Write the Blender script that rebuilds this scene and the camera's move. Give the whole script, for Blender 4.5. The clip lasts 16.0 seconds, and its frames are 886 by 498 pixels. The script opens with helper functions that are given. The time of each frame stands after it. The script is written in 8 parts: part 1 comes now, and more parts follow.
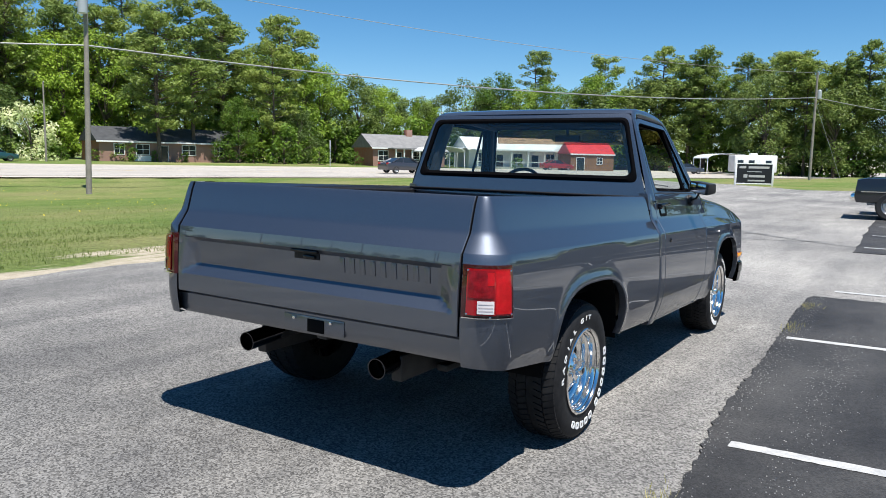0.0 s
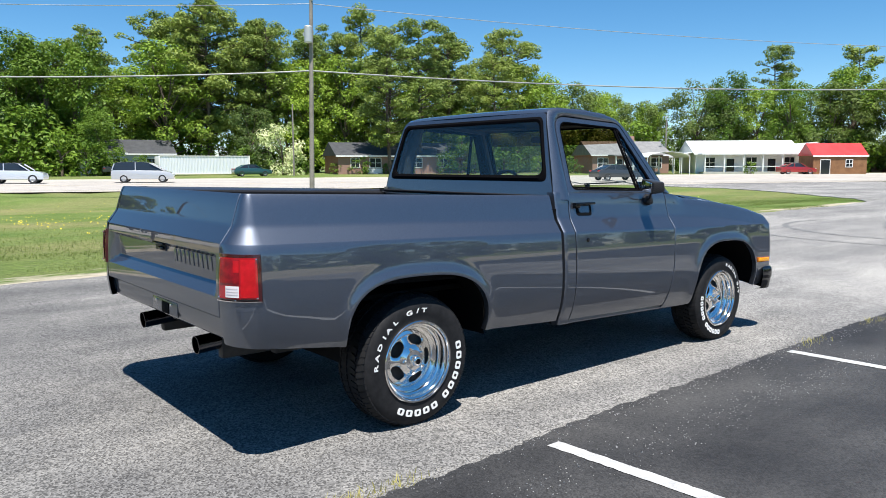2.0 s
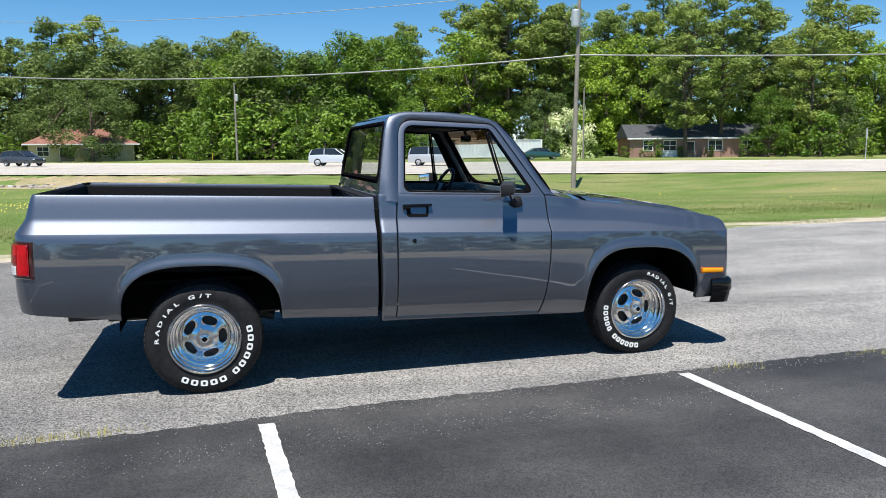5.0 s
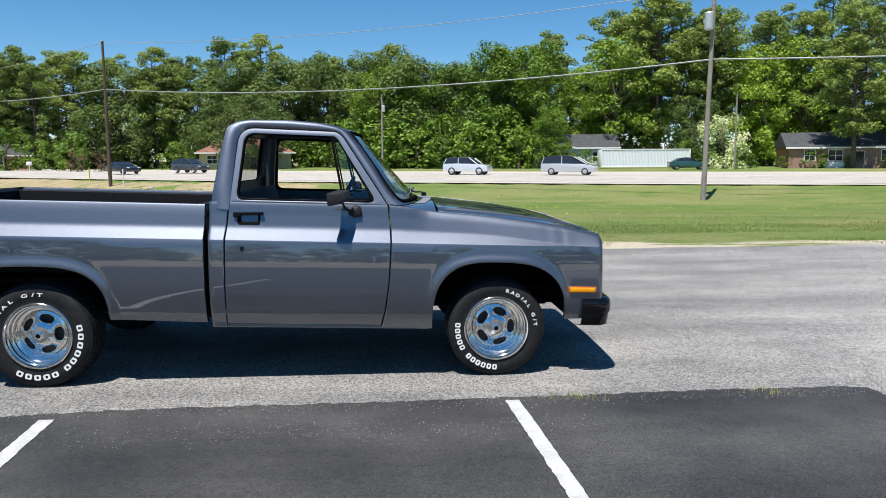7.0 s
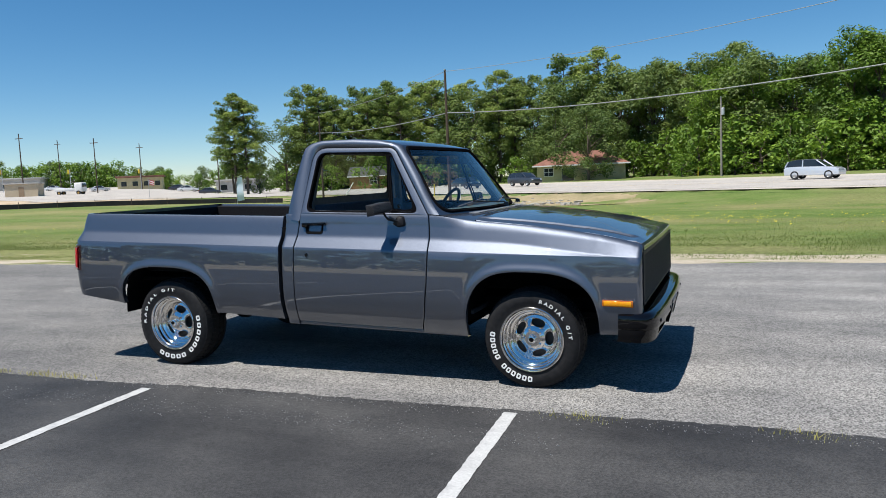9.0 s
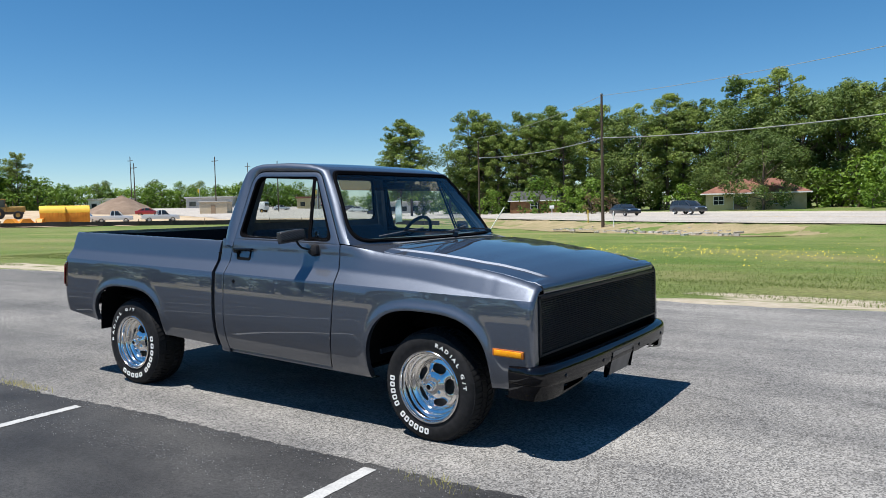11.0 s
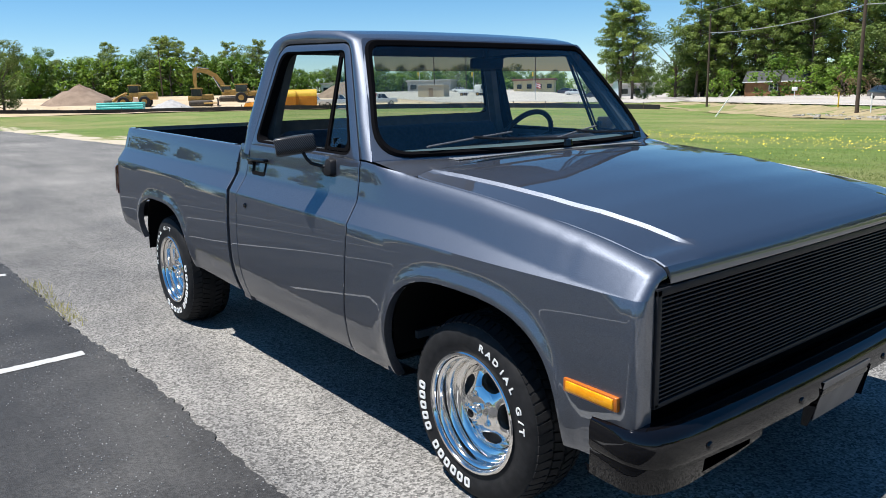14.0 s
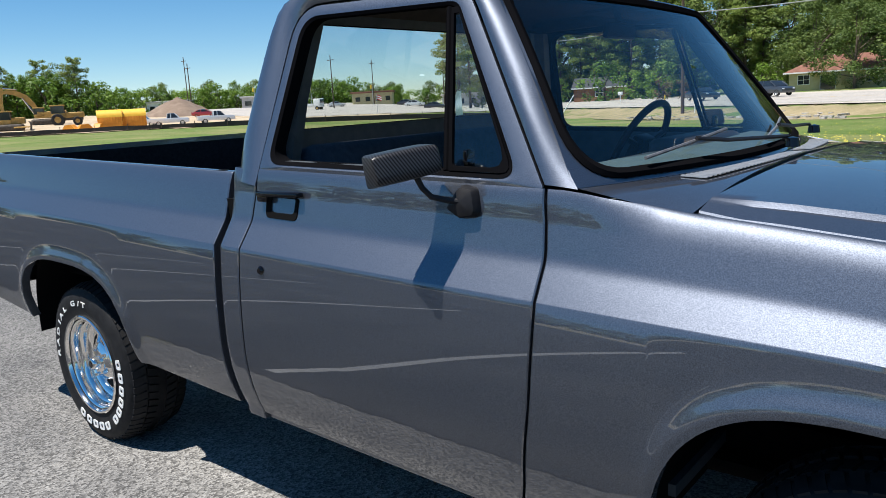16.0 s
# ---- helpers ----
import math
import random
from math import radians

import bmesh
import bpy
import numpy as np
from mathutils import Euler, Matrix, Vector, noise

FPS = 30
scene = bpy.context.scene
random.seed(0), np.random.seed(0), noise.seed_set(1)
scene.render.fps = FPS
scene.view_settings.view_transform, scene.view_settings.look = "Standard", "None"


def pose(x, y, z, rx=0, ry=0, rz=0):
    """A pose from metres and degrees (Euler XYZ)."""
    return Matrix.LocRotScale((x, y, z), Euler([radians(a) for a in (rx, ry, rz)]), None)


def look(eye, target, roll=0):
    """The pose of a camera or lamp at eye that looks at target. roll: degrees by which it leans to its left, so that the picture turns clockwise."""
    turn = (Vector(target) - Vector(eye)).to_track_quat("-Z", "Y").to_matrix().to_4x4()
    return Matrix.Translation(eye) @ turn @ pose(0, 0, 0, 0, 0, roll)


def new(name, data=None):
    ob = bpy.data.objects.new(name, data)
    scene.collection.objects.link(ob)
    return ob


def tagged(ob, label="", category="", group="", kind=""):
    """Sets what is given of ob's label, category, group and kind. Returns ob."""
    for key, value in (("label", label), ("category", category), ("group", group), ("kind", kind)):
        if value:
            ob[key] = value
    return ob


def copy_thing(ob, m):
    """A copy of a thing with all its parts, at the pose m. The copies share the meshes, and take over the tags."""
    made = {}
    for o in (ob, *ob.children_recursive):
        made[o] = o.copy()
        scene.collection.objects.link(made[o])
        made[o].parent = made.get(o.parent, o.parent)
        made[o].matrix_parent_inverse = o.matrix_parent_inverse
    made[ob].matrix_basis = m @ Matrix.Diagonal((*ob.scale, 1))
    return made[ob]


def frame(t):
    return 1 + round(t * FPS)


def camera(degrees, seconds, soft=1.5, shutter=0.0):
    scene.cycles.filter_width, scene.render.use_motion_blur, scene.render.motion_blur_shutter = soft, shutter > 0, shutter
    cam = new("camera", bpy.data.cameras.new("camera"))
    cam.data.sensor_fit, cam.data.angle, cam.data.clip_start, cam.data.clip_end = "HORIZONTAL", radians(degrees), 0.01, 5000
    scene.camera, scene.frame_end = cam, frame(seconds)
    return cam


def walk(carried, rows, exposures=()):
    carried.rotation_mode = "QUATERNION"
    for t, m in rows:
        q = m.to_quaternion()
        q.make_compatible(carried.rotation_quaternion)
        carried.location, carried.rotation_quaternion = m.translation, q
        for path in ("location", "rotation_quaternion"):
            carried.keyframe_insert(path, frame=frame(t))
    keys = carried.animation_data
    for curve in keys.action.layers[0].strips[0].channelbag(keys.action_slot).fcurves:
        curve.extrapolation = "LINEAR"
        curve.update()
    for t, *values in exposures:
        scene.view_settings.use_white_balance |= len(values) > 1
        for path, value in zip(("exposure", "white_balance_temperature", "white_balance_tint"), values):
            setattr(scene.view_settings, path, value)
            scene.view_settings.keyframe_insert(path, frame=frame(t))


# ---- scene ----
cam = camera(61.7, 16.0, soft=0.9)
PATH = [
    (0, (-3.449, -2.307, 1.392), (-1.774, -1.241, 1.149), 1.2),
    (0.5, (-3.21, -2.812, 1.385), (-1.6, -1.646, 1.169), -0.0),
    (1, (-2.961, -3.249, 1.367), (-1.454, -1.955, 1.133), -0.3),
    (1.5, (-2.647, -3.651, 1.357), (-1.261, -2.228, 1.124), -0.3),
    (2, (-2.328, -3.975, 1.37), (-1.059, -2.445, 1.145), -0.2),
    (2.2, (-2.19, -4.133, 1.38), (-0.986, -2.549, 1.171), -0.3),
    (2.5, (-1.953, -4.349, 1.377), (-0.851, -2.691, 1.188), -0.9),
    (3, (-1.585, -4.661, 1.409), (-0.614, -2.925, 1.203), -1.6),
    (5.5, (0.693, -5.72, 1.486), (1.149, -3.791, 1.22), -0.2),
    (6, (1.203, -5.782, 1.47), (1.579, -3.834, 1.211), -0.1),
    (6.2, (1.401, -5.814, 1.475), (1.749, -3.861, 1.218), 0.0),
    (6.5, (1.727, -5.833, 1.457), (2.01, -3.869, 1.212), -0.1),
    (7, (2.266, -5.827, 1.465), (2.412, -3.847, 1.225), -0.3),
    (7.5, (2.778, -5.822, 1.454), (2.747, -3.837, 1.211), -0.9),
    (8, (3.326, -5.781, 1.442), (3.072, -3.814, 1.19), -1.7),
    (8.5, (3.838, -5.769, 1.427), (3.335, -3.848, 1.196), -2.4),
    (9, (4.284, -5.624, 1.416), (3.534, -3.779, 1.226), -2.5),
    (11.5, (5.626, -4.068, 1.383), (4.432, -2.467, 1.282), -1.3),
    (12, (5.62, -3.658, 1.401), (4.35, -2.116, 1.296), -1.7),
    (12.5, (5.566, -3.272, 1.411), (4.211, -1.808, 1.263), -2.1),
    (13, (5.376, -2.998, 1.417), (4.0, -1.572, 1.144), -1.9),
    (13.5, (5.124, -2.764, 1.39), (3.682, -1.437, 0.99), -1.4),
    (14, (4.831, -2.508, 1.411), (3.292, -1.296, 1.008), -1.5),
    (14.5, (4.409, -2.367, 1.437), (2.83, -1.204, 1.044), -1.2),
    (15, (3.908, -2.269, 1.436), (2.373, -1.042, 1.066), -1.7),
    (15.5, (3.461, -2.217, 1.418), (2.041, -0.857, 1.048), -2.9),
    (16, (3.143, -2.328, 1.366), (1.889, -0.818, 0.979), -3.3),
]
walk(cam, [(t, look(eye, target, roll)) for t, eye, target, roll in PATH],
     [(0.0, 0.58), (1.0, 0.66), (2.0, 0.74), (3.0, 0.70), (5.5, 0.64), (7.0, 0.54), (8.0, 0.45), (9.0, 0.36), (11.5, 0.46), (12.0, 0.64), (12.5, 0.44), (13.0, 0.48), (13.5, 0.54), (14.0, 0.64), (14.5, 0.62), (15.0, 0.56), (16.0, 0.52)])

# ---- light ----
SUN_WAY = Vector((-0.19, -0.33, 1.0)).normalized()          # towards the sun
SUN_ELEV = math.asin(SUN_WAY.z)
SUN_AZ = math.atan2(SUN_WAY.x, SUN_WAY.y)
world = bpy.data.worlds.new("world")
scene.world = world
world.use_nodes = True
wn = world.node_tree
wn.nodes.clear()
w_out = wn.nodes.new("ShaderNodeOutputWorld")
w_bg = wn.nodes.new("ShaderNodeBackground")
w_sky = wn.nodes.new("ShaderNodeTexSky")
w_sky.sky_type = "NISHITA"
w_sky.sun_disc = False
w_sky.sun_elevation = SUN_ELEV
w_sky.sun_rotation = SUN_AZ
w_sky.air_density = 1.0
w_sky.dust_density = 0.0
w_sky.ozone_density = 4.0
w_sky.altitude = 1800
w_bg.inputs["Strength"].default_value = 0.088
w_hs = wn.nodes.new("ShaderNodeHueSaturation")
w_hs.inputs["Saturation"].default_value = 1.25
w_hs.inputs["Hue"].default_value = 0.494
wn.links.new(w_sky.outputs[0], w_hs.inputs["Color"])
wn.links.new(w_hs.outputs[0], w_bg.inputs[0])
wn.links.new(w_bg.outputs[0], w_out.inputs[0])
sun = new("sun", bpy.data.lights.new("sun", "SUN"))
sun.data.energy = 5.0
sun.data.angle = radians(0.53)
sun.data.color = (1.0, 0.962, 0.905)
sun.matrix_world = look(SUN_WAY * 60, (0, 0, 0))

# ---- materials ----
def shader(name, base=(0.5, 0.5, 0.5), rough=0.5, metal=0.0, coat=0.0, coat_rough=0.03, spec=0.5):
    m = bpy.data.materials.new(name)
    m.use_nodes = True
    b = m.node_tree.nodes["Principled BSDF"]
    b.inputs["Base Color"].default_value = (*base, 1)
    b.inputs["Roughness"].default_value = rough
    b.inputs["Metallic"].default_value = metal
    b.inputs["Coat Weight"].default_value = coat
    b.inputs["Coat Roughness"].default_value = coat_rough
    b.inputs["Specular IOR Level"].default_value = spec
    return m


def node(m, kind, **values):
    n = m.node_tree.nodes.new(kind)
    for k, v in values.items():
        n.inputs[k].default_value = v
    return n


def wire(m, a, out, b, inp):
    m.node_tree.links.new(a.outputs[out], b.inputs[inp])


def noise_ramp(m, scale, lo, hi, c0, c1, detail=6.0, rough=0.6, src="Object"):
    """Noise of a size (1/m) through a two-colour ramp."""
    tc = m.node_tree.nodes.new("ShaderNodeTexCoord")
    n = node(m, "ShaderNodeTexNoise", Scale=scale, Detail=detail, Roughness=rough)
    wire(m, tc, src, n, "Vector")
    r = m.node_tree.nodes.new("ShaderNodeValToRGB")
    r.color_ramp.elements[0].position, r.color_ramp.elements[1].position = lo, hi
    r.color_ramp.elements[0].color, r.color_ramp.elements[1].color = (*c0, 1), (*c1, 1)
    wire(m, n, "Fac", r, "Fac")
    return r


def col(n):
    return n.outputs[2] if n.bl_idname == "ShaderNodeMix" else n.outputs[0]


def mix(m, a, b, fac, mode="MIX"):
    """Mix two colours; fac a number or a node."""
    x = m.node_tree.nodes.new("ShaderNodeMix")
    x.data_type, x.blend_type = "RGBA", mode
    if isinstance(fac, float):
        x.inputs[0].default_value = fac
    else:
        m.node_tree.links.new(col(fac), x.inputs[0])
    m.node_tree.links.new(col(a), x.inputs[6])
    m.node_tree.links.new(col(b), x.inputs[7])
    return x


def to_base(m, n):
    m.node_tree.links.new(col(n), m.node_tree.nodes["Principled BSDF"].inputs["Base Color"])


def bump(m, scale, strength, dist=0.01, detail=6.0, src="Object"):
    tc = m.node_tree.nodes.new("ShaderNodeTexCoord")
    n = node(m, "ShaderNodeTexNoise", Scale=scale, Detail=detail, Roughness=0.65)
    wire(m, tc, src, n, "Vector")
    k = node(m, "ShaderNodeBump", Strength=strength, Distance=dist)
    wire(m, n, "Fac", k, "Height")
    wire(m, k, "Normal", m.node_tree.nodes["Principled BSDF"], "Normal")


def varied(name, c0, c1, scale, rough=0.6, metal=0.0, fine=None, bump_scale=0, bump_str=0.3, bump_dist=0.01, src="Object", lo=0.35, hi=0.65):
    """A surface whose colour wanders between two tones, with finer grain and relief."""
    m = shader(name, c0, rough, metal)
    a = noise_ramp(m, scale, lo, hi, c0, c1, src=src)
    if fine:
        g = noise_ramp(m, fine, 0.3, 0.7, (0.72, 0.72, 0.72), (1.0, 1.0, 1.0), detail=3, src=src)
        a = mix(m, a, g, 1.0, "MULTIPLY")
    to_base(m, a)
    if bump_scale:
        bump(m, bump_scale, bump_str, bump_dist, src=src)
    return m


# paint: gunmetal with fine metal flake under a clear coat
PAINT = shader("gunmetal_paint", (0.14, 0.15, 0.168), 0.51, 0.96, coat=1.0, coat_rough=0.006)
PAINT.node_tree.nodes["Principled BSDF"].inputs["Coat IOR"].default_value = 1.9
PAINT.node_tree.nodes["Principled BSDF"].inputs["Specular Tint"].default_value = (0.30, 0.30, 0.32, 1.0)
flake = noise_ramp(PAINT, 420, 0.34, 0.70, (0.082, 0.092, 0.115), (0.160, 0.178, 0.218), detail=2)
to_base(PAINT, flake)
bump(PAINT, 520, 0.045, 0.0006, detail=1)
BLACK_GLOSS = shader("black_gloss_paint", (0.003, 0.003, 0.004), 0.3, 0.0, coat=0.9, spec=0.0)
BLACK_SATIN = varied("black_satin", (0.012, 0.012, 0.014), (0.02, 0.02, 0.022), 30, 0.45)
RUBBER = varied("tyre_rubber", (0.011, 0.011, 0.012), (0.02, 0.02, 0.021), 25, 0.66, bump_scale=220, bump_str=0.15, bump_dist=0.002)
for _m in (RUBBER, BLACK_SATIN):
    _m.node_tree.nodes["Principled BSDF"].inputs["Specular IOR Level"].default_value = 0.22
SEAL = shader("rubber_seal", (0.006, 0.006, 0.007), 0.8, spec=0.0)
LINER = varied("bed_liner", (0.010, 0.010, 0.012), (0.018, 0.018, 0.02), 60, 0.7, bump_scale=300, bump_str=0.4, bump_dist=0.003)
LINER.node_tree.nodes["Principled BSDF"].inputs["Specular IOR Level"].default_value = 0.1
WIPER = varied("grey_wiper_metal", (0.10, 0.10, 0.105), (0.16, 0.16, 0.165), 40, 0.45)
CHROME = shader("polished_alloy", (0.88, 0.86, 0.83), 0.10, 1.0)
CHROME_DULL = shader("brushed_alloy", (0.62, 0.63, 0.65), 0.24, 1.0)
DARK_STEEL = varied("dark_chassis_steel", (0.018, 0.017, 0.016), (0.035, 0.032, 0.03), 14, 0.6)
# black of wells and underside, with the shade of gaps and holes painted in
WELL = shader("shaded_recess_black", (0.004, 0.004, 0.004), 0.8, spec=0.1)
LETTER = shader("white_letter_rubber", (0.82, 0.82, 0.80), 0.5)
RED_LENS = shader("red_lens", (0.34, 0.003, 0.009), 0.08, 0.0, coat=1.0)
CLEAR_LENS = shader("clear_lens", (0.75, 0.70, 0.70), 0.12, 0.0, coat=1.0)
AMBER_LENS = varied("amber_lens", (0.88, 0.30, 0.004), (0.95, 0.42, 0.012), 40, 0.1, bump_scale=160, bump_str=0.35, bump_dist=0.001)
INTERIOR = varied("dark_blue_trim", (0.050, 0.058, 0.066), (0.076, 0.085, 0.094), 20, 0.6)
SEAT = varied("dark_blue_cloth", (0.036, 0.043, 0.060), (0.058, 0.066, 0.088), 45, 0.85, bump_scale=400, bump_str=0.2, bump_dist=0.002)
# dash vinyl lighter than the trim: the sun on it is in the colour
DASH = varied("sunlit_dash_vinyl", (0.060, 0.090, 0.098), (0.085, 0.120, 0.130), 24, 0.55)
HEADLINER = varied("brown_headliner", (0.06, 0.045, 0.032), (0.085, 0.062, 0.045), 18, 0.9)


def glass(name, tint, rough=0.0):
    """Thin clear pane: mostly see-through, with a mirror share at grazing angles."""
    m = bpy.data.materials.new(name)
    m.use_nodes = True
    t = m.node_tree
    t.nodes.clear()
    out = t.nodes.new("ShaderNodeOutputMaterial")
    tr = t.nodes.new("ShaderNodeBsdfTransparent")
    tr.inputs[0].default_value = (*tint, 1)
    gl = t.nodes.new("ShaderNodeBsdfGlossy")
    gl.inputs["Roughness"].default_value = rough
    lw = t.nodes.new("ShaderNodeLayerWeight")
    lw.inputs[0].default_value = 0.5
    pw = t.nodes.new("ShaderNodeMath")
    pw.operation = "POWER"
    pw.inputs[1].default_value = 5.0
    t.links.new(lw.outputs["Facing"], pw.inputs[0])
    fr = t.nodes.new("ShaderNodeMapRange")
    fr.inputs["To Min"].default_value, fr.inputs["To Max"].default_value = 0.085, 0.95
    t.links.new(pw.outputs[0], fr.inputs["Value"])
    mx = t.nodes.new("ShaderNodeMixShader")
    t.links.new(fr.outputs[0], mx.inputs[0])
    t.links.new(tr.outputs[0], mx.inputs[1])
    t.links.new(gl.outputs[0], mx.inputs[2])
    t.links.new(mx.outputs[0], out.inputs[0])
    return m


GLASS = glass("clear_glass", (0.90, 0.95, 0.93))
TINT_GLASS = glass("tinted_glass", (0.76, 0.81, 0.79))
SHADE = bpy.data.materials.new("bronze_shade_film")
SHADE.use_nodes = True
_t = SHADE.node_tree
_t.nodes.clear()
_o, _s = _t.nodes.new("ShaderNodeOutputMaterial"), _t.nodes.new("ShaderNodeBsdfTransparent")
_s.inputs[0].default_value = (0.40, 0.27, 0.18, 1)
_t.links.new(_s.outputs[0], _o.inputs[0])
MIRROR = shader("mirror_glass", (0.85, 0.87, 0.9), 0.02, 1.0)


# ---- building helpers ----
def part(name, bm, mat, parent=None, label="", sharp=32, mats=()):
    """Links a bmesh as one mesh object under a thing or a part."""
    me = bpy.data.meshes.new(name)
    bmesh.ops.recalc_face_normals(bm, faces=bm.faces)
    bm.to_mesh(me)
    bm.free()
    return link_mesh(name, me, mat, parent, label, sharp, mats)


def link_mesh(name, me, mat, parent=None, label="", sharp=32, mats=()):
    me.materials.append(mat)
    for m in mats:
        me.materials.append(m)
    if sharp is not None:
        me.shade_smooth()
        me.set_sharp_from_angle(angle=radians(min(sharp, 180)))
    ob = new(name, me)
    if parent is not None:
        ob.parent = parent
    if label:
        ob["label"] = label
    return ob


def raw(name, verts, faces, mat, parent=None, label="", sharp=None):
    me = bpy.data.meshes.new(name)
    me.from_pydata([tuple(v) for v in verts], [], faces)
    return link_mesh(name, me, mat, parent, label, sharp)


def thing(name, label, category, at=(0, 0, 0), rz=0, group="", kind=""):
    e = new(name)
    e.empty_display_size = 0.2
    e.matrix_world = pose(*at, 0, 0, rz)
    return tagged(e, label, category, group, kind)


def add_box(bm, x0, x1, y0, y1, z0, z1, bev=0.0, seg=2, m=None):
    vs = [bm.verts.new((x, y, z)) for x in (x0, x1) for y in (y0, y1) for z in (z0, z1)]
    fs = [bm.faces.new([vs[i] for i in q]) for q in ((0, 1, 3, 2), (4, 6, 7, 5), (0, 4, 5, 1), (2, 3, 7, 6), (0, 2, 6, 4), (1, 5, 7, 3))]
    if bev:
        es = list({e for f in fs for e in f.edges})
        r = bmesh.ops.bevel(bm, geom=es, offset=bev, segments=seg, affect="EDGES", profile=0.5)
        vs = list({v for f in r["faces"] for v in f.verts} | {v for v in vs if v.is_valid})
    if m is not None:
        bmesh.ops.transform(bm, matrix=m, verts=[v for v in vs if v.is_valid])
    return vs


def box(x0, x1, y0, y1, z0, z1, bev=0.0, seg=2, m=None):
    bm = bmesh.new()
    add_box(bm, x0, x1, y0, y1, z0, z1, bev, seg, m)
    return bm


def add_grid(bm, rows, close_u=False, close_v=False):
    """Faces between rows of points of equal length."""
    vv = [[bm.verts.new(p) for p in r] for r in rows]
    nr, nc = len(vv), len(vv[0])
    for i in range(nr if close_u else nr - 1):
        for j in range(nc if close_v else nc - 1):
            a, b = vv[i], vv[(i + 1) % nr]
            q = [a[j], a[(j + 1) % nc], b[(j + 1) % nc], b[j]]
            if len({tuple(round(c, 6) for c in v.co) for v in q}) >= 3:
                try:
                    bm.faces.new(q)
                except ValueError:
                    pass
    return vv


def loft(rows, close_u=False, close_v=False, weld=True):
    bm = bmesh.new()
    add_grid(bm, rows, close_u, close_v)
    if weld:
        bmesh.ops.remove_doubles(bm, verts=bm.verts, dist=1e-5)
    return bm


def add_tube(bm, pts, r, seg=8, cap=True):
    """A round bar along points; r a number or one per point."""
    pts = [Vector(p) for p in pts]
    rs = r if isinstance(r, (list, tuple)) else [r] * len(pts)
    rows = []
    up = Vector((0, 0, 1))
    for i, p in enumerate(pts):
        d = (pts[min(i + 1, len(pts) - 1)] - pts[max(i - 1, 0)]).normalized()
        a = d.cross(up)
        if a.length < 1e-3:
            a = d.cross(Vector((1, 0, 0)))
        a.normalize()
        b = d.cross(a)
        rows.append([p + (a * math.cos(t) + b * math.sin(t)) * rs[i] for t in [2 * math.pi * k / seg for k in range(seg)]])
    vv = add_grid(bm, rows, close_v=True)
    if cap:
        for ring in (vv[0], vv[-1]):
            try:
                bm.faces.new(ring)
            except ValueError:
                pass


def tube(pts, r, seg=8):
    bm = bmesh.new()
    add_tube(bm, pts, r, seg)
    return bm


def lathe(profile, seg=48, axis="y", close=False):
    """Turns (radius, along) points round the y or z axis."""
    rows = []
    for k in range(seg):
        t = 2 * math.pi * k / seg
        c, s = math.cos(t), math.sin(t)
        rows.append([(r * c, a, r * s) if axis == "y" else (r * c, r * s, a) for r, a in profile])
    return loft(rows, close_u=True, close_v=close)


def round_poly(corners, radii, n=6, per_edge=6):
    """A closed outline with rounded corners: arcs of n points and per_edge points along each side."""
    out = []
    k = len(corners)
    for i in range(k):
        p, a, b = Vector(corners[i]), Vector(corners[i - 1]), Vector(corners[(i + 1) % k])
        da, db = (a - p).normalized(), (b - p).normalized()
        ang = math.acos(max(-1, min(1, da.dot(db))))
        t = radii[i] / math.tan(ang / 2)
        s, e = p + da * t, p + db * t
        for j in range(n):
            f = j / (n - 1)
            out.append(s * (1 - f) ** 2 + p * 2 * f * (1 - f) + e * f * f)
        nb = Vector(corners[(i + 1) % k])
        da2, db2 = (p - nb).normalized(), (Vector(corners[(i + 2) % k]) - nb).normalized()
        ang2 = math.acos(max(-1, min(1, da2.dot(db2))))
        s2 = nb + da2 * (radii[(i + 1) % k] / math.tan(ang2 / 2))
        for j in range(1, per_edge):
            out.append(e.lerp(s2, j / per_edge))
    return [tuple(v) for v in out]


def interp(x, pts):
    return float(np.interp(x, [p[0] for p in pts], [p[1] for p in pts]))


def resample(pts, n):
    p = np.array(pts, float)
    d = np.concatenate([[0], np.cumsum(np.linalg.norm(np.diff(p, axis=0), axis=1))])
    return [tuple(float(np.interp(q, d, p[:, i])) for i in range(p.shape[1])) for q in np.linspace(0, d[-1], n)]


# ---- ground, lot and road ----
NEAR_EDGE = [(190, -24), (110, 8), (60, 28.0), (21, 43.2), (-5, 55), (-22, 65.5), (-45, 84), (-90, 120), (-170, 180), (-330, 290)]


def road_s(x, y):
    """Signed distance from the road's near edge: negative on the lot's side."""
    best = 1e9
    sgn = 1
    for (ax, ay), (bx, by) in zip(NEAR_EDGE[:-1], NEAR_EDGE[1:]):
        dx, dy = bx - ax, by - ay
        f = max(0.0, min(1.0, ((x - ax) * dx + (y - ay) * dy) / (dx * dx + dy * dy)))
        px, py = ax + dx * f - x, ay + dy * f - y
        d = math.hypot(px, py)
        if d < best:
            best = d
            sgn = -1 if (dx * (y - ay) - dy * (x - ax)) > 0 else 1
    return best * sgn


def smooth(a, b, v):
    t = max(0.0, min(1.0, (v - a) / (b - a)))
    return t * t * (3 - 2 * t)


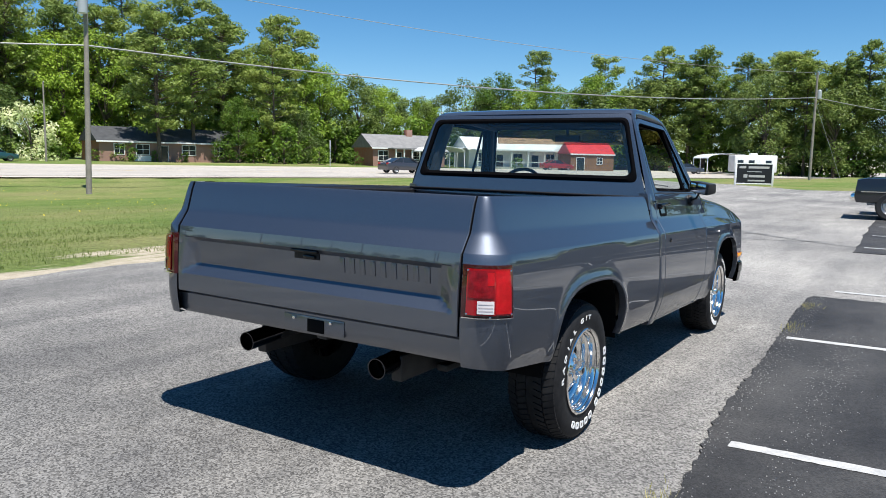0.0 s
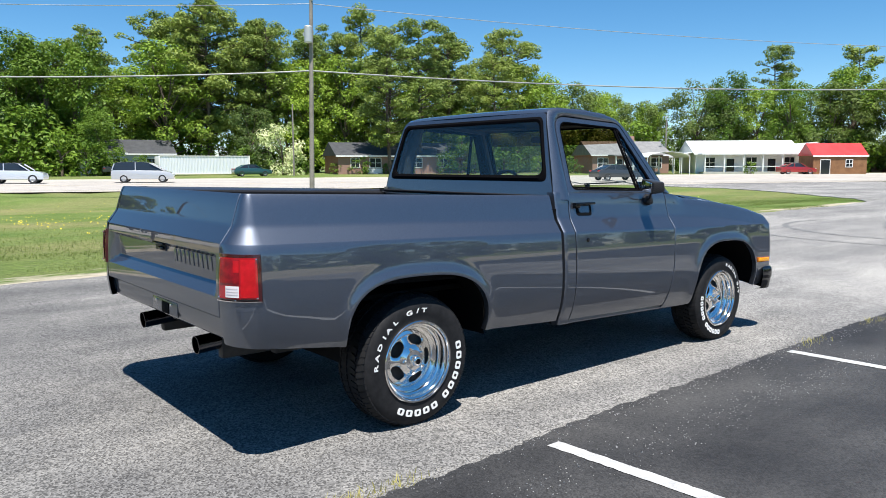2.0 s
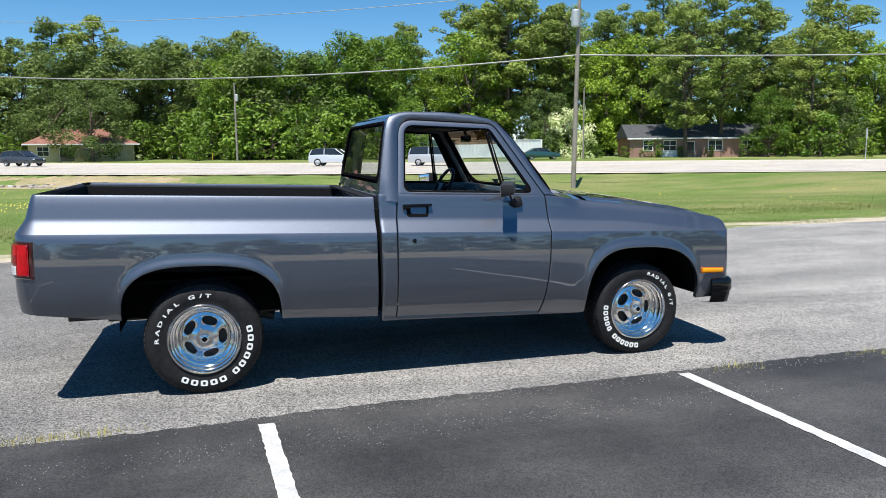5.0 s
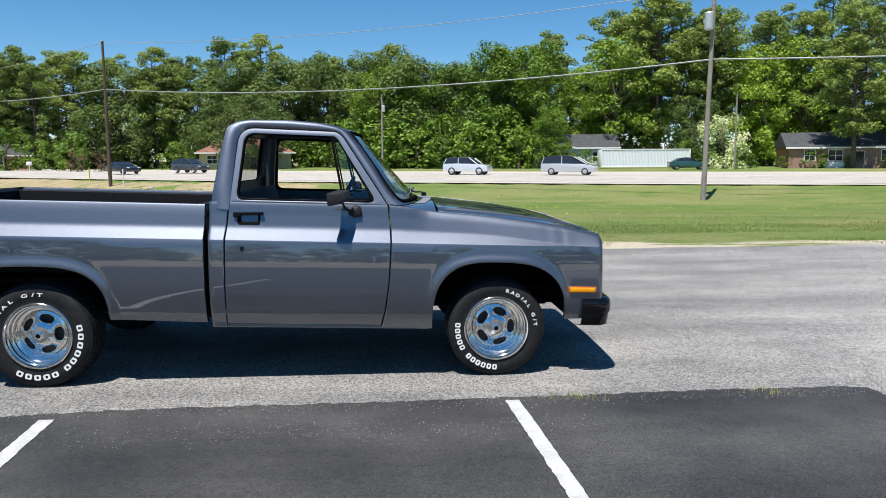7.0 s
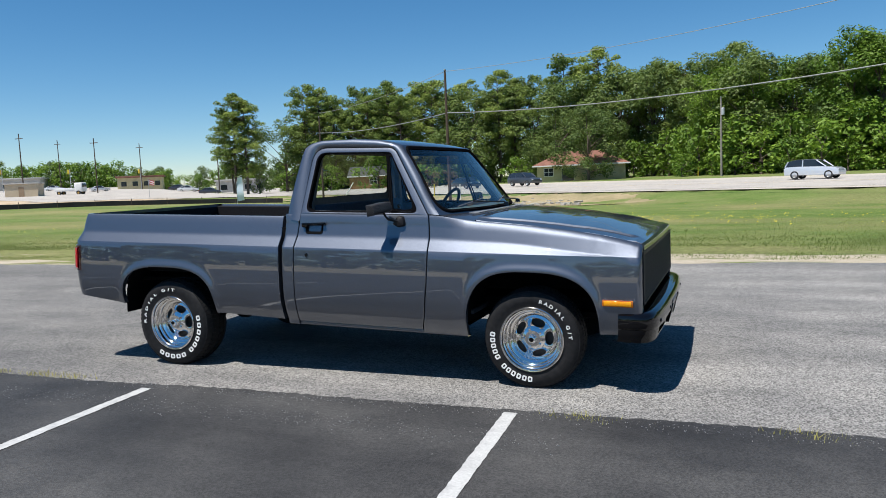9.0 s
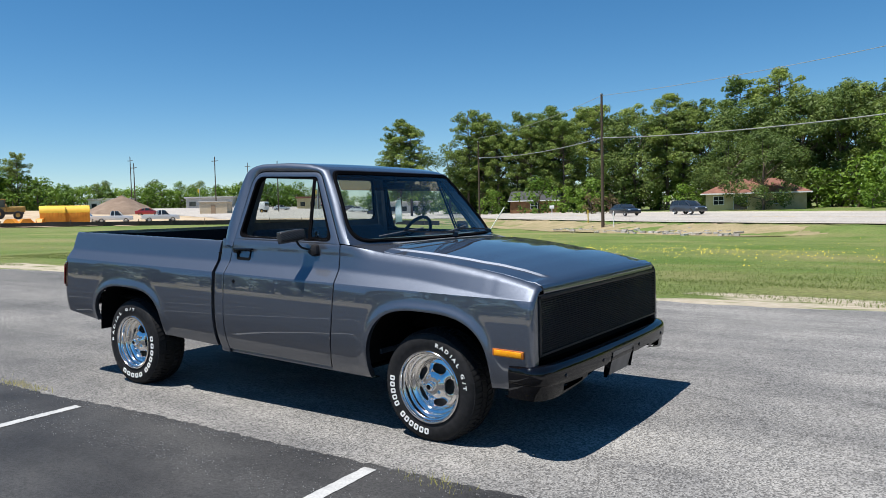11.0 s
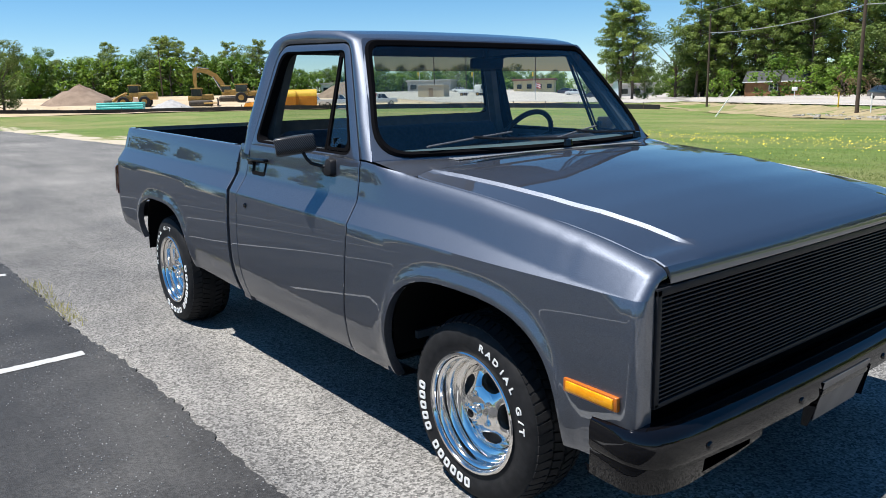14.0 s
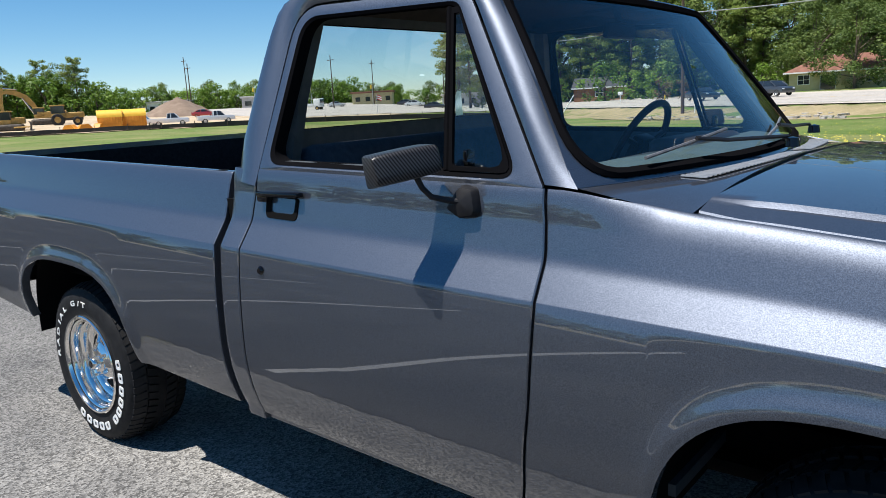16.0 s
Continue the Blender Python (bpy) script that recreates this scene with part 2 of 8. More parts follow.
def ground_z(x, y):
    s = road_s(x, y)
    swale = smooth(-75, -38, x) * (1 - smooth(22, 38, x))
    left = smooth(-45, -95, x)
    if s > 0:
        z = -0.25 + 0.22 * smooth(0, 30, s) + 0.25 * smooth(30, 70, s)
        return z + 0.8 * left * smooth(20, 60, s)
    if y <= 6:
        base = 0.0
    else:
        base = 0.0
        depth = 0.95 * swale + 0.25 * (1 - swale) * (1 - left)
        run = (y - 6) / max(1e-3, (y - 6) - s - 7)
        base = -depth * smooth(0.0, 1.0, run) if s < -7 else -depth
        edge = -0.25
        if s > -7:
            base = base + (edge - base) * smooth(-5.5, 0.0, s)
    # the building site stands a little higher
    base += left * (0.25 * smooth(-70, -100, x) + 1.0 * smooth(-104, -128, x) + 1.9 * smooth(-125, -195, x))
    return base


GRASS = shader("grass_ground", (0.1, 0.14, 0.03), 0.9, spec=0.2)
_a = noise_ramp(GRASS, 0.35, 0.38, 0.62, (0.112, 0.182, 0.036), (0.170, 0.226, 0.062), detail=8)
_b = noise_ramp(GRASS, 0.07, 0.50, 0.64, (0, 0, 0), (0.75, 0.75, 0.75), detail=5)
_c = noise_ramp(GRASS, 3.0, 0.3, 0.7, (0.25, 0.25, 0.09), (0.36, 0.31, 0.15), detail=6)
_d = mix(GRASS, _a, _c, _b)
_tcb = GRASS.node_tree.nodes.new("ShaderNodeTexCoord")
_mpb = node(GRASS, "ShaderNodeMapping", Scale=(0.035, 0.17, 1.0))
wire(GRASS, _tcb, "Object", _mpb, "Vector")
_nb = node(GRASS, "ShaderNodeTexNoise", Scale=1.0, Detail=6.0, Roughness=0.6)
wire(GRASS, _mpb, "Vector", _nb, "Vector")
_rb = GRASS.node_tree.nodes.new("ShaderNodeValToRGB")
_rb.color_ramp.elements[0].position, _rb.color_ramp.elements[1].position = 0.46, 0.62
_rb.color_ramp.elements[1].color = (0.55, 0.55, 0.55, 1)
wire(GRASS, _nb, "Fac", _rb, "Fac")
_dry = noise_ramp(GRASS, 5.0, 0.3, 0.7, (0.225, 0.215, 0.085), (0.33, 0.28, 0.145), detail=6)
_d = mix(GRASS, _d, _dry, _rb)
_e = noise_ramp(GRASS, 14.0, 0.25, 0.75, (0.48, 0.48, 0.48), (1.28, 1.28, 1.28), detail=5)
_d = mix(GRASS, _d, _e, 1.0, "MULTIPLY")
# bare sand along the pavement's edge
_tc = GRASS.node_tree.nodes.new("ShaderNodeTexCoord")
_sx = GRASS.node_tree.nodes.new("ShaderNodeSeparateXYZ")
wire(GRASS, _tc, "Object", _sx, "Vector")
_mr = node(GRASS, "ShaderNodeMapRange", **{"From Min": 5.8, "From Max": 10.5, "To Min": 0.48, "To Max": 0.0})
_mr.interpolation_type = "SMOOTHSTEP"
wire(GRASS, _sx, "Y", _mr, "Value")
_nz = node(GRASS, "ShaderNodeTexNoise", Scale=0.36, Detail=8.0, Roughness=0.66)
_mp = node(GRASS, "ShaderNodeMapping", Scale=(0.5, 2.2, 1.0))
wire(GRASS, _tc, "Object", _mp, "Vector")
wire(GRASS, _mp, "Vector", _nz, "Vector")
_ad = GRASS.node_tree.nodes.new("ShaderNodeMath")
_mx = node(GRASS, "ShaderNodeMapRange", **{"From Min": 32.0, "From Max": 40.0, "To Min": 0.0, "To Max": -0.6})
wire(GRASS, _sx, "X", _mx, "Value")
_am = GRASS.node_tree.nodes.new("ShaderNodeMath")
wire(GRASS, _mr, 0, _am, 0)
wire(GRASS, _mx, 0, _am, 1)
wire(GRASS, _am, 0, _ad, 0)
wire(GRASS, _nz, "Fac", _ad, 1)
_rs = GRASS.node_tree.nodes.new("ShaderNodeValToRGB")
_rs.color_ramp.elements[0].position, _rs.color_ramp.elements[1].position = 0.90, 0.96
wire(GRASS, _ad, 0, _rs, "Fac")
_sand = noise_ramp(GRASS, 9.0, 0.3, 0.7, (0.40, 0.34, 0.25), (0.58, 0.51, 0.40))
to_base(GRASS, mix(GRASS, _d, _sand, _rs))
bump(GRASS, 30, 0.9, 0.05)

xs = sorted(set([-900, -600, -420, -320] + list(np.arange(-260, -60, 10)) + list(np.arange(-60, 70, 3)) + list(np.arange(70, 200, 10)) + [240, 320, 420, 600, 900]))
ys = sorted(set([-900, -500, -300, -150, -80, -40, 0, 5.0] + list(np.arange(6, 75, 1.5)) + list(np.arange(75, 200, 6)) + [220, 260, 320, 420, 600, 900]))
gv = [(float(x), float(y), ground_z(x, y) - 0.03) for y in ys for x in xs]
gf = [(j * len(xs) + i, j * len(xs) + i + 1, (j + 1) * len(xs) + i + 1, (j + 1) * len(xs) + i) for j in range(len(ys) - 1) for i in range(len(xs) - 1)]
ground = tagged(raw("ground", gv, gf, GRASS, sharp=180), "mown grass verge with dry patches and bare sand", "ground", kind="structure")


def asphalt(name, c0, c1, stone, fine, wide=0.22, rough=0.9, streak=0.92, cracks=0.0, worn=0.0):
    m = shader(name, c0, rough, spec=0.2)
    a = noise_ramp(m, wide, 0.36, 0.66, c0, c1, detail=8)
    b = noise_ramp(m, 1.7, 0.35, 0.7, (0.86, 0.86, 0.87), (1.04, 1.03, 1.02), detail=7)
    a = mix(m, a, b, 1.0, "MULTIPLY")
    tc = m.node_tree.nodes.new("ShaderNodeTexCoord")
    mp = node(m, "ShaderNodeMapping", Scale=(0.16, 1.1, 1.0))
    wire(m, tc, "Object", mp, "Vector")
    sn = node(m, "ShaderNodeTexNoise", Scale=1.0, Detail=7.0, Roughness=0.62)
    wire(m, mp, "Vector", sn, "Vector")
    sr = m.node_tree.nodes.new("ShaderNodeValToRGB")
    sr.color_ramp.elements[0].color, sr.color_ramp.elements[1].color = (streak, streak, streak * 1.01, 1), (1.08, 1.07, 1.05, 1)
    sr.color_ramp.elements[0].position, sr.color_ramp.elements[1].position = 0.38, 0.62
    wire(m, sn, "Fac", sr, "Fac")
    a = mix(m, a, sr, 1.0, "MULTIPLY")
    if cracks:
        # thin wandering cracks
        wn_ = node(m, "ShaderNodeTexNoise", Scale=1.3, Detail=5.0)
        wire(m, tc, "Object", wn_, "Vector")
        av = node(m, "ShaderNodeVectorMath")
        av.operation = "ADD"
        wire(m, tc, "Object", av, 0)
        wire(m, wn_, "Color", av, 1)
        cv = node(m, "ShaderNodeTexVoronoi", Scale=cracks)
        cv.feature = "DISTANCE_TO_EDGE"
        wire(m, av, "Vector", cv, "Vector")
        cr = m.node_tree.nodes.new("ShaderNodeValToRGB")
        cr.color_ramp.elements[0].color, cr.color_ramp.elements[1].color = (0.78, 0.78, 0.78, 1), (1, 1, 1, 1)
        cr.color_ramp.elements[0].position, cr.color_ramp.elements[1].position = 0.0, 0.004
        wire(m, cv, "Distance", cr, "Fac")
        a = mix(m, a, cr, 1.0, "MULTIPLY")
    if worn:
        # older, darker paving towards one end
        sx = m.node_tree.nodes.new("ShaderNodeSeparateXYZ")
        wire(m, tc, "Object", sx, "Vector")
        wx = node(m, "ShaderNodeMath")
        wx.operation = "MULTIPLY_ADD"
        wire(m, sn, "Fac", wx, 0)
        wx.inputs[1].default_value = 9.0
        wire(m, sx, "X", wx, 2)
        wr = node(m, "ShaderNodeMapRange", **{"From Min": 3.0, "From Max": 13.0, "To Min": worn, "To Max": 1.24})
        wire(m, wx, 0, wr, "Value")
        a = mix(m, a, wr, 1.0, "MULTIPLY")
    v = node(m, "ShaderNodeTexVoronoi", Scale=fine)
    wire(m, tc, "Object", v, "Vector")
    r = m.node_tree.nodes.new("ShaderNodeValToRGB")
    r.color_ramp.elements[0].color, r.color_ramp.elements[1].color = (*stone[0], 1), (*stone[1], 1)
    r.color_ramp.elements[0].position, r.color_ramp.elements[1].position = 0.2, 0.8
    wire(m, v, "Color", r, "Fac")
    a = mix(m, a, r, 1.0, "MULTIPLY")
    to_base(m, a)
    k = node(m, "ShaderNodeBump", Strength=0.55, Distance=0.006)
    wire(m, v, "Distance", k, "Height")
    wire(m, k, "Normal", m.node_tree.nodes["Principled BSDF"], "Normal")
    return m


LOT = asphalt("worn_grey_asphalt", (0.185, 0.184, 0.182), (0.305, 0.300, 0.290), ((0.40, 0.40, 0.40), (1.46, 1.45, 1.43)), 118, streak=0.76, cracks=0.28, worn=0.82)
DARK = asphalt("fresh_dark_asphalt", (0.040, 0.041, 0.044), (0.082, 0.082, 0.083), ((0.66, 0.66, 0.66), (1.35, 1.34, 1.32)), 140, wide=0.8, rough=0.66, streak=0.70)
ROADM = asphalt("sun_bleached_road", (0.40, 0.375, 0.34), (0.47, 0.44, 0.40), ((0.85, 0.85, 0.85), (1.1, 1.1, 1.1)), 30)
SHOULDER = asphalt("pale_shoulder", (0.44, 0.40, 0.34), (0.54, 0.50, 0.43), ((0.85, 0.85, 0.85), (1.1, 1.1, 1.1)), 30)
LINE = varied("worn_white_paint", (0.55, 0.55, 0.54), (0.38, 0.38, 0.38), 9, 0.6, fine=70, lo=0.45, hi=0.75)

rnd = random.Random(4)


def jagged(pts, step, amp, seed=0):
    """The outline walked in small steps with an uneven edge."""
    r = random.Random(seed)
    out = []
    for (ax, ay), (bx, by) in zip(pts[:-1], pts[1:]):
        n = max(1, int(math.hypot(bx - ax, by - ay) / step))
        for k in range(n):
            f = k / n
            x, y = ax + (bx - ax) * f, ay + (by - ay) * f
            g = noise.noise((x * 0.9, y * 0.9, seed)) * amp + r.uniform(-0.35, 0.35) * amp
            nx, ny = -(by - ay), bx - ax
            q = math.hypot(nx, ny)
            out.append((x + nx / q * g, y + ny / q * g))
    out.append(pts[-1])
    return out


def slab(name, outline, mat, lift, label, category, thick=0.03, follow=True, parent=None):
    """A sheet of pavement with a turned-down edge, lying on the ground."""
    bm = bmesh.new()
    vs = [bm.verts.new((x, y, 0)) for x, y in outline]
    f = bm.faces.new(vs)
    if f.normal.z < 0:
        f.normal_flip()
    e = bmesh.ops.extrude_face_region(bm, geom=[f])
    top = [v for v in e["geom"] if isinstance(v, bmesh.types.BMVert)]
    bmesh.ops.translate(bm, verts=top, vec=(0, 0, thick))
    bmesh.ops.triangulate(bm, faces=bm.faces[:])
    for v in bm.verts:
        v.co.z += (ground_z(v.co.x, v.co.y) if follow else 0.0) + lift - thick
    ob = part(name, bm, mat, parent, sharp=30)
    return tagged(ob, label, category, kind="structure")


edge = jagged([(60, 15), (50, 7.6), (43.5, 3.2), (46, 0), (60, -5)], 0.5, 0.18, 2)
tip = jagged([(-75, 5.0), (-30, 5.1), (-9, 5.4), (0, 5.85), (12, 6.1), (18, 6.4), (24, 6.6), (27, 7.0), (29, 8.2), (31, 10.0), (36, 14.6), (44, 22.5), (46.5, 30), (47, 33.0)], 0.35, 0.14, 1)
slab("parking_lot", tip + [(72, 23.2), (70, 21.5)] + edge + [(60, -17), (-75, -17)], LOT, 0.0, "worn light grey gravelly asphalt lot", "parking lot")
dark = jagged([(-45, -1.60), (-8, -1.58), (0.0, -1.55), (2, -1.44), (3.3, -1.46), (5.15, -1.40), (5.32, -1.46), (5.36, -3.0), (5.5, -8), (5.7, -16.6)], 0.04, 0.045, 3)
slab("dark_patch", dark + [(-45, -16.6)], DARK, 0.010, "fresh black asphalt strip of parking stalls", "pavement", thick=0.012, follow=False)
dark2 = jagged([(10.6, -16.6), (10.4, -8), (10.3, -1.5), (14, -1.45), (22, -1.4), (34, -1.5), (34, -16.6)], 0.08, 0.05, 5)
slab("far_dark_patch", dark2, DARK, 0.010, "fresh black asphalt strip further along the lot", "pavement", thick=0.012, follow=False)


def inside(x, y, poly):
    c = False
    for (ax, ay), (bx, by) in zip(poly, poly[1:] + poly[:1]):
        if (ay > y) != (by > y) and x < (bx - ax) * (y - ay) / (by - ay) + ax:
            c = not c
    return c


def draped(name, outline, step, mat, lift, label, category):
    """A patch of ground cover laid over the ground in small squares."""
    xs, ys = [p[0] for p in outline], [p[1] for p in outline]
    nx, ny = int((max(xs) - min(xs)) / step) + 1, int((max(ys) - min(ys)) / step) + 1
    V, Fc, idx = [], [], {}
    for i in range(nx):
        for j in range(ny):
            x, y = min(xs) + i * step, min(ys) + j * step
            w = step * 0.5
            if not inside(x + w + noise.noise((x * 0.2, y * 0.2, 1)) * 2, y + w, outline):
                continue
            q = []
            for a, b in ((i, j), (i + 1, j), (i + 1, j + 1), (i, j + 1)):
                if (a, b) not in idx:
                    idx[a, b] = len(V)
                    px, py = min(xs) + a * step + noise.noise((a * 0.7, b * 0.7, 5)) * step * 0.6, min(ys) + b * step + noise.noise((a * 0.7, b * 0.7, 9)) * step * 0.6
                    V.append((px, py, ground_z(px, py) + lift + 0.12 * noise.noise((px * 0.15, py * 0.15, 2))))
                q.append(idx[a, b])
            Fc.append(q)
    return tagged(raw(name, V, Fc, mat, sharp=180), label, category, kind="structure")


def stall_line(x, y0, y1, lean=0.0, w=0.10, z=0.0135):
    bm = bmesh.new()
    r = random.Random(int(x * 100))
    n = 160
    rows = []
    for k in range(n + 1):
        y = y0 + (y1 - y0) * k / n
        c = x + lean * (y - y0)
        rows.append([(c - w / 2 + r.uniform(-0.0035, 0.0035), y, z), (c + w / 2 + r.uniform(-0.0035, 0.0035), y, z)])
    add_grid(bm, rows)
    return tagged(part("stall_line", bm, LINE, sharp=None), "hand-painted white stall line on black asphalt", "road marking", "stall lines", "structure")


for x0 in (-7.7, -5.03, -2.355, 0.322, 3.0):
    stall_line(x0, -1.62 if x0 < 1 else -1.51, -6.6, lean=-0.055, w=0.085)
stall_line(5.80, -1.62, -6.6, lean=-0.055, z=0.006)
for x0 in (11.2, 13.9, 16.6, 19.3):
    stall_line(x0, -1.6, -6.6)


def road_strip(name, s0, s1, mat, lift, label, category="road"):
    """A band of the road between two offsets from its near edge."""
    pts = resample(NEAR_EDGE, 90)
    rows = []
    for i, p in enumerate(pts):
        a, b = pts[max(i - 1, 0)], pts[min(i + 1, len(pts) - 1)]
        t = Vector((b[0] - a[0], b[1] - a[1])).normalized()
        n = Vector((t.y, -t.x))
        n = n if n.y > 0 else -n
        r = []
        for s in np.linspace(s0, s1, 5):
            x, y = p[0] + n.x * s, p[1] + n.y * s
            r.append((x, y, ground_z(x, y) + lift))
        rows.append(r)
    bm = loft(rows)
    return tagged(part(name, bm, mat, sharp=180), label, category, kind="structure")


road_strip("road", 1.5, 24.5, ROADM, 0.03, "sun-bleached grey asphalt highway")
road_strip("near_shoulder", -0.6, 1.5, SHOULDER, 0.02, "pale sandy road shoulder", "pavement")
road_strip("far_shoulder", 24.5, 33.0, SHOULDER, 0.025, "pale sandy road shoulder and drives", "pavement")
road_strip("edge_marking", 2.6, 2.75, LINE, 0.036, "white edge line of the highway", "road marking")
road_strip("centre_marking", 12.6, 12.75, varied("yellow_paint", (0.6, 0.40, 0.06), (0.5, 0.34, 0.07), 3), 0.036, "yellow centre line of the highway", "road marking")


# dry bank beside the highway
DRYBANK = varied("dry_bank_grass", (0.27, 0.235, 0.11), (0.42, 0.33, 0.19), 0.5, 0.95, fine=7, bump_scale=25, bump_str=0.8, bump_dist=0.05)
draped("dry_bank", [(-6, 54.0), (-22, 63.8), (-45, 82.0), (-60, 94.0), (-62, 86.5), (-46, 74.0), (-25, 56.5), (-6, 47.5), (-1, 49.0)], 0.6, DRYBANK, 0.02, "dry tan grass bank beside the highway", "bank")


# dark curved tyre marks on the lot
def tyre_mark(cx, cy, r, a0, a1, w=0.13):
    rows = []
    for k in range(40):
        a = radians(a0 + (a1 - a0) * k / 39)
        ww = w * (0.6 + 0.4 * math.sin(math.pi * k / 39))
        rows.append([(cx + (r + q) * math.cos(a), cy + (r + q) * math.sin(a), 0.004) for q in (-ww / 2, ww / 2)])
    tagged(part("tyre_mark", loft(rows), varied("rubbed_tyre_mark", (0.10, 0.10, 0.10), (0.20, 0.198, 0.19), 3, 0.8), sharp=None), "dark curved tyre mark on the grey asphalt", "tyre mark", "tyre marks", "structure")


tyre_mark(15.5, 1.2, 3.0, 70, 200)
tyre_mark(15.5, 1.2, 4.2, 100, 215, 0.10)
tyre_mark(19.0, -6.0, 9.0, 95, 150, 0.16)


# ---- the pickup truck ----
RAKE = 0.032            # the body leans nose down
CREASE = 0.995          # shoulder line, in the body's own height
HALF = 0.992            # half width at the shoulder


def B(u, y, z):
    """A point of the body: u along the truck from the rear axle, z before the lean."""
    return (u, y, z - RAKE * u)


truck = thing("pickup_truck", "gunmetal grey short-bed pickup truck with chrome wheels, parked on worn asphalt", "pickup truck")

# side below the shoulder line, as inset by height: it faces a little upwards, swells, then tucks in towards the sill
LEAN = [(0.40, -32), (0.50, -18), (0.60, -8), (0.70, 0.0), (0.85, 3.2), (0.995, 7.0)]
LOW, _ins = [(CREASE, 0.0)], 0.0
for _k in range(1, 35):
    _z = CREASE - 0.0175 * _k
    _ins -= 0.0175 * math.tan(radians(float(np.interp(_z + 0.00875, [p[0] for p in LEAN], [p[1] for p in LEAN]))))
    LOW.insert(0, (_z, _ins))


def shoulder(total, flare=0.42, n=26):
    """Inset by height share above the crease: a flared band, an upright wall, a rolled top."""
    wall = 0.056 + 0.5 * max(0.0, total - 0.089)

    def slope(f):
        t = min(1.0, max(0.0, (f - 0.68 * flare) / (0.30 * flare + 1e-6)))
        return wall + (0.158 - wall) * (1 - t * t * (3 - 2 * t))
    out, ins, last = [], 0.0, 0.0
    fs = sorted(set([round(q, 4) for q in np.linspace(0, 0.70, 15)] + [0.015, 0.03]))
    for f in fs:
        ins += slope((f + last) / 2) * (f - last)
        last = f
        out.append((ins, f))
    for a in np.linspace(0, 1, 11)[1:]:
        c = a * math.pi / 2
        out.append((ins + (total - ins) * (0.45 * (1 - math.cos(c)) + 0.55 * a), 0.70 + 0.30 * (0.55 * math.sin(c) + 0.45 * a)))
    return out


def rolled(total, flare=0.42):
    """The same, with its top rolled right over to level."""
    up = [q for q in shoulder(total, flare) if q[1] <= 0.701]
    i0 = up[-1][0]
    lean = 0.30 * (i0 - up[-2][0]) / (up[-1][1] - up[-2][1])
    for a in np.linspace(0, 1, 12)[1:]:
        c = a * math.pi / 2
        up.append((i0 + lean * math.sin(c) + (total - i0 - lean) * (1 - math.cos(c)), 0.70 + 0.30 * math.sin(c)))
    return up


BED_UP = rolled(0.105)
CAB_UP = shoulder(0.089)


def arch(u, c, a, top, base, n=2.9):
    d = abs(u - c) / a
    return base if d >= 1 else base + (top - base) * (1 - d ** n) ** (1 / n)


def arch_points(c, a, top, base):
    return [(c + a * math.sin(math.pi / 2 * q), arch(c + a * math.sin(math.pi / 2 * q), c, a, top, base)) for q in np.linspace(-1, 1, 61)]


def lip(u, z, pts):
    """How far the wheel-arch lip swells outwards."""
    d = min(math.hypot(u - p[0], z - p[1]) for p in pts)
    return 0.013 * math.exp(-((d - 0.012) / 0.030) ** 2) if d < 0.12 else 0.0


def skin_columns(path, ups, zt, bottom, sign, lip_pts=None, shift=None, n_low=13, z_crease=CREASE):
    """Columns of a body side: from the top edge over the shoulder down to the lower edge, then turned in.
    path: (u, y, inward x, inward y)."""
    cols = []
    for (u, y, nx, ny) in path:
        c = []
        top = zt(u)
        for ins, f in reversed(ups(u) if callable(ups) else ups):
            c.append((u, y, ins, z_crease + (top - z_crease) * f, nx, ny))
        b = bottom(u)
        for k in range(1, n_low + 1):
            f = k / n_low
            z = z_crease + (b - z_crease) * (1 - (1 - f) ** 1.35)
            ins = interp(z, LOW)
            if lip_pts:
                ins -= lip(u, z, lip_pts)
            c.append((u, y, ins, z, nx, ny))
        c.append((u, y, c[-1][2] + 0.035, b + 0.004, nx, ny))
        pts = []
        for (uu, yy, ins, z, nx, ny) in c:
            du = shift(uu, z) if shift else 0
            pts.append(B(uu + nx * ins + du, sign * (yy + ny * ins), z))
        cols.append(pts)
    return cols


REAR_ARCH = (0.005, 0.462, 0.807, 0.462)
FRONT_ARCH = (2.995, 0.447, 0.882, 0.455)


def arch_us(c, a, lo, hi):
    us = [c + a * math.sin(math.pi / 2 * q) for q in np.linspace(-1, 1, 45)]
    us += [c + s * (a + d) for s in (-1, 1) for d in (0.004, 0.012, 0.025, 0.045, 0.075, 0.12, 0.2, 0.32, 0.45, 0.6)]
    return sorted(u for u in set(us) if lo < u < hi)


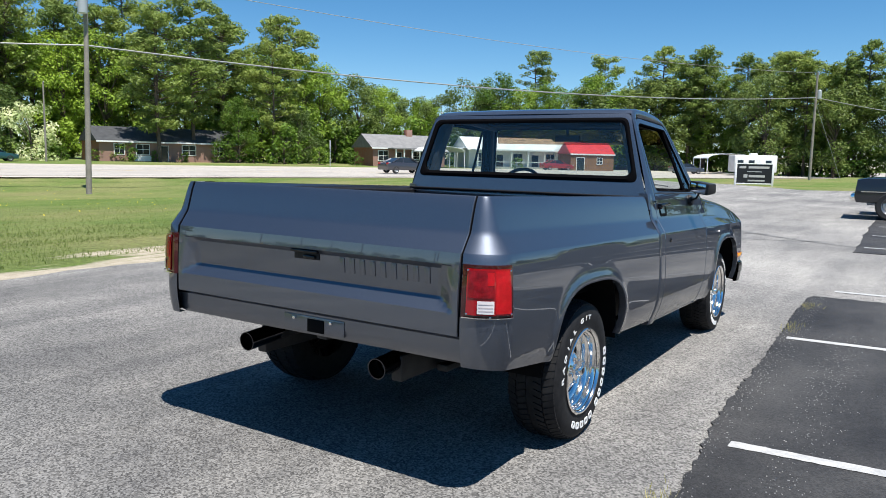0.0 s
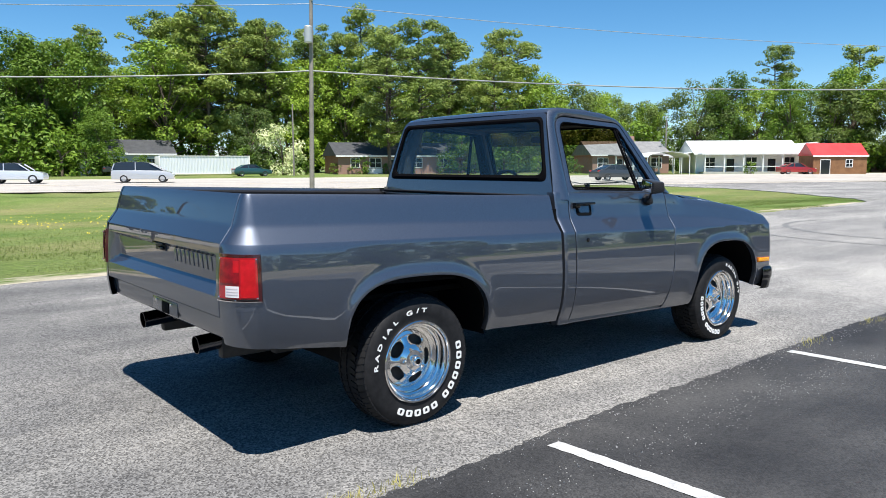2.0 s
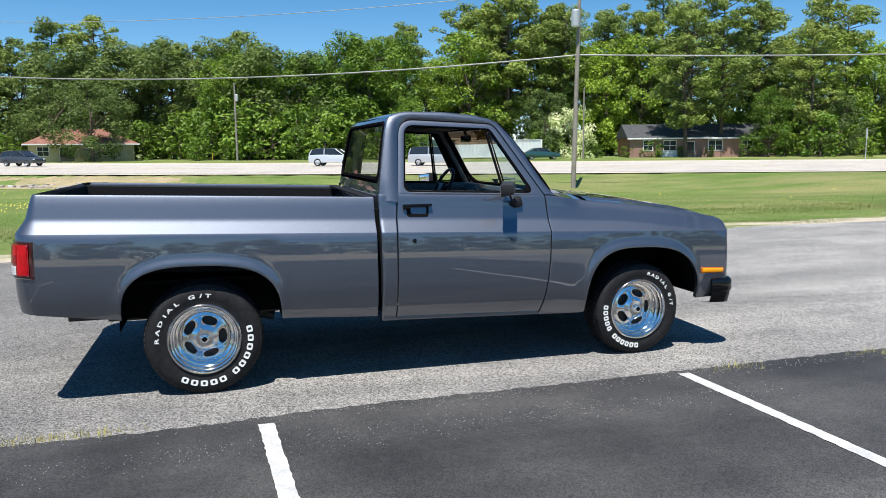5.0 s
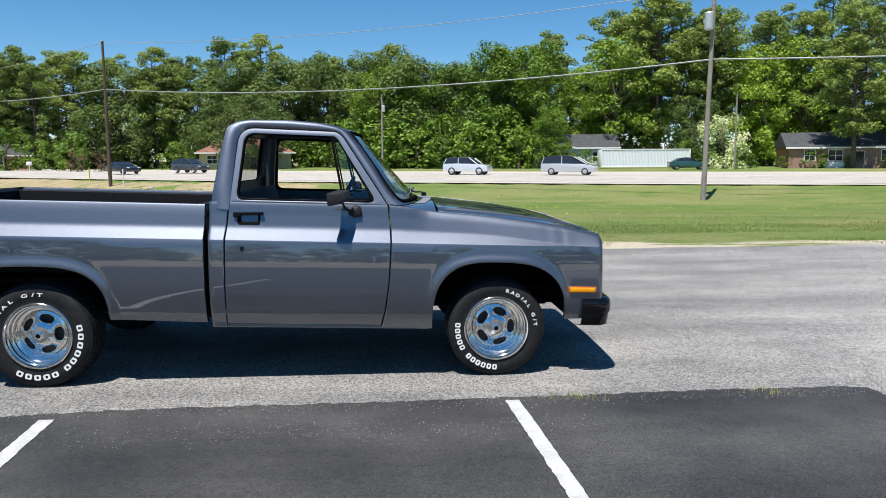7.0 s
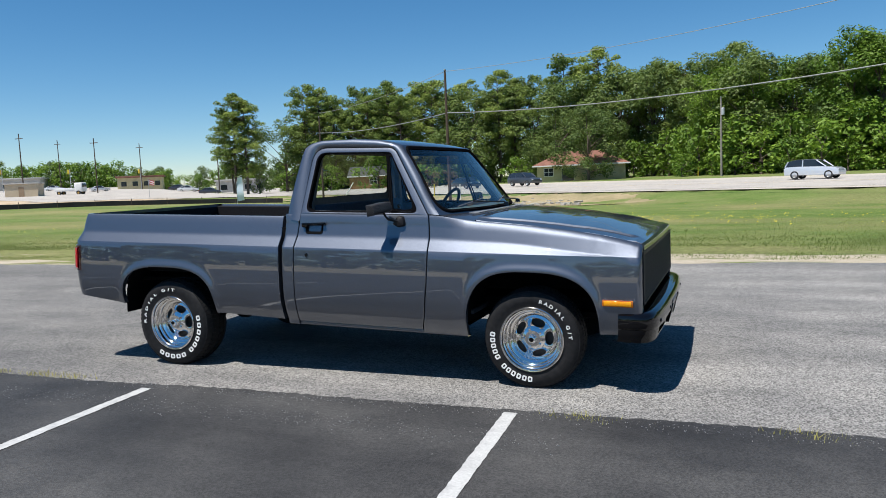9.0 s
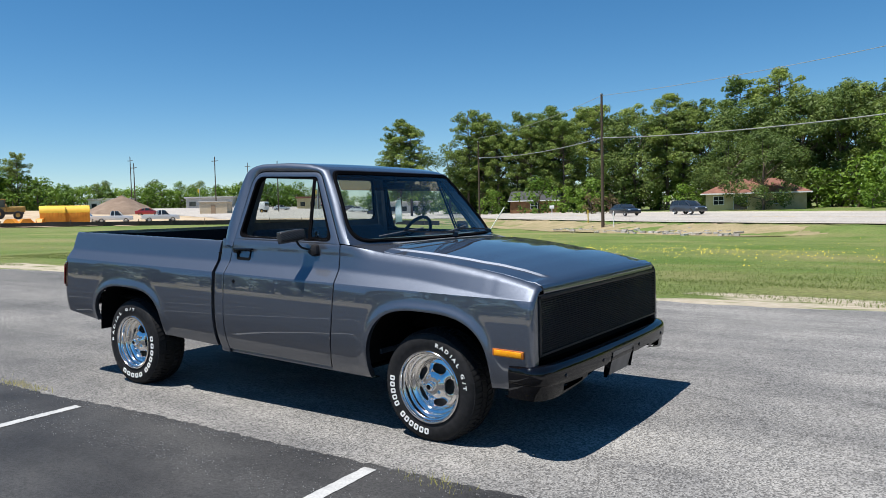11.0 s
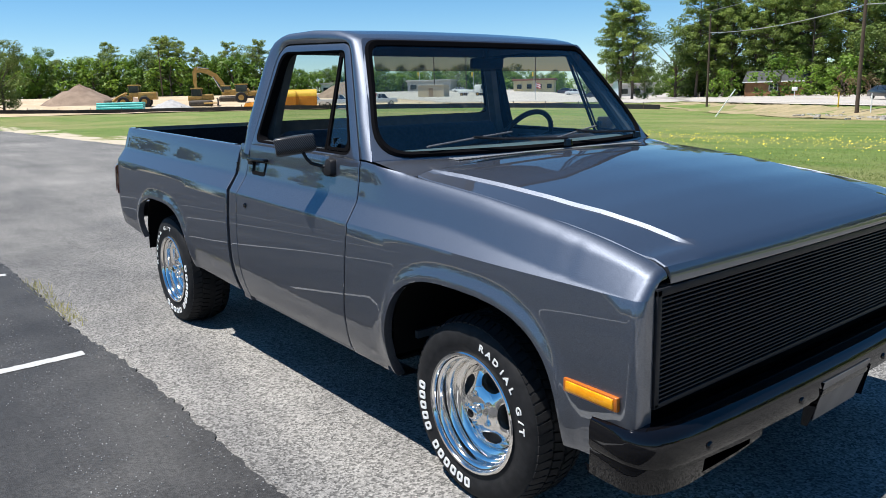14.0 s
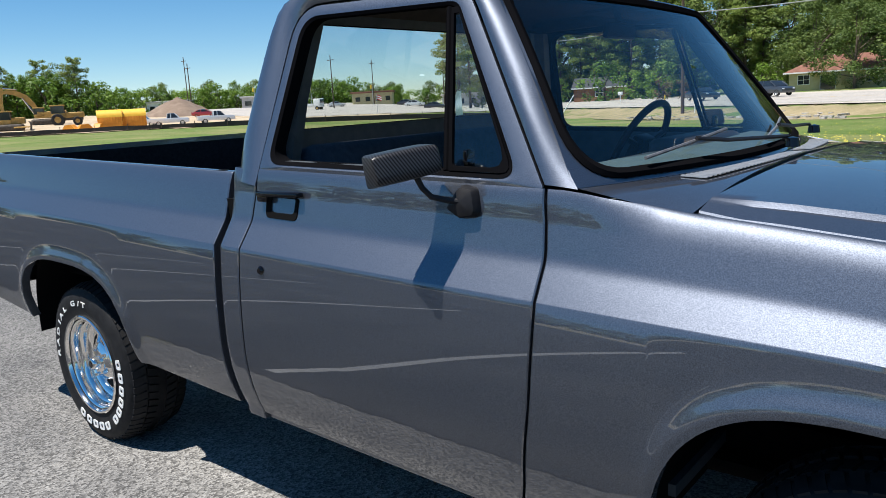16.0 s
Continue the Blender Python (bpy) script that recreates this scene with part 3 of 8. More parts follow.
def bed_side(sign):
    us = [1.077, 1.074] + [u for u in reversed(arch_us(*REAR_ARCH[:2], -0.86, 1.07))]
    path = [(u, HALF, 0, -1) for u in us]
    path.insert(0, (1.077, HALF - 0.05, 0, -1))
    path[1] = (1.077, HALF - 0.003, 0, -1)
    for t in np.linspace(0, math.pi / 2, 10):
        path.append((-0.875 - 0.13 * math.sin(t), 0.862 + 0.13 * math.cos(t), math.sin(t), -math.cos(t)))
    path.append((-1.005, 0.856, 1, 0))
    path.append((-1.005, 0.846, 1, 0))

    def bottom(u):
        base = interp(u, [(-1.01, 0.545), (-0.47, 0.487), (0.47, 0.462), (1.1, 0.447)])
        c, a, top, _ = REAR_ARCH
        return arch(u, c, a, top, base)

    lp = arch_points(*REAR_ARCH)
    cols = skin_columns(path, BED_UP, lambda u: 1.218, bottom, sign, lp)
    # rail top turns in and down to the bed's inner wall
    for c, (u, y, nx, ny) in zip(cols, path):
        c.insert(0, B(u + nx * 0.138, sign * (y + ny * 0.138), 1.217))
        c.insert(0, B(u + nx * 0.144, sign * (y + ny * 0.144), 1.205))
        c.insert(0, B(u + nx * 0.144, sign * (y + ny * 0.144), 1.16))
    return part("bed_side", loft(cols), PAINT, truck)


for sg in (-1, 1):
    bed_side(sg)


BRIGHT_LENS = varied("ribbed_red_lens", (0.40, 0.003, 0.006), (0.56, 0.006, 0.012), 26, 0.1, bump_scale=120, bump_str=0.5, bump_dist=0.002)
DEEP_LENS = varied("deep_red_lens", (0.14, 0.002, 0.005), (0.30, 0.004, 0.010), 34, 0.08, bump_scale=140, bump_str=0.5, bump_dist=0.002)
LAMP_BEZEL = shader("lamp_bezel_red", (0.045, 0.002, 0.004), 0.15, coat=1.0)
RIB_GREY = shader("clear_lens_rib", (0.56, 0.50, 0.50), 0.2)


def tail_lamp(sign):
    """Wrap-round rear lamp: bezel, red lens with ribs, clear reversing window."""
    def ring(off, z0, z1, s0, s1):
        rows = []
        for z in np.linspace(z0, z1, 9):
            r = []
            for t in np.linspace(s0, s1, 12):
                a = t * math.pi / 2
                ins = interp(z, LOW) - off
                r.append(B(-0.875 - (0.13 - ins) * math.sin(a), sign * (0.862 + (0.13 - ins) * math.cos(a)), z))
            rows.append(r)
        return rows
    bez = bmesh.new()
    add_grid(bez, ring(0.009, 0.748, 0.957, 0.10, 1.03))
    ext = bmesh.ops.extrude_face_region(bez, geom=bez.faces[:])
    bmesh.ops.translate(bez, verts=[v for v in ext["geom"] if isinstance(v, bmesh.types.BMVert)], vec=(0.02, -sign * 0.02, 0))
    lamp = part("tail_lamp", bez, LAMP_BEZEL, truck, "red wrap-round tail lamp with a dark red bezel")
    part("lens", loft(ring(0.014, 0.763, 0.943, 0.165, 0.935)), RED_LENS, lamp)
    part("side_panel", loft(ring(0.0168, 0.770, 0.936, 0.20, 0.46)), BRIGHT_LENS, lamp, "bright red ribbed lens")
    part("rear_panel", loft(ring(0.0168, 0.830, 0.936, 0.485, 0.90)), DEEP_LENS, lamp, "deep red ribbed lens")
    # brighter red patch that paints a glint on the rear lens
    part("painted_glint", loft(ring(0.0176, 0.880, 0.930, 0.49, 0.60)), BRIGHT_LENS, lamp)
    window = part("reversing_window", loft(ring(0.018, 0.770, 0.820, 0.49, 0.75)), CLEAR_LENS, lamp, "clear ribbed reversing window")
    for z in (0.781, 0.793, 0.806):
        part("window_rib", loft(ring(0.0192, z, z + 0.003, 0.51, 0.73)), RIB_GREY, window)
    trim = bmesh.new()
    add_grid(trim, ring(0.0185, 0.750, 0.754, 0.12, 1.0))
    part("chrome_strip", trim, CHROME, lamp)
    for s in (0.185, 0.55, 0.915):
        for z in (0.768, 0.937) if s != 0.55 else (0.757,):
            a = s * math.pi / 2
            r = 0.148 - interp(z, LOW)
            head = bmesh.new()
            bmesh.ops.create_uvsphere(head, u_segments=8, v_segments=6, radius=0.0045, matrix=Matrix.Translation(B(-0.875 - r * math.sin(a), sign * (0.862 + r * math.cos(a)), z)))
            part("screw", head, CHROME, lamp)


for sg in (-1, 1):
    tail_lamp(sg)


def tailgate():
    """Rear gate with its pressed recess, latch and raised lettering shown as plain blocks."""
    ys = [-0.836, -0.832] + list(np.linspace(-0.81, 0.81, 109)) + [0.832, 0.836]
    zs = [CREASE + (1.218 - CREASE) * q[1] for q in reversed(BED_UP)] + [0.98, 0.962, 0.950, 0.946, 0.94, 0.925, 0.91, 0.88, 0.85, 0.825, 0.816, 0.810, 0.804, 0.79, 0.773, 0.760, 0.756, 0.745, 0.73, 0.70, 0.675, 0.667]

    def inset(z):
        if z >= CREASE:
            f = (z - CREASE) / (1.218 - CREASE)
            return interp(f, [(b, a) for a, b in BED_UP])
        return interp(z, LOW)

    def depth(y, z):
        # the recess: sloped sides, deeper at its upper edge
        def ramp(d, w):
            return max(0.0, min(1.0, d / w))
        e = min(ramp(0.806 - abs(y), 0.085), ramp(0.946 - z, 0.012), ramp(z - 0.756, 0.054))
        return (0.052 - 0.022 * ramp(z - 0.79, 0.15)) * e

    rows = []
    for z in zs:
        rows.append([B(-1.005 + inset(z) + depth(y, z) + (0.006 if abs(y) > 0.834 else 0), y, z) for y in ys])
    rows.insert(0, [B(-0.900, y, 1.217) for y in ys])
    rows.insert(0, [B(-0.895, y, 1.16) for y in ys])
    rows.append([B(-0.96, y, 0.667) for y in ys])
    gate = part("tailgate", loft(rows), PAINT, truck, sharp=28)
    face = -1.005 + inset(0.92) + depth(0, 0.92)
    drop = Matrix.Translation((0, 0, -RAKE * face))
    part("latch_pocket", box(face - 0.005, face + 0.02, -0.085, 0.065, 0.896, 0.938, 0.004, m=drop), BLACK_SATIN, gate)
    part("latch_handle", box(face - 0.026, face, -0.090, 0.070, 0.928, 0.942, 0.005, m=drop), BLACK_GLOSS, gate, "black latch handle")
    part("latch_paddle", box(face - 0.020, face, -0.070, 0.000, 0.902, 0.918, 0.006, m=drop), BLACK_GLOSS, gate)
    # raised lettering of the maker, as plain blocks
    for k in range(9):
        y = -0.215 - 0.056 * k
        block = box(-0.0035, 0.004, y - 0.014, y + 0.014, 0.856, 0.922, 0.002)
        for v in block.verts:
            v.co.x += -1.005 + inset(v.co.z) + depth(y, v.co.z)
            v.co.z -= RAKE * v.co.x
        part("raised_block", block, PAINT, gate)
    # shut line down each side of the gate: a black strip paints the gap's shade
    for sg in (-1, 1):
        gap = [[B(-1.0015 + inset(z), sg * q, z) for q in (0.8362, 0.8458)] for z in zs]
        part("shut_line", loft(gap), SEAL, gate)
    return gate


tailgate()


def roll_pan():
    ys = np.linspace(-0.90, 0.90, 31)
    rows = []
    for x, z in ((-0.93, 0.660), (-0.985, 0.659), (-0.992, 0.650), (-0.990, 0.60), (-0.982, 0.565), (-0.97, 0.550), (-0.95, 0.545)):
        rows.append([B(x + 0.02 * max(0, abs(y) - 0.84) / 0.06, y, z) for y in ys])
    pan = part("roll_pan", loft(rows), PAINT, truck)
    part("plate_recess", box(-0.995, -0.985, -0.24, 0.12, 0.598, 0.672, 0.004), PAINT, pan)
    part("hitch_opening", box(-0.9995, -0.985, -0.125, -0.026, 0.60, 0.66, 0.003), WELL, pan)
    for y in (0.055, -0.165):
        part("plate_bolt", box(-1.002, -0.99, y - 0.008, y + 0.008, 0.648, 0.662, 0.002), CHROME, pan)


roll_pan()


def bed_inside():
    bm = bmesh.new()
    zf = 0.74
    # floor with ribs
    rows = []
    for y in np.linspace(-0.80, 0.80, 81):
        k = 0.010 if int((y + 0.8) / 0.05) % 2 else 0.0
        rows.append([B(u, y, zf + k) for u in (-0.90, 1.06)])
    add_grid(bm, rows)
    for s in (-1, 1):
        add_grid(bm, [[B(u, s * 0.80, z) for u in (-0.90, 1.062)] for z in (zf, 1.19)])
        add_grid(bm, [[B(u, s * 0.80, 1.19) for u in (-0.90, 1.062)], [B(u, s * 0.848, 1.20) for u in (-0.90, 1.062)]])
        # wheel boxes
        add_box(bm, -0.42, 0.42, s * 0.60 if s > 0 else -0.80, 0.80 if s > 0 else -0.60, zf, 0.99, 0.05)
    add_grid(bm, [[B(1.062, y, z) for y in (-0.80, 0.80)] for z in (zf, 1.19)])
    add_grid(bm, [[B(-0.892, y, z) for y in (-0.83, 0.83)] for z in (zf, 1.19)])
    inner = part("bed_liner", bm, LINER, truck, "black bed liner")
    # front header rail of the bed
    part("bed_header", box(1.045, 1.085, -0.86, 0.86, 1.125, 1.172, 0.012), PAINT, truck)
    for s in (-1, 1):
        for u in (-0.78, 0.99):
            sp = box(u - 0.026, u + 0.026, s * 0.872 - 0.011, s * 0.872 + 0.011, 1.2172, 1.2188, 0.0006, 1)
            bmesh.ops.translate(sp, verts=sp.verts, vec=(0, 0, -RAKE * u))
            part("stake_pocket", sp, WELL, truck)
    part("header_cap", box(1.02, 1.088, -0.84, 0.84, 1.172, 1.184, 0.004), LINER, truck)


bed_inside()


# door outline, in u, by height
DOOR_F = [(0.40, 2.200), (0.46, 2.212), (0.55, 2.236), (0.75, 2.264), (0.99, 2.280), (1.10, 2.276), (1.24, 2.264)]
DOOR_R = [(0.40, 1.205), (0.99, 1.214), (1.24, 1.236)]
BELT = 1.236


def side_y(z):
    """Half width of the greenhouse at a height."""
    return 0.903 - (z - BELT) * 0.365


def cab_up(z):
    f = (z - CREASE) / (BELT - CREASE)
    return interp(f, [(b, a) for a, b in CAB_UP])


def cab_inset(z):
    return cab_up(z) if z > CREASE else interp(z, LOW)


SKIN_Z = [CREASE + (BELT - CREASE) * q[1] for q in reversed(CAB_UP)] + [0.98, 0.95, 0.91, 0.87, 0.83, 0.79, 0.75, 0.71, 0.67, 0.63, 0.59, 0.55, 0.51, 0.475, 0.442]


def door(sign):
    rows = []
    for z in SKIN_Z:
        a, b = interp(z, DOOR_R), interp(z, DOOR_F)
        us = [(a, 0.03), (a, 0.003), (a + 0.003, 0)] + [(q, 0) for q in np.linspace(a + 0.04, b - 0.04, 14)] + [(b - 0.003, 0), (b, 0.003), (b, 0.03)]
        rows.append([B(u, sign * (HALF - cab_inset(z) - k), z) for u, k in us])
    rows.append([(p[0], p[1] - sign * 0.03, p[2]) for p in rows[-1]])
    d = part("door", loft(rows), PAINT, truck)
    # window frame
    outer = round_poly([(1.238, BELT), (1.286, 1.722), (1.948, 1.712), (2.262, BELT)], [0.004, 0.115, 0.10, 0.004], 8, 10)
    mid = round_poly([(1.262, 1.246), (1.306, 1.704), (1.936, 1.696), (2.216, 1.246)], [0.03, 0.10, 0.075, 0.03], 8, 10)
    inner = round_poly([(1.276, 1.252), (1.319, 1.691), (1.924, 1.684), (2.194, 1.252)], [0.05, 0.08, 0.05, 0.035], 8, 10)
    bm = bmesh.new()
    rws = [[B(u, sign * (side_y(z) + o), z) for u, z in lp] for lp, o in ((outer, -0.006), (outer, 0.0), (mid, 0.004), (inner, 0.002), (inner, -0.012))]
    add_grid(bm, rws, close_v=True)
    part("window_frame", bm, PAINT, d)
    sl = bmesh.new()
    inn2 = round_poly([(1.288, 1.262), (1.329, 1.681), (1.917, 1.674), (2.178, 1.262)], [0.05, 0.075, 0.05, 0.03], 8, 10)
    add_grid(sl, [[B(u, sign * (side_y(z) + o), z) for u, z in lp] for lp, o in ((inner, 0.004), (inn2, -0.002), (inn2, -0.045), (outer, -0.05))], close_v=True)
    part("window_seal", sl, SEAL, d)
    # quarter light: post, frame and pane
    q = [(1.972, 1.262), (1.893, 1.668)]
    part("vent_post", tube([B(q[0][0], sign * (side_y(q[0][1]) - 0.008), q[0][1]), B(q[1][0], sign * (side_y(q[1][1]) - 0.008), q[1][1])], 0.009, 8), SEAL, d)
    vent = round_poly([(1.984, 1.264), (1.906, 1.668), (1.928, 1.668), (2.174, 1.264)], [0.004, 0.002, 0.002, 0.02], 4, 6)
    vin = round_poly([(1.993, 1.275), (1.917, 1.652), (1.934, 1.652), (2.158, 1.275)], [0.01, 0.002, 0.002, 0.03], 4, 6)
    vf = bmesh.new()
    add_grid(vf, [[B(u, sign * (side_y(z) + o), z) for u, z in lp] for lp, o in ((vent, -0.004), (vent, 0.002), (vin, 0.002), (vin, -0.008))], close_v=True)
    part("vent_frame", vf, SEAL, d)
    vg = bmesh.new()
    vg.faces.new([vg.verts.new(B(u, sign * (side_y(z) - 0.004), z)) for u, z in vin])
    part("vent_pane", vg, GLASS, d, "clear quarter light")
    part("vent_latch", box(2.02, 2.035, sign * 0.86 - 0.02, sign * 0.86 + 0.012, 1.205, 1.25, 0.004), BLACK_GLOSS, d)
    # handle, its pocket and the lock
    yh = HALF - cab_inset(1.165)
    # black ring laid on the skin, painting the pocket's shade
    pocket = bmesh.new()
    for lp in [round_poly([(1.288, 1.092), (1.284, 1.158), (1.436, 1.158), (1.432, 1.092)], [0.02, 0.008, 0.008, 0.02], 5, 3)]:
        add_grid(pocket, [[B(u, sign * (HALF - cab_inset(z) + o), z) for u, z in ring] for ring, o in ((lp, 0.0), ([(1.36 + (u - 1.36) * 0.99, 1.132 + (z - 1.132) * 0.98) for u, z in lp], 0.0025), ([(1.366 + (u - 1.36) * 0.72, 1.138 + (z - 1.132) * 0.66) for u, z in lp], 0.002))], close_v=True)
    part("handle_pocket", pocket, WELL, d)
    hb = bmesh.new()
    add_box(hb, 1.262, 1.455, sign * yh, sign * (yh + 0.030), 1.160, 1.176, 0.006)
    add_box(hb, 1.262, 1.312, sign * (yh - 0.012), sign * (yh + 0.028), 1.142, 1.172, 0.008)
    bmesh.ops.translate(hb, verts=hb.verts, vec=(0, 0, -RAKE * 1.35))
    part("door_handle", hb, BLACK_GLOSS, d, "black pull handle")
    lk = lathe([(0.0, 0.009), (0.009, 0.008), (0.013, 0.003), (0.014, 0.0)], 16)
    bmesh.ops.transform(lk, matrix=Matrix.Translation(B(1.321, sign * (HALF - cab_inset(0.943)), 0.943)) @ (Matrix.Diagonal((1, sign, 1, 1))), verts=lk.verts)
    part("door_lock", lk, BLACK_GLOSS, d)
    # mirror on its arm
    head = bmesh.new()
    m = Matrix.Translation((1.955, sign * 1.026, 1.222)) @ Matrix.Rotation(sign * radians(26), 4, "Z") @ Matrix.Rotation(sign * radians(-7), 4, "X")
    sec = round_poly([(-0.046, -0.042), (-0.046, 0.042), (0.034, 0.042), (0.048, -0.026)], [0.008, 0.008, 0.014, 0.02], 5, 2)
    rows = []
    for f, k in ((-0.086, 0.80), (-0.084, 0.92), (-0.077, 0.985), (-0.035, 1.0), (0.02, 1.0), (0.060, 0.97), (0.080, 0.90), (0.085, 0.78)):
        rows.append([m @ Vector((x * k - 0.008 * (1 - k), f, z * k)) for x, z in sec])
    vv = add_grid(head, rows, close_v=True)
    head.faces.new(vv[0]), head.faces.new(vv[-1])
    mi = part("door_mirror", head, CARBON, d, "black carbon-weave door mirror")
    part("mirror_glass", box(-0.049, -0.0455, -0.066, 0.066, -0.034, 0.034, 0.001, m=m), MIRROR, mi)
    ya = HALF - cab_inset(1.17)
    part("mirror_arm", tube([(1.972, sign * 1.005, 1.20), (1.980, sign * 0.992, 1.168), (1.995, sign * 0.978, 1.146), (2.02, sign * (ya + 0.032), 1.135), (2.05, sign * (ya + 0.02), 1.130)], 0.0075, 10), BLACK_SATIN, mi)
    bs = bmesh.new()
    prof = round_poly([(2.000, 1.130), (2.040, 1.190), (2.085, 1.182), (2.100, 1.115), (2.040, 1.108)], [0.01, 0.018, 0.02, 0.02, 0.018], 4, 2)
    c0 = (2.05, 1.15)
    add_grid(bs, [[(u0, sign * (HALF - cab_inset(z0 + RAKE * u0) + o), z0) for u0, z0 in [(c0[0] + (u - c0[0]) * k, c0[1] - 0.02 + (z - c0[1]) * k) for u, z in prof]] for k, o in ((1.0, -0.004), (1.0, 0.010), (0.85, 0.024), (0.4, 0.030), (0.02, 0.031))], close_v=True)
    part("mirror_base", bs, BLACK_SATIN, mi)
    # inner trim panel
    inn = bmesh.new()
    add_grid(inn, [[B(u, sign * y, z) for u in (1.25, 2.2)] for y, z in ((0.84, 0.5), (0.83, 0.9), (0.835, 1.20), (0.86, 1.262), (0.885, 1.262))])
    part("door_trim", inn, INTERIOR, d)


# woven black shell of the mirrors
CARBON = shader("carbon_weave", (0.02, 0.02, 0.021), 0.32, coat=0.0, spec=0.22)
_tc = CARBON.node_tree.nodes.new("ShaderNodeTexCoord")
_wv = node(CARBON, "ShaderNodeTexWave", Scale=55.0, Distortion=0.3)
_wv.bands_direction = "DIAGONAL"
wire(CARBON, _tc, "Object", _wv, "Vector")
_rp = CARBON.node_tree.nodes.new("ShaderNodeValToRGB")
_rp.color_ramp.elements[0].color, _rp.color_ramp.elements[1].color = (0.0015, 0.0015, 0.002, 1), (0.06, 0.06, 0.064, 1)
wire(CARBON, _wv, "Fac", _rp, "Fac")
to_base(CARBON, _rp)

for sg in (-1, 1):
    door(sg)

# cab shell
OUT_REAR = [(1.110, 0.893, 1.19), (1.128, 0.868, 1.32), (1.152, 0.826, 1.46), (1.182, 0.776, 1.62), (1.198, 0.752, 1.69), (1.222, 0.730, 1.738)]
OUT_TOP = [(1.222, 0.730, 1.738), (1.262, 0.715, 1.763), (1.34, 0.708, 1.779), (1.60, 0.705, 1.784), (1.82, 0.702, 1.772), (1.93, 0.698, 1.751), (1.995, 0.694, 1.727)]
OUT_FRONT = [(1.995, 0.694, 1.727), (2.026, 0.706, 1.695), (2.087, 0.738, 1.62), (2.171, 0.784, 1.500), (2.252, 0.836, 1.365), (2.312, 0.876, 1.275), (2.346, 0.896, 1.238)]
XB = [(1.18, 1.108), (1.32, 1.128), (1.46, 1.152), (1.62, 1.182), (1.69, 1.198), (1.745, 1.224)]


def cab_side(sign):
    op = round_poly([(1.231, 1.18), (1.280, 1.730), (1.953, 1.720), (2.2685, 1.2385)], [0.004, 0.12, 0.105, 0.004], 9, 14)
    # opening path: up the rear edge, over the top, down the front pillar
    n0 = 9 + 13
    rear = op[8:n0 + 4]
    top = op[n0 + 4:2 * n0 + 5]
    front = op[2 * n0 + 4:3 * n0 + 1]
    segs = [(rear, OUT_REAR, 14), (top, OUT_TOP, 24), (front, OUT_FRONT, 18)]
    a_pts, o_pts = [], []
    for i, (a, o, n) in enumerate(segs):
        a, o = resample(a, n), resample(o, n)
        a_pts += a if i == 0 else a[1:]
        o_pts += o if i == 0 else o[1:]
    rows = []
    ins = [(u, side_y(max(z, 1.15)) - 0.03, z) for u, z in a_pts]
    rows.append([B(u, sign * y, z) for u, y, z in ins])
    for f in (0.0, 0.12, 0.3, 0.5, 0.7, 0.88, 1.0):
        r = []
        for (u, z), (ou, oy, oz) in zip(a_pts, o_pts):
            y0 = side_y(z)
            bul = 0.013 * 4 * f * (1 - f) * min(1.0, max(0.0, (z - 1.19) / 0.2 if u > 1.9 else 1.0))
            r.append(B(u + (ou - u) * f, sign * (y0 + (oy - y0) * f + bul), z + (oz - z) * f + bul * 0.4))
        rows.append(r)
    return rows, o_pts


cab_rows_r, cab_edge = cab_side(-1)
cab_rows_l, _ = cab_side(1)
bm = bmesh.new()
add_grid(bm, cab_rows_r)
add_grid(bm, cab_rows_l)
# roof skin
top_edge = resample(OUT_TOP, 24)
rows = []
for (u, y, z) in top_edge:
    f = (u - 1.222) / (1.995 - 1.222)
    crown = 0.004 + 0.008 * math.sin(math.pi * min(1, max(0, f)))
    r = []
    for q in np.linspace(-1, 1, 25):
        bow = 0.045 * (1 - q * q) * max(0, f - 0.4) / 0.6 - 0.02 * (1 - q * q) * max(0, 0.3 - f) / 0.3
        r.append(B(u + bow, q * y, z + crown * (1 - abs(q) ** 2.4)))
    rows.append(r)
add_grid(bm, rows)
# rear panel round the back window
def back_x(y, z):
    return interp(z, XB) - 0.014 * (1 - (y / 0.9) ** 2)


b_out = round_poly([(-0.893, 1.19), (-0.734, 1.738), (0.734, 1.738), (0.893, 1.19)], [0.005, 0.05, 0.05, 0.005], 7, 12)
b_mid = round_poly([(-0.83, 1.300), (-0.722, 1.712), (0.722, 1.712), (0.83, 1.300)], [0.04, 0.06, 0.06, 0.04], 7, 12)
b_in = round_poly([(-0.808, 1.322), (-0.712, 1.698), (0.712, 1.698), (0.808, 1.322)], [0.05, 0.06, 0.06, 0.05], 7, 12)
add_grid(bm, [[B(back_x(y, z) + o, y, z) for y, z in lp] for lp, o in ((b_out, 0.004), (b_out, 0.0), (b_mid, -0.002), (b_in, 0.0), (b_in, 0.03))], close_v=True)
# lower rear wall of the cab
add_grid(bm, [[B(1.105, y, z) for y in np.linspace(-0.89, 0.89, 5)] for z in (0.45, 1.19)])
bmesh.ops.remove_doubles(bm, verts=bm.verts, dist=0.0015)
cab = part("cab_shell", bm, PAINT, truck, sharp=38)


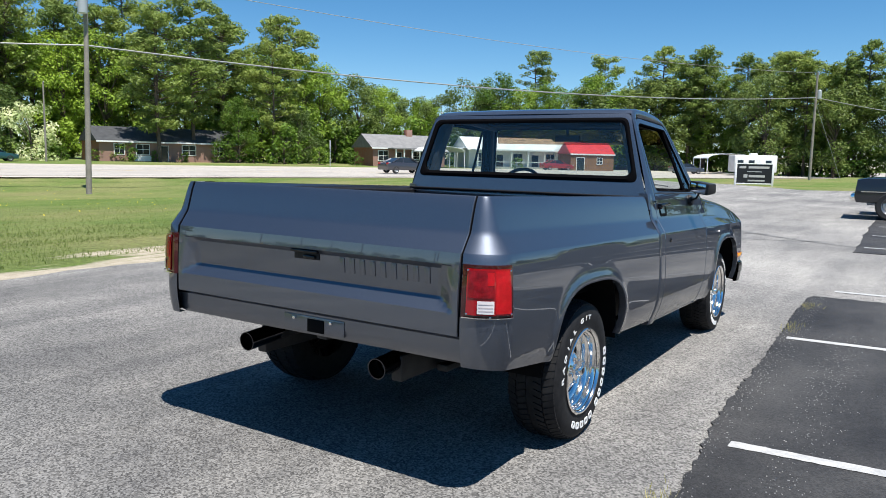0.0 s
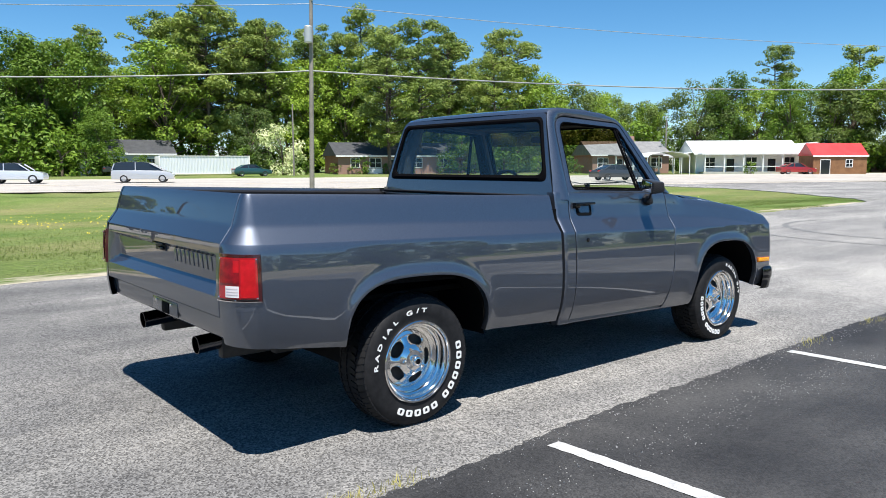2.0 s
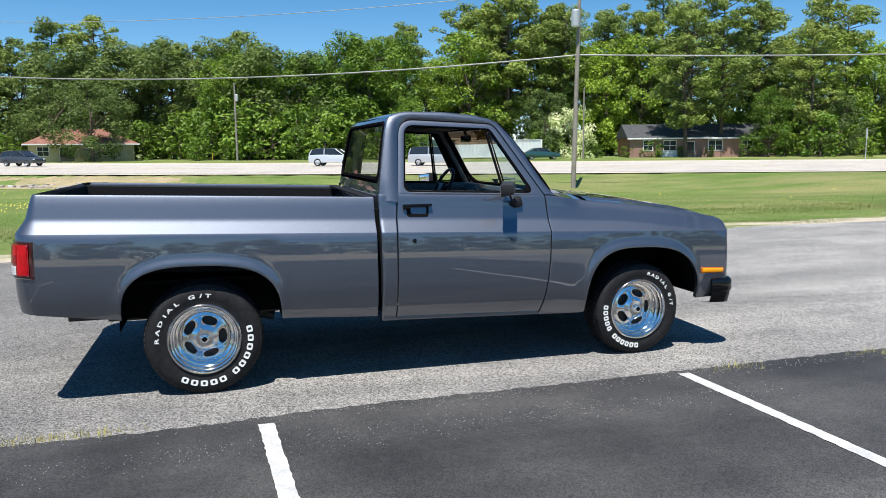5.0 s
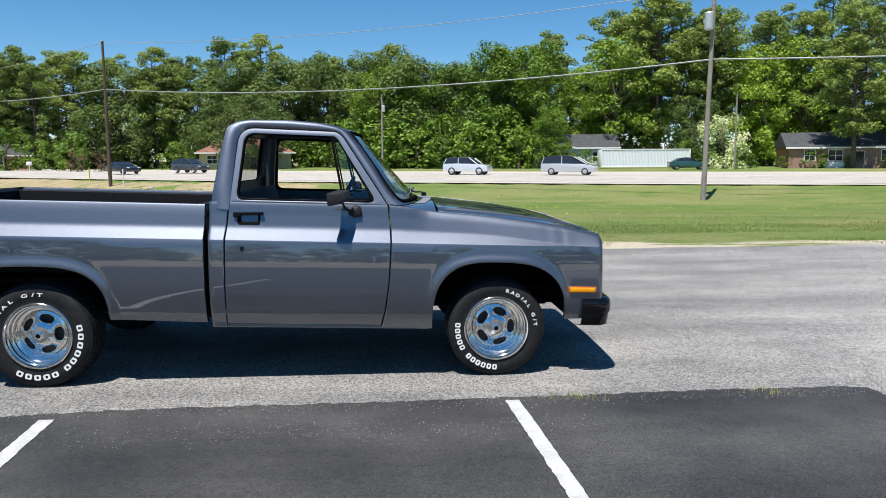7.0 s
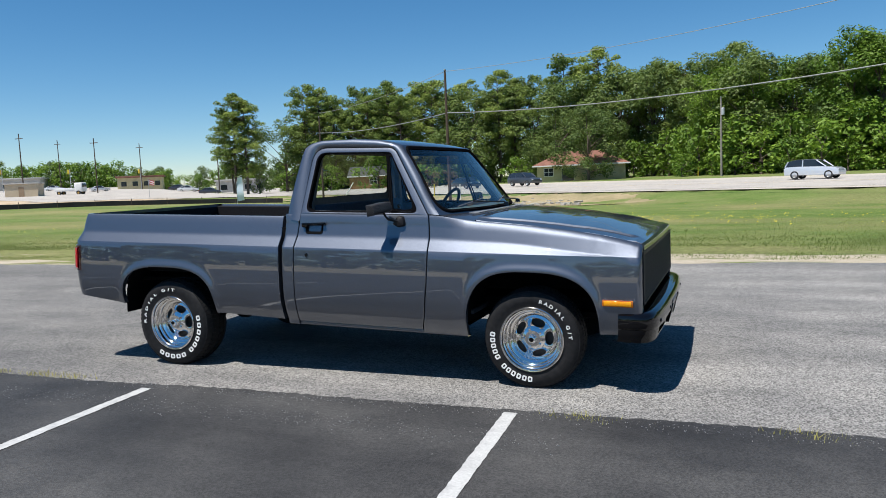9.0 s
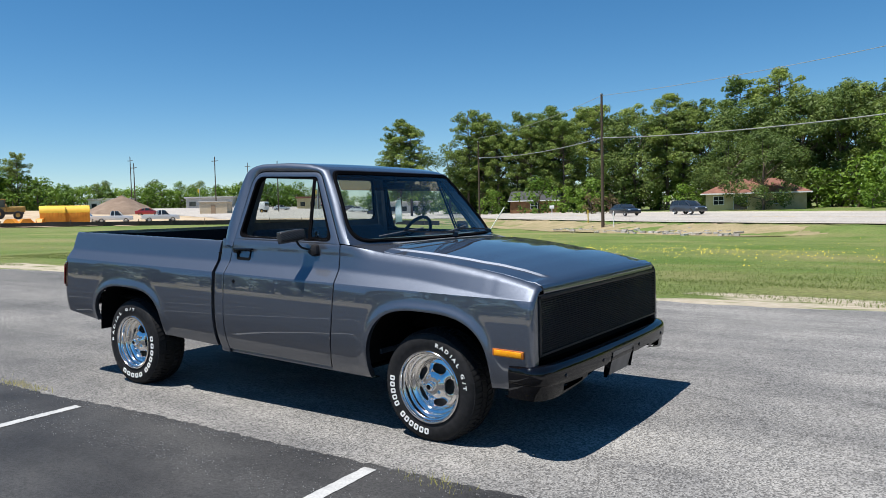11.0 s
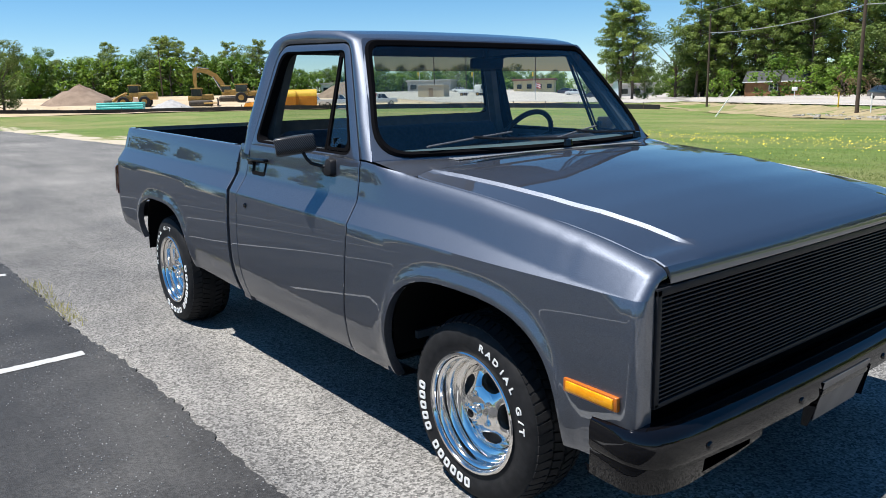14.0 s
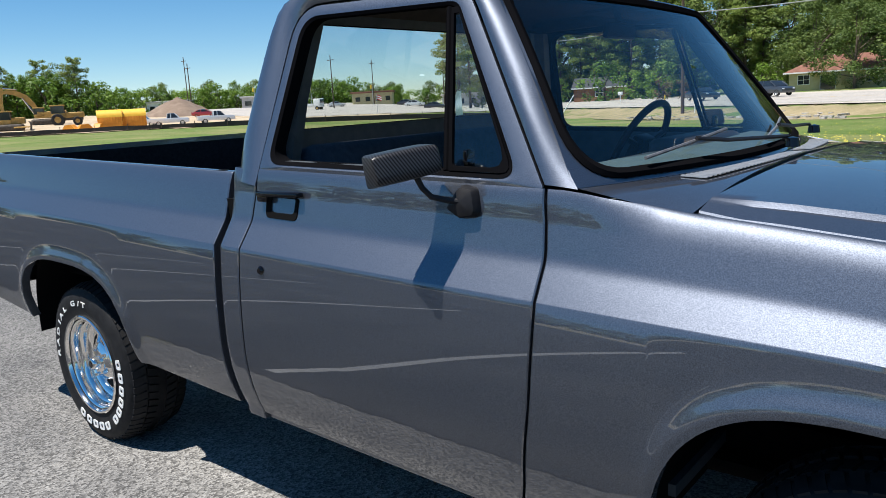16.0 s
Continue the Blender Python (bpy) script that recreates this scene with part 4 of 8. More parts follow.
def corner_panel(sign):
    """Strip of cab between door and bed, and the sill below the door."""
    rows = []
    for z in SKIN_Z:
        b = interp(z, DOOR_R) - 0.007
        us = [1.104, 1.106, 1.113, 1.125] + list(np.linspace(1.14, b - 0.004, 4)) + [b, b]
        dd = [0.06, 0.008, 0.002, 0.0] + [0] * 4 + [0.003, 0.03]
        rows.append([B(u, sign * (HALF - cab_inset(z) - k), z) for u, k in zip(us, dd)])
    for z, k in ((0.43, 0.0), (0.415, 0.004), (0.41, 0.05)):
        rows.append([(p[0], p[1] - sign * k, p[2] - (0.442 - z)) for p in rows[len(SKIN_Z) - 1]])
    part("cab_corner", loft(rows), PAINT, truck)
    sill = []
    for z, k in ((0.446, 0.09), (0.434, 0.062), (0.425, 0.060), (0.412, 0.064), (0.405, 0.075), (0.402, 0.16)):
        sill.append([B(u, sign * (HALF - k), z) for u in np.linspace(1.15, 2.53, 8)])
    part("sill", loft(sill), PAINT, truck)


for sg in (-1, 1):
    corner_panel(sg)
    # black filler whose colour gives the cab-to-bed gap its shade
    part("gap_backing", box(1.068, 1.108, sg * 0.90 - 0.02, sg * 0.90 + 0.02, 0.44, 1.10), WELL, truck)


def fender(sign):
    us = [2.2895, 2.293, 2.30, 2.33, 2.36, 2.39, 2.42, 2.46, 2.51] + [u for u in arch_us(*FRONT_ARCH[:2], 2.53, 3.645)] + [3.65, 3.66, 3.672]
    us = sorted(set(round(u, 4) for u in us))

    def ease(x):
        x = min(1.0, max(0.0, x))
        return x * x * (3 - 2 * x)

    def side(u):
        return HALF - 0.016 * ease((u - 3.05) / 0.6)

    path = [(2.2895, HALF - 0.03, 0, -1), (2.2895, HALF - 0.003, 0, -1)] + [(u, side(u), 0, -1) for u in us[1:]]
    top = [(2.26, 1.236), (2.33, 1.2355), (2.38, 1.231), (2.44, 1.221), (2.52, 1.209), (2.60, 1.200), (2.75, 1.190), (3.0, 1.173), (3.25, 1.149), (3.45, 1.122), (3.60, 1.094), (3.66, 1.079), (3.70, 1.062)]

    def bottom(u):
        base = interp(u, [(2.28, 0.424), (2.55, 0.420), (3.43, 0.498), (3.70, 0.505)])
        c, a, tp, _ = FRONT_ARCH
        return arch(u, c, a, tp, base)

    def shift(u, z):
        return (interp(z, DOOR_F) - 2.284 + 0.001) * max(0.0, 1 - (u - 2.285) / 0.20)

    def ups(u):
        # by the pillar's foot the top ends at the belt seam; ahead it rolls over to the hood; the flare dies out before the nose
        fl = 0.42 * (1 - ease((u - 2.75) / 1.0)) * (1 if u < 3.6 else max(0.0, (3.64 - u) / 0.04)) + 0.002
        k = ease((u - 2.40) / 0.14)
        edge = 0.903 - 0.0365 * k
        a, b = shoulder(side(u) - edge, fl), rolled(side(u) - edge, fl)
        return [(interp(q / 36, [(i / (len(a) - 1), v[0]) for i, v in enumerate(a)]) * (1 - k) + interp(q / 36, [(i / (len(b) - 1), v[0]) for i, v in enumerate(b)]) * k,
                 interp(q / 36, [(i / (len(a) - 1), v[1]) for i, v in enumerate(a)]) * (1 - k) + interp(q / 36, [(i / (len(b) - 1), v[1]) for i, v in enumerate(b)]) * k) for q in range(37)]

    cols = skin_columns(path, ups, lambda u: interp(u, top), bottom, sign, arch_points(*FRONT_ARCH), shift)
    # the top edge turns down into the gap beside the hood
    for c in cols:
        c.insert(0, (c[0][0], c[0][1] - sign * 0.003, c[0][2] - 0.003))
        c.insert(0, (c[0][0], c[0][1], c[0][2] - 0.03))
    # round the nose corner, then across to the grille
    last = cols[-1]
    rn = 0.034
    for q in np.linspace(0, math.pi / 2, 9)[1:]:
        dx, dy = rn * math.sin(q), rn * (1 - math.cos(q))
        cols.append([(p[0] + dx, sign * max(abs(p[1]) - dy, 0.872), p[2] - 0.030 * (1 - math.cos(q)) * max(0.0, (p[2] - 0.92) / 0.04 if p[2] < 0.96 else 1.0)) for p in last])
    end = cols[-1]
    cols.append([(p[0], sign * min(abs(p[1]), 0.924), p[2]) for p in end])
    cols.append([(p[0] - 0.03, sign * min(abs(p[1]), 0.924), p[2]) for p in end])
    f = part("fender", loft(cols), PAINT, truck, sharp=34)
    # side marker
    mk = bmesh.new()
    add_box(mk, 3.463, 3.655, sign * 0.985, sign * 1.006, 0.684, 0.726, 0.004)
    for v in mk.verts:
        v.co.z -= RAKE * v.co.x
    mo = part("side_marker", mk, shader("amber_dark_frame", (0.45, 0.12, 0.005), 0.2, coat=1.0), f, "amber side marker lamp")
    ml = bmesh.new()
    add_box(ml, 3.474, 3.644, sign * 0.99, sign * 1.010, 0.690, 0.720, 0.004)
    for v in ml.verts:
        v.co.z -= RAKE * v.co.x
    part("lens", ml, AMBER_LENS, mo)


for sg in (-1, 1):
    fender(sg)

HOOD_Z = [(2.58, 1.248), (2.75, 1.241), (2.95, 1.226), (3.15, 1.206), (3.35, 1.178), (3.50, 1.147), (3.60, 1.119), (3.66, 1.100), (3.69, 1.086)]


def hood():
    us = list(np.linspace(2.60, 3.55, 24)) + [3.575, 3.60, 3.62, 3.64, 3.655, 3.67, 3.682, 3.69]
    rows = []
    half = 0.863
    for u in us:
        z0 = interp(u, HOOD_Z)
        rdg = 0.793 + (0.668 - 0.793) * (u - 2.60) / 1.09
        fade = min(1.0, max(0.15, (u - 2.58) / 0.10)) * min(1.0, max(0.0, (3.655 - u) / 0.045))
        drop = 0.004 + 0.019 * min(1.0, max(0.0, (3.69 - u) / 0.45))
        outer = 0.008 + 0.008 * min(1.0, max(0.0, (3.69 - u) / 0.45))
        r = []
        qs = [half, half, half - 0.003, half - 0.010] + [rdg + 0.0055 + (half - 0.010 - rdg - 0.0055) * q for q in (0.66, 0.33)] + [rdg + 0.0055, rdg + 0.0035, rdg - 0.0045, rdg - 0.0065] + [(rdg - 0.0065) * q for q in (0.94, 0.85, 0.7, 0.52, 0.35, 0.17, 0.0)]
        for i, y in enumerate(qs):
            t = min(1.0, y / rdg)
            k = 0.004 - drop * (0.35 * t + 0.65 * t * t) - outer * max(0.0, (y - rdg) / (half - rdg))
            if y > rdg - 0.0065:
                k -= 0.0095 * fade * min(1.0, (y - rdg + 0.0065) / 0.012)
            if i == 0:
                k -= 0.03
            elif i == 1:
                k -= 0.004
            r.append((y, k - 0.004))
        pts = [B(u, -y, z0 + k) for y, k in r] + [B(u, y, z0 + k) for y, k in reversed(r[:-1])]
        rows.append(pts)
    # the front edge rolls down to a level lip over the grille
    base = rows[len(us) - 1]
    for u, z in ((3.699, 1.074), (3.706, 1.063), (3.7095, 1.052), (3.7105, 1.040), (3.710, 1.029), (3.704, 1.026), (3.68, 1.026)):
        w = min(1.0, max(0.0, (1.080 - z) / 0.03))
        rows.append([(u + (0.010 * (1 - (p[1] / 0.86) ** 2)), p[1], (z - RAKE * u) if i not in (0, len(base) - 1) else (z - 0.02 - RAKE * u)) for i, p in enumerate(base)])
    part("hood", loft(rows), PAINT, truck, sharp=26)


hood()


def wind_x(y, z):
    t = (z - 1.245) / (1.735 - 1.245)
    base = 2.330 + 0.165 * (1 - (y / 0.89) ** 2)
    top = 1.995 + 0.050 * (1 - (y / 0.70) ** 2)
    return base + (top - base) * t


LOUVRE = varied("pale_grey_louvre", (0.32, 0.33, 0.345), (0.40, 0.41, 0.425), 30, 0.4, 0.4)


def cowl_z(y, f):
    """Height of the cowl panel, f from the glass to the hood."""
    return 1.2385 + (0.0005 + 0.013 * (1 - (y / 0.886) ** 2)) * min(1, f * 1.5) - 0.038 * abs(y / 0.886) ** 3 * min(1.0, f * 1.3)


def cowl():
    rows = []
    for f in (0.0, 0.15, 0.3, 0.5, 0.75, 0.985, 1.0):
        r = []
        for y in np.linspace(-0.886, 0.886, 41):
            a = wind_x(y, 1.236) + 0.004
            r.append(B(a + (2.592 - a) * f, y * (1 - 0.027 * min(1.0, f * 1.25)), cowl_z(y, f) - (0.03 if f == 1.0 else 0)))
        rows.append(r)
    c = part("cowl_panel", loft(rows), PAINT, truck)

    def on(y, q, lift):
        a = wind_x(y, 1.236) + 0.004
        return B(a + q, y, cowl_z(y, q / (2.592 - a)) + lift)
    # louvre slats of the air intake over their dark slots
    for side in (-1, 1):
        part("louvre_slot", loft([[on(side * y, q, 0.0016) for q in (0.024, 0.045, 0.066, 0.088)] for y in np.linspace(0.05, 0.600, 24)]), WELL, c)
        for k in range(30):
            y = side * (0.055 + k * 0.0185)
            rows = []
            for w, h in ((-0.0046, 0.0010), (-0.0038, 0.0050), (0.0038, 0.0050), (0.0046, 0.0010)):
                rows.append([on(y + w, q, h) for q in (0.024, 0.045, 0.066, 0.088)])
            part("louvre_slat", loft(rows), LOUVRE, c)


cowl()


def pane(loops_fn, outline, mat, name, parent, label=""):
    """A curved pane filled with shrinking loops of its outline."""
    cy = sum(p[0] for p in outline) / len(outline)
    cz = sum(p[1] for p in outline) / len(outline)
    rows = []
    for k in (1.0, 0.8, 0.6, 0.4, 0.2, 0.02):
        rows.append([B(loops_fn(cy + (y - cy) * k, cz + (z - cz) * k), cy + (y - cy) * k, cz + (z - cz) * k) for y, z in outline])
    return part(name, loft(rows, close_v=True), mat, parent, label, sharp=60)


w_out = round_poly([(-0.882, 1.247), (-0.692, 1.725), (0.692, 1.725), (0.882, 1.247)], [0.10, 0.085, 0.085, 0.10], 9, 14)
w_mid = round_poly([(-0.872, 1.254), (-0.685, 1.717), (0.685, 1.717), (0.872, 1.254)], [0.098, 0.082, 0.082, 0.098], 9, 14)
w_in = round_poly([(-0.853, 1.268), (-0.670, 1.702), (0.670, 1.702), (0.853, 1.268)], [0.092, 0.075, 0.075, 0.092], 9, 14)
bm = bmesh.new()
add_grid(bm, [[B(wind_x(y, z) + o, y, z + o * 0.6) for y, z in lp] for lp, o in ((w_out, -0.01), (w_out, 0.004), (w_mid, 0.010), (w_in, 0.004), (w_in, -0.012))], close_v=True)
flange = bmesh.new()
w_far = round_poly([(-0.894, 1.2385), (-0.700, 1.734), (0.700, 1.734), (0.894, 1.2385)], [0.004, 0.03, 0.03, 0.004], 9, 14)
add_grid(flange, [[B(wind_x(y, z) + o, y, z) for y, z in lp] for lp, o in ((w_mid, 0.0), (w_out, 0.002), (w_far, 0.001))], close_v=True)
part("windshield_surround", flange, PAINT, truck)
ws = part("windshield_seal", bm, SEAL, truck, "black rubber windshield seal")
pane(wind_x, w_in, GLASS, "windshield", truck, "clear windshield glass")
pane(lambda y, z: wind_x(y, z) - 0.004, round_poly([(-0.705, 1.590), (-0.664, 1.694), (0.664, 1.694), (0.705, 1.590)], [0.01, 0.05, 0.05, 0.01], 6, 12), SHADE, "shade_band", truck, "brown tinted shade band across the windshield")
bm = bmesh.new()
b_in2 = round_poly([(-0.790, 1.340), (-0.698, 1.683), (0.698, 1.683), (0.790, 1.340)], [0.05, 0.06, 0.06, 0.05], 7, 12)
add_grid(bm, [[B(back_x(y, z) + o, y, z) for y, z in lp] for lp, o in ((b_mid, -0.003), (b_in, -0.010), (b_in2, -0.004), (b_in2, 0.02))], close_v=True)
part("rear_window_seal", bm, SEAL, truck, "black rubber rear window seal")
pane(lambda y, z: back_x(y, z) + 0.004, b_in2, TINT_GLASS, "rear_window", truck, "lightly tinted rear window")


def wiper(y0, y1, yp):
    """Wiper: pivot, arm and blade lying at the foot of the windshield."""
    def on(y, z, o):
        p = B(wind_x(y, z) + o, y, z)
        return (p[0], p[1], p[2] + o * 0.6)
    w = part("wiper", tube([on(yp, 1.240, 0.045), on(yp + 0.02, 1.262, 0.05), on((yp + y0) / 2, 1.285, 0.035), on((y0 + y1) / 2, 1.300, 0.03)], 0.0062, 6), BLACK_SATIN, truck, "black windshield wiper")
    part("blade", tube([on(y0, 1.276, 0.018), on((y0 + y1) / 2, 1.298, 0.022), on(y1, 1.318, 0.018)], 0.0045, 6), WIPER, w, "grey metal wiper blade")
    pv = lathe([(0.0, 0.03), (0.018, 0.026), (0.022, 0.0)], 12, "z")
    bmesh.ops.translate(pv, verts=pv.verts, vec=on(yp, 1.236, 0.045))
    part("pivot_cap", pv, BLACK_GLOSS, w)


wiper(-0.66, -0.22, 0.02)
wiper(-0.02, 0.36, 0.62)


def grille():
    g = part("grille", box(3.640, 3.652, -0.915, 0.915, 0.69, 1.02, m=Matrix.Translation((0, 0, -RAKE * 3.7))), WELL, truck, "black horizontal billet grille")
    f = bmesh.new()
    dz = -RAKE * 3.7
    add_box(f, 3.672, 3.714, -0.922, 0.922, 1.000 + dz, 1.024 + dz, 0.004)
    add_box(f, 3.672, 3.714, -0.922, 0.922, 0.688 + dz, 0.704 + dz, 0.004)
    for s in (-1, 1):
        add_box(f, 3.660, 3.714, s * 0.922, s * 0.900, 0.690 + dz, 1.022 + dz, 0.004)
    part("grille_frame", f, BLACK_SATIN, g)
    me = None
    for k in range(24):
        z = 0.7125 + k * 0.01215 + dz
        if me is None:
            ob = part("billet_bar", box(3.690, 3.712, -0.900, 0.900, -0.0024, 0.0024, 0.0008, 1), BLACK_SATIN, g)
            me = ob.data
        else:
            ob = new("billet_bar", me)
            ob.parent = g
        ob.location = (0, 0, z)
    for s in (-1, 1):
        hl = part("headlamp", box(3.652, 3.676, s * 0.86, s * 0.62, 0.83 + dz, 0.995 + dz, 0.01), shader("headlamp_glass", (0.30, 0.32, 0.34), 0.12, 0.5, coat=1.0), g, "rectangular headlamp behind the grille")
        part("lower_lamp", box(3.652, 3.670, s * 0.86, s * 0.62, 0.715 + dz, 0.815 + dz, 0.01), shader("lower_lamp_glass", (0.14, 0.11, 0.08), 0.2), g)


grille()


def bumper():
    plan = [(3.560, 1.004), (3.62, 1.010), (3.68, 1.010), (3.725, 0.998), (3.758, 0.968), (3.778, 0.92), (3.790, 0.86), (3.800, 0.75), (3.810, 0.55), (3.816, 0.3), (3.818, 0.0)]
    full = [(u, -y) for u, y in plan] + [(u, y) for u, y in reversed(plan[:-1])]

    def normals(k):
        a, b = Vector(full[max(k - 1, 0)]), Vector(full[min(k + 1, len(full) - 1)])
        t = (b - a).normalized()
        return Vector((t.y, -t.x))
    up = [(-0.13, 0.650), (-0.05, 0.652), (-0.022, 0.646), (-0.006, 0.632), (0.0, 0.612), (0.0, 0.560), (-0.004, 0.548), (-0.012, 0.543), (-0.014, 0.535), (-0.030, 0.525), (-0.10, 0.525)]
    rows = []
    for k, (u, y) in enumerate(full):
        n = normals(k)
        rows.append([B(u + n.x * o, y + n.y * o, z) for o, z in up])
    bp = part("front_bumper", loft(rows), BLACK_GLOSS, truck, "gloss black front bumper")
    for s in (-1, 1):
        # wing: full height at the corner, its lower edge rising inwards, with a slot left open
        wing = [(3.560, 1.000), (3.62, 1.004), (3.68, 1.003), (3.718, 0.992), (3.746, 0.965), (3.764, 0.92), (3.774, 0.875), (3.780, 0.83), (3.784, 0.78), (3.790, 0.71), (3.796, 0.64), (3.800, 0.57), (3.803, 0.51)]
        bm = bmesh.new()
        cols = []
        for u, y in wing:
            zl = interp(y, [(0.51, 0.520), (0.60, 0.500), (0.74, 0.480), (0.82, 0.467), (1.02, 0.462)])
            zs = [0.545, 0.530] + [zl + (0.530 - zl) * q for q in (0.55, 0.25, 0.0)] + [zl - 0.002]
            cols.append([B(u - 0.14 * max(0.0, 0.53 - z) - (0.05 if i == 5 else 0), s * (y - (0.04 if i == 5 and y > 0.9 else 0) - (0.14 * max(0.0, 0.53 - z) if y > 0.95 else 0)), z) for i, z in enumerate(zs)])
        for i in range(len(cols) - 1):
            for j in range(5):
                if j in (1, 2) and 8 <= i <= 10:
                    continue
                add_grid(bm, [[cols[i][j], cols[i][j + 1]], [cols[i + 1][j], cols[i + 1][j + 1]]])
        bmesh.ops.remove_doubles(bm, verts=bm.verts, dist=1e-5)
        wing_ob = part("bumper_wing", bm, BLACK_GLOSS, bp)
        part("slot_backing", loft([[B(3.735, s * y, 0.545), B(3.725, s * y, interp(y, [(0.52, 0.525), (0.60, 0.504), (0.74, 0.484), (0.86, 0.468)]))] for y in (0.54, 0.60, 0.68, 0.76, 0.86)]), WELL, wing_ob)
        for y in (0.30, 0.78):
            bt = lathe([(0.0, 0.009), (0.010, 0.007), (0.014, 0.0)], 12)
            bmesh.ops.transform(bt, matrix=Matrix.Translation(B(3.814 if y < 0.5 else 3.796, s * y, 0.575)) @ Matrix.Rotation(radians(-90), 4, "Z"), verts=bt.verts)
            part("bumper_bolt", bt, BLACK_GLOSS, bp)
    bm = bmesh.new()
    rows = [[B(3.824, y, 0.600) for y in (-0.17, 0.17)], [B(3.786, y, 0.452) for y in (-0.155, 0.155)], [B(3.776, y, 0.452) for y in (-0.155, 0.155)], [B(3.814, y, 0.600) for y in (-0.17, 0.17)]]
    add_grid(bm, rows, close_u=True)
    bm.faces.ensure_lookup_table()
    part("plate_bracket", bm, varied("grey_bracket_metal", (0.10, 0.10, 0.105), (0.16, 0.16, 0.165), 9, 0.3, 0.5), bp, "plain grey plate bracket")
    for y in (-0.12, 0.12):
        part("bracket_hole", box(3.800, 3.8165, y - 0.006, y + 0.006, 0.452, 0.464), WELL, bp)
    for s in (-1, 1):
        part("bracket_arm", loft([[B(3.825, s * 0.175, 0.580), B(3.78, s * 0.175, 0.580)], [B(3.805, s * 0.19, 0.50), B(3.77, s * 0.19, 0.50)], [B(3.792, s * 0.20, 0.448), B(3.77, s * 0.20, 0.448)]]), BLACK_GLOSS, bp)


bumper()
# black sheet behind the bumper, shade put into its colour
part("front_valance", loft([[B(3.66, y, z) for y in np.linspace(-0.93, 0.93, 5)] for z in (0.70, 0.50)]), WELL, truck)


# ---- wheels ----
def letter_mesh(ch, size):
    cu = bpy.data.curves.new("letter", "FONT")
    cu.body, cu.size, cu.align_x, cu.align_y = ch, size, "CENTER", "CENTER"
    cu.extrude, cu.offset = 0.0008, 0.0011
    ob = new("letter", cu)
    me = bpy.data.meshes.new_from_object(ob.evaluated_get(bpy.context.evaluated_depsgraph_get()))
    bpy.data.objects.remove(ob)
    return me


LETTERS = {c: letter_mesh(c, 0.036) for c in "RADIL/GT"}


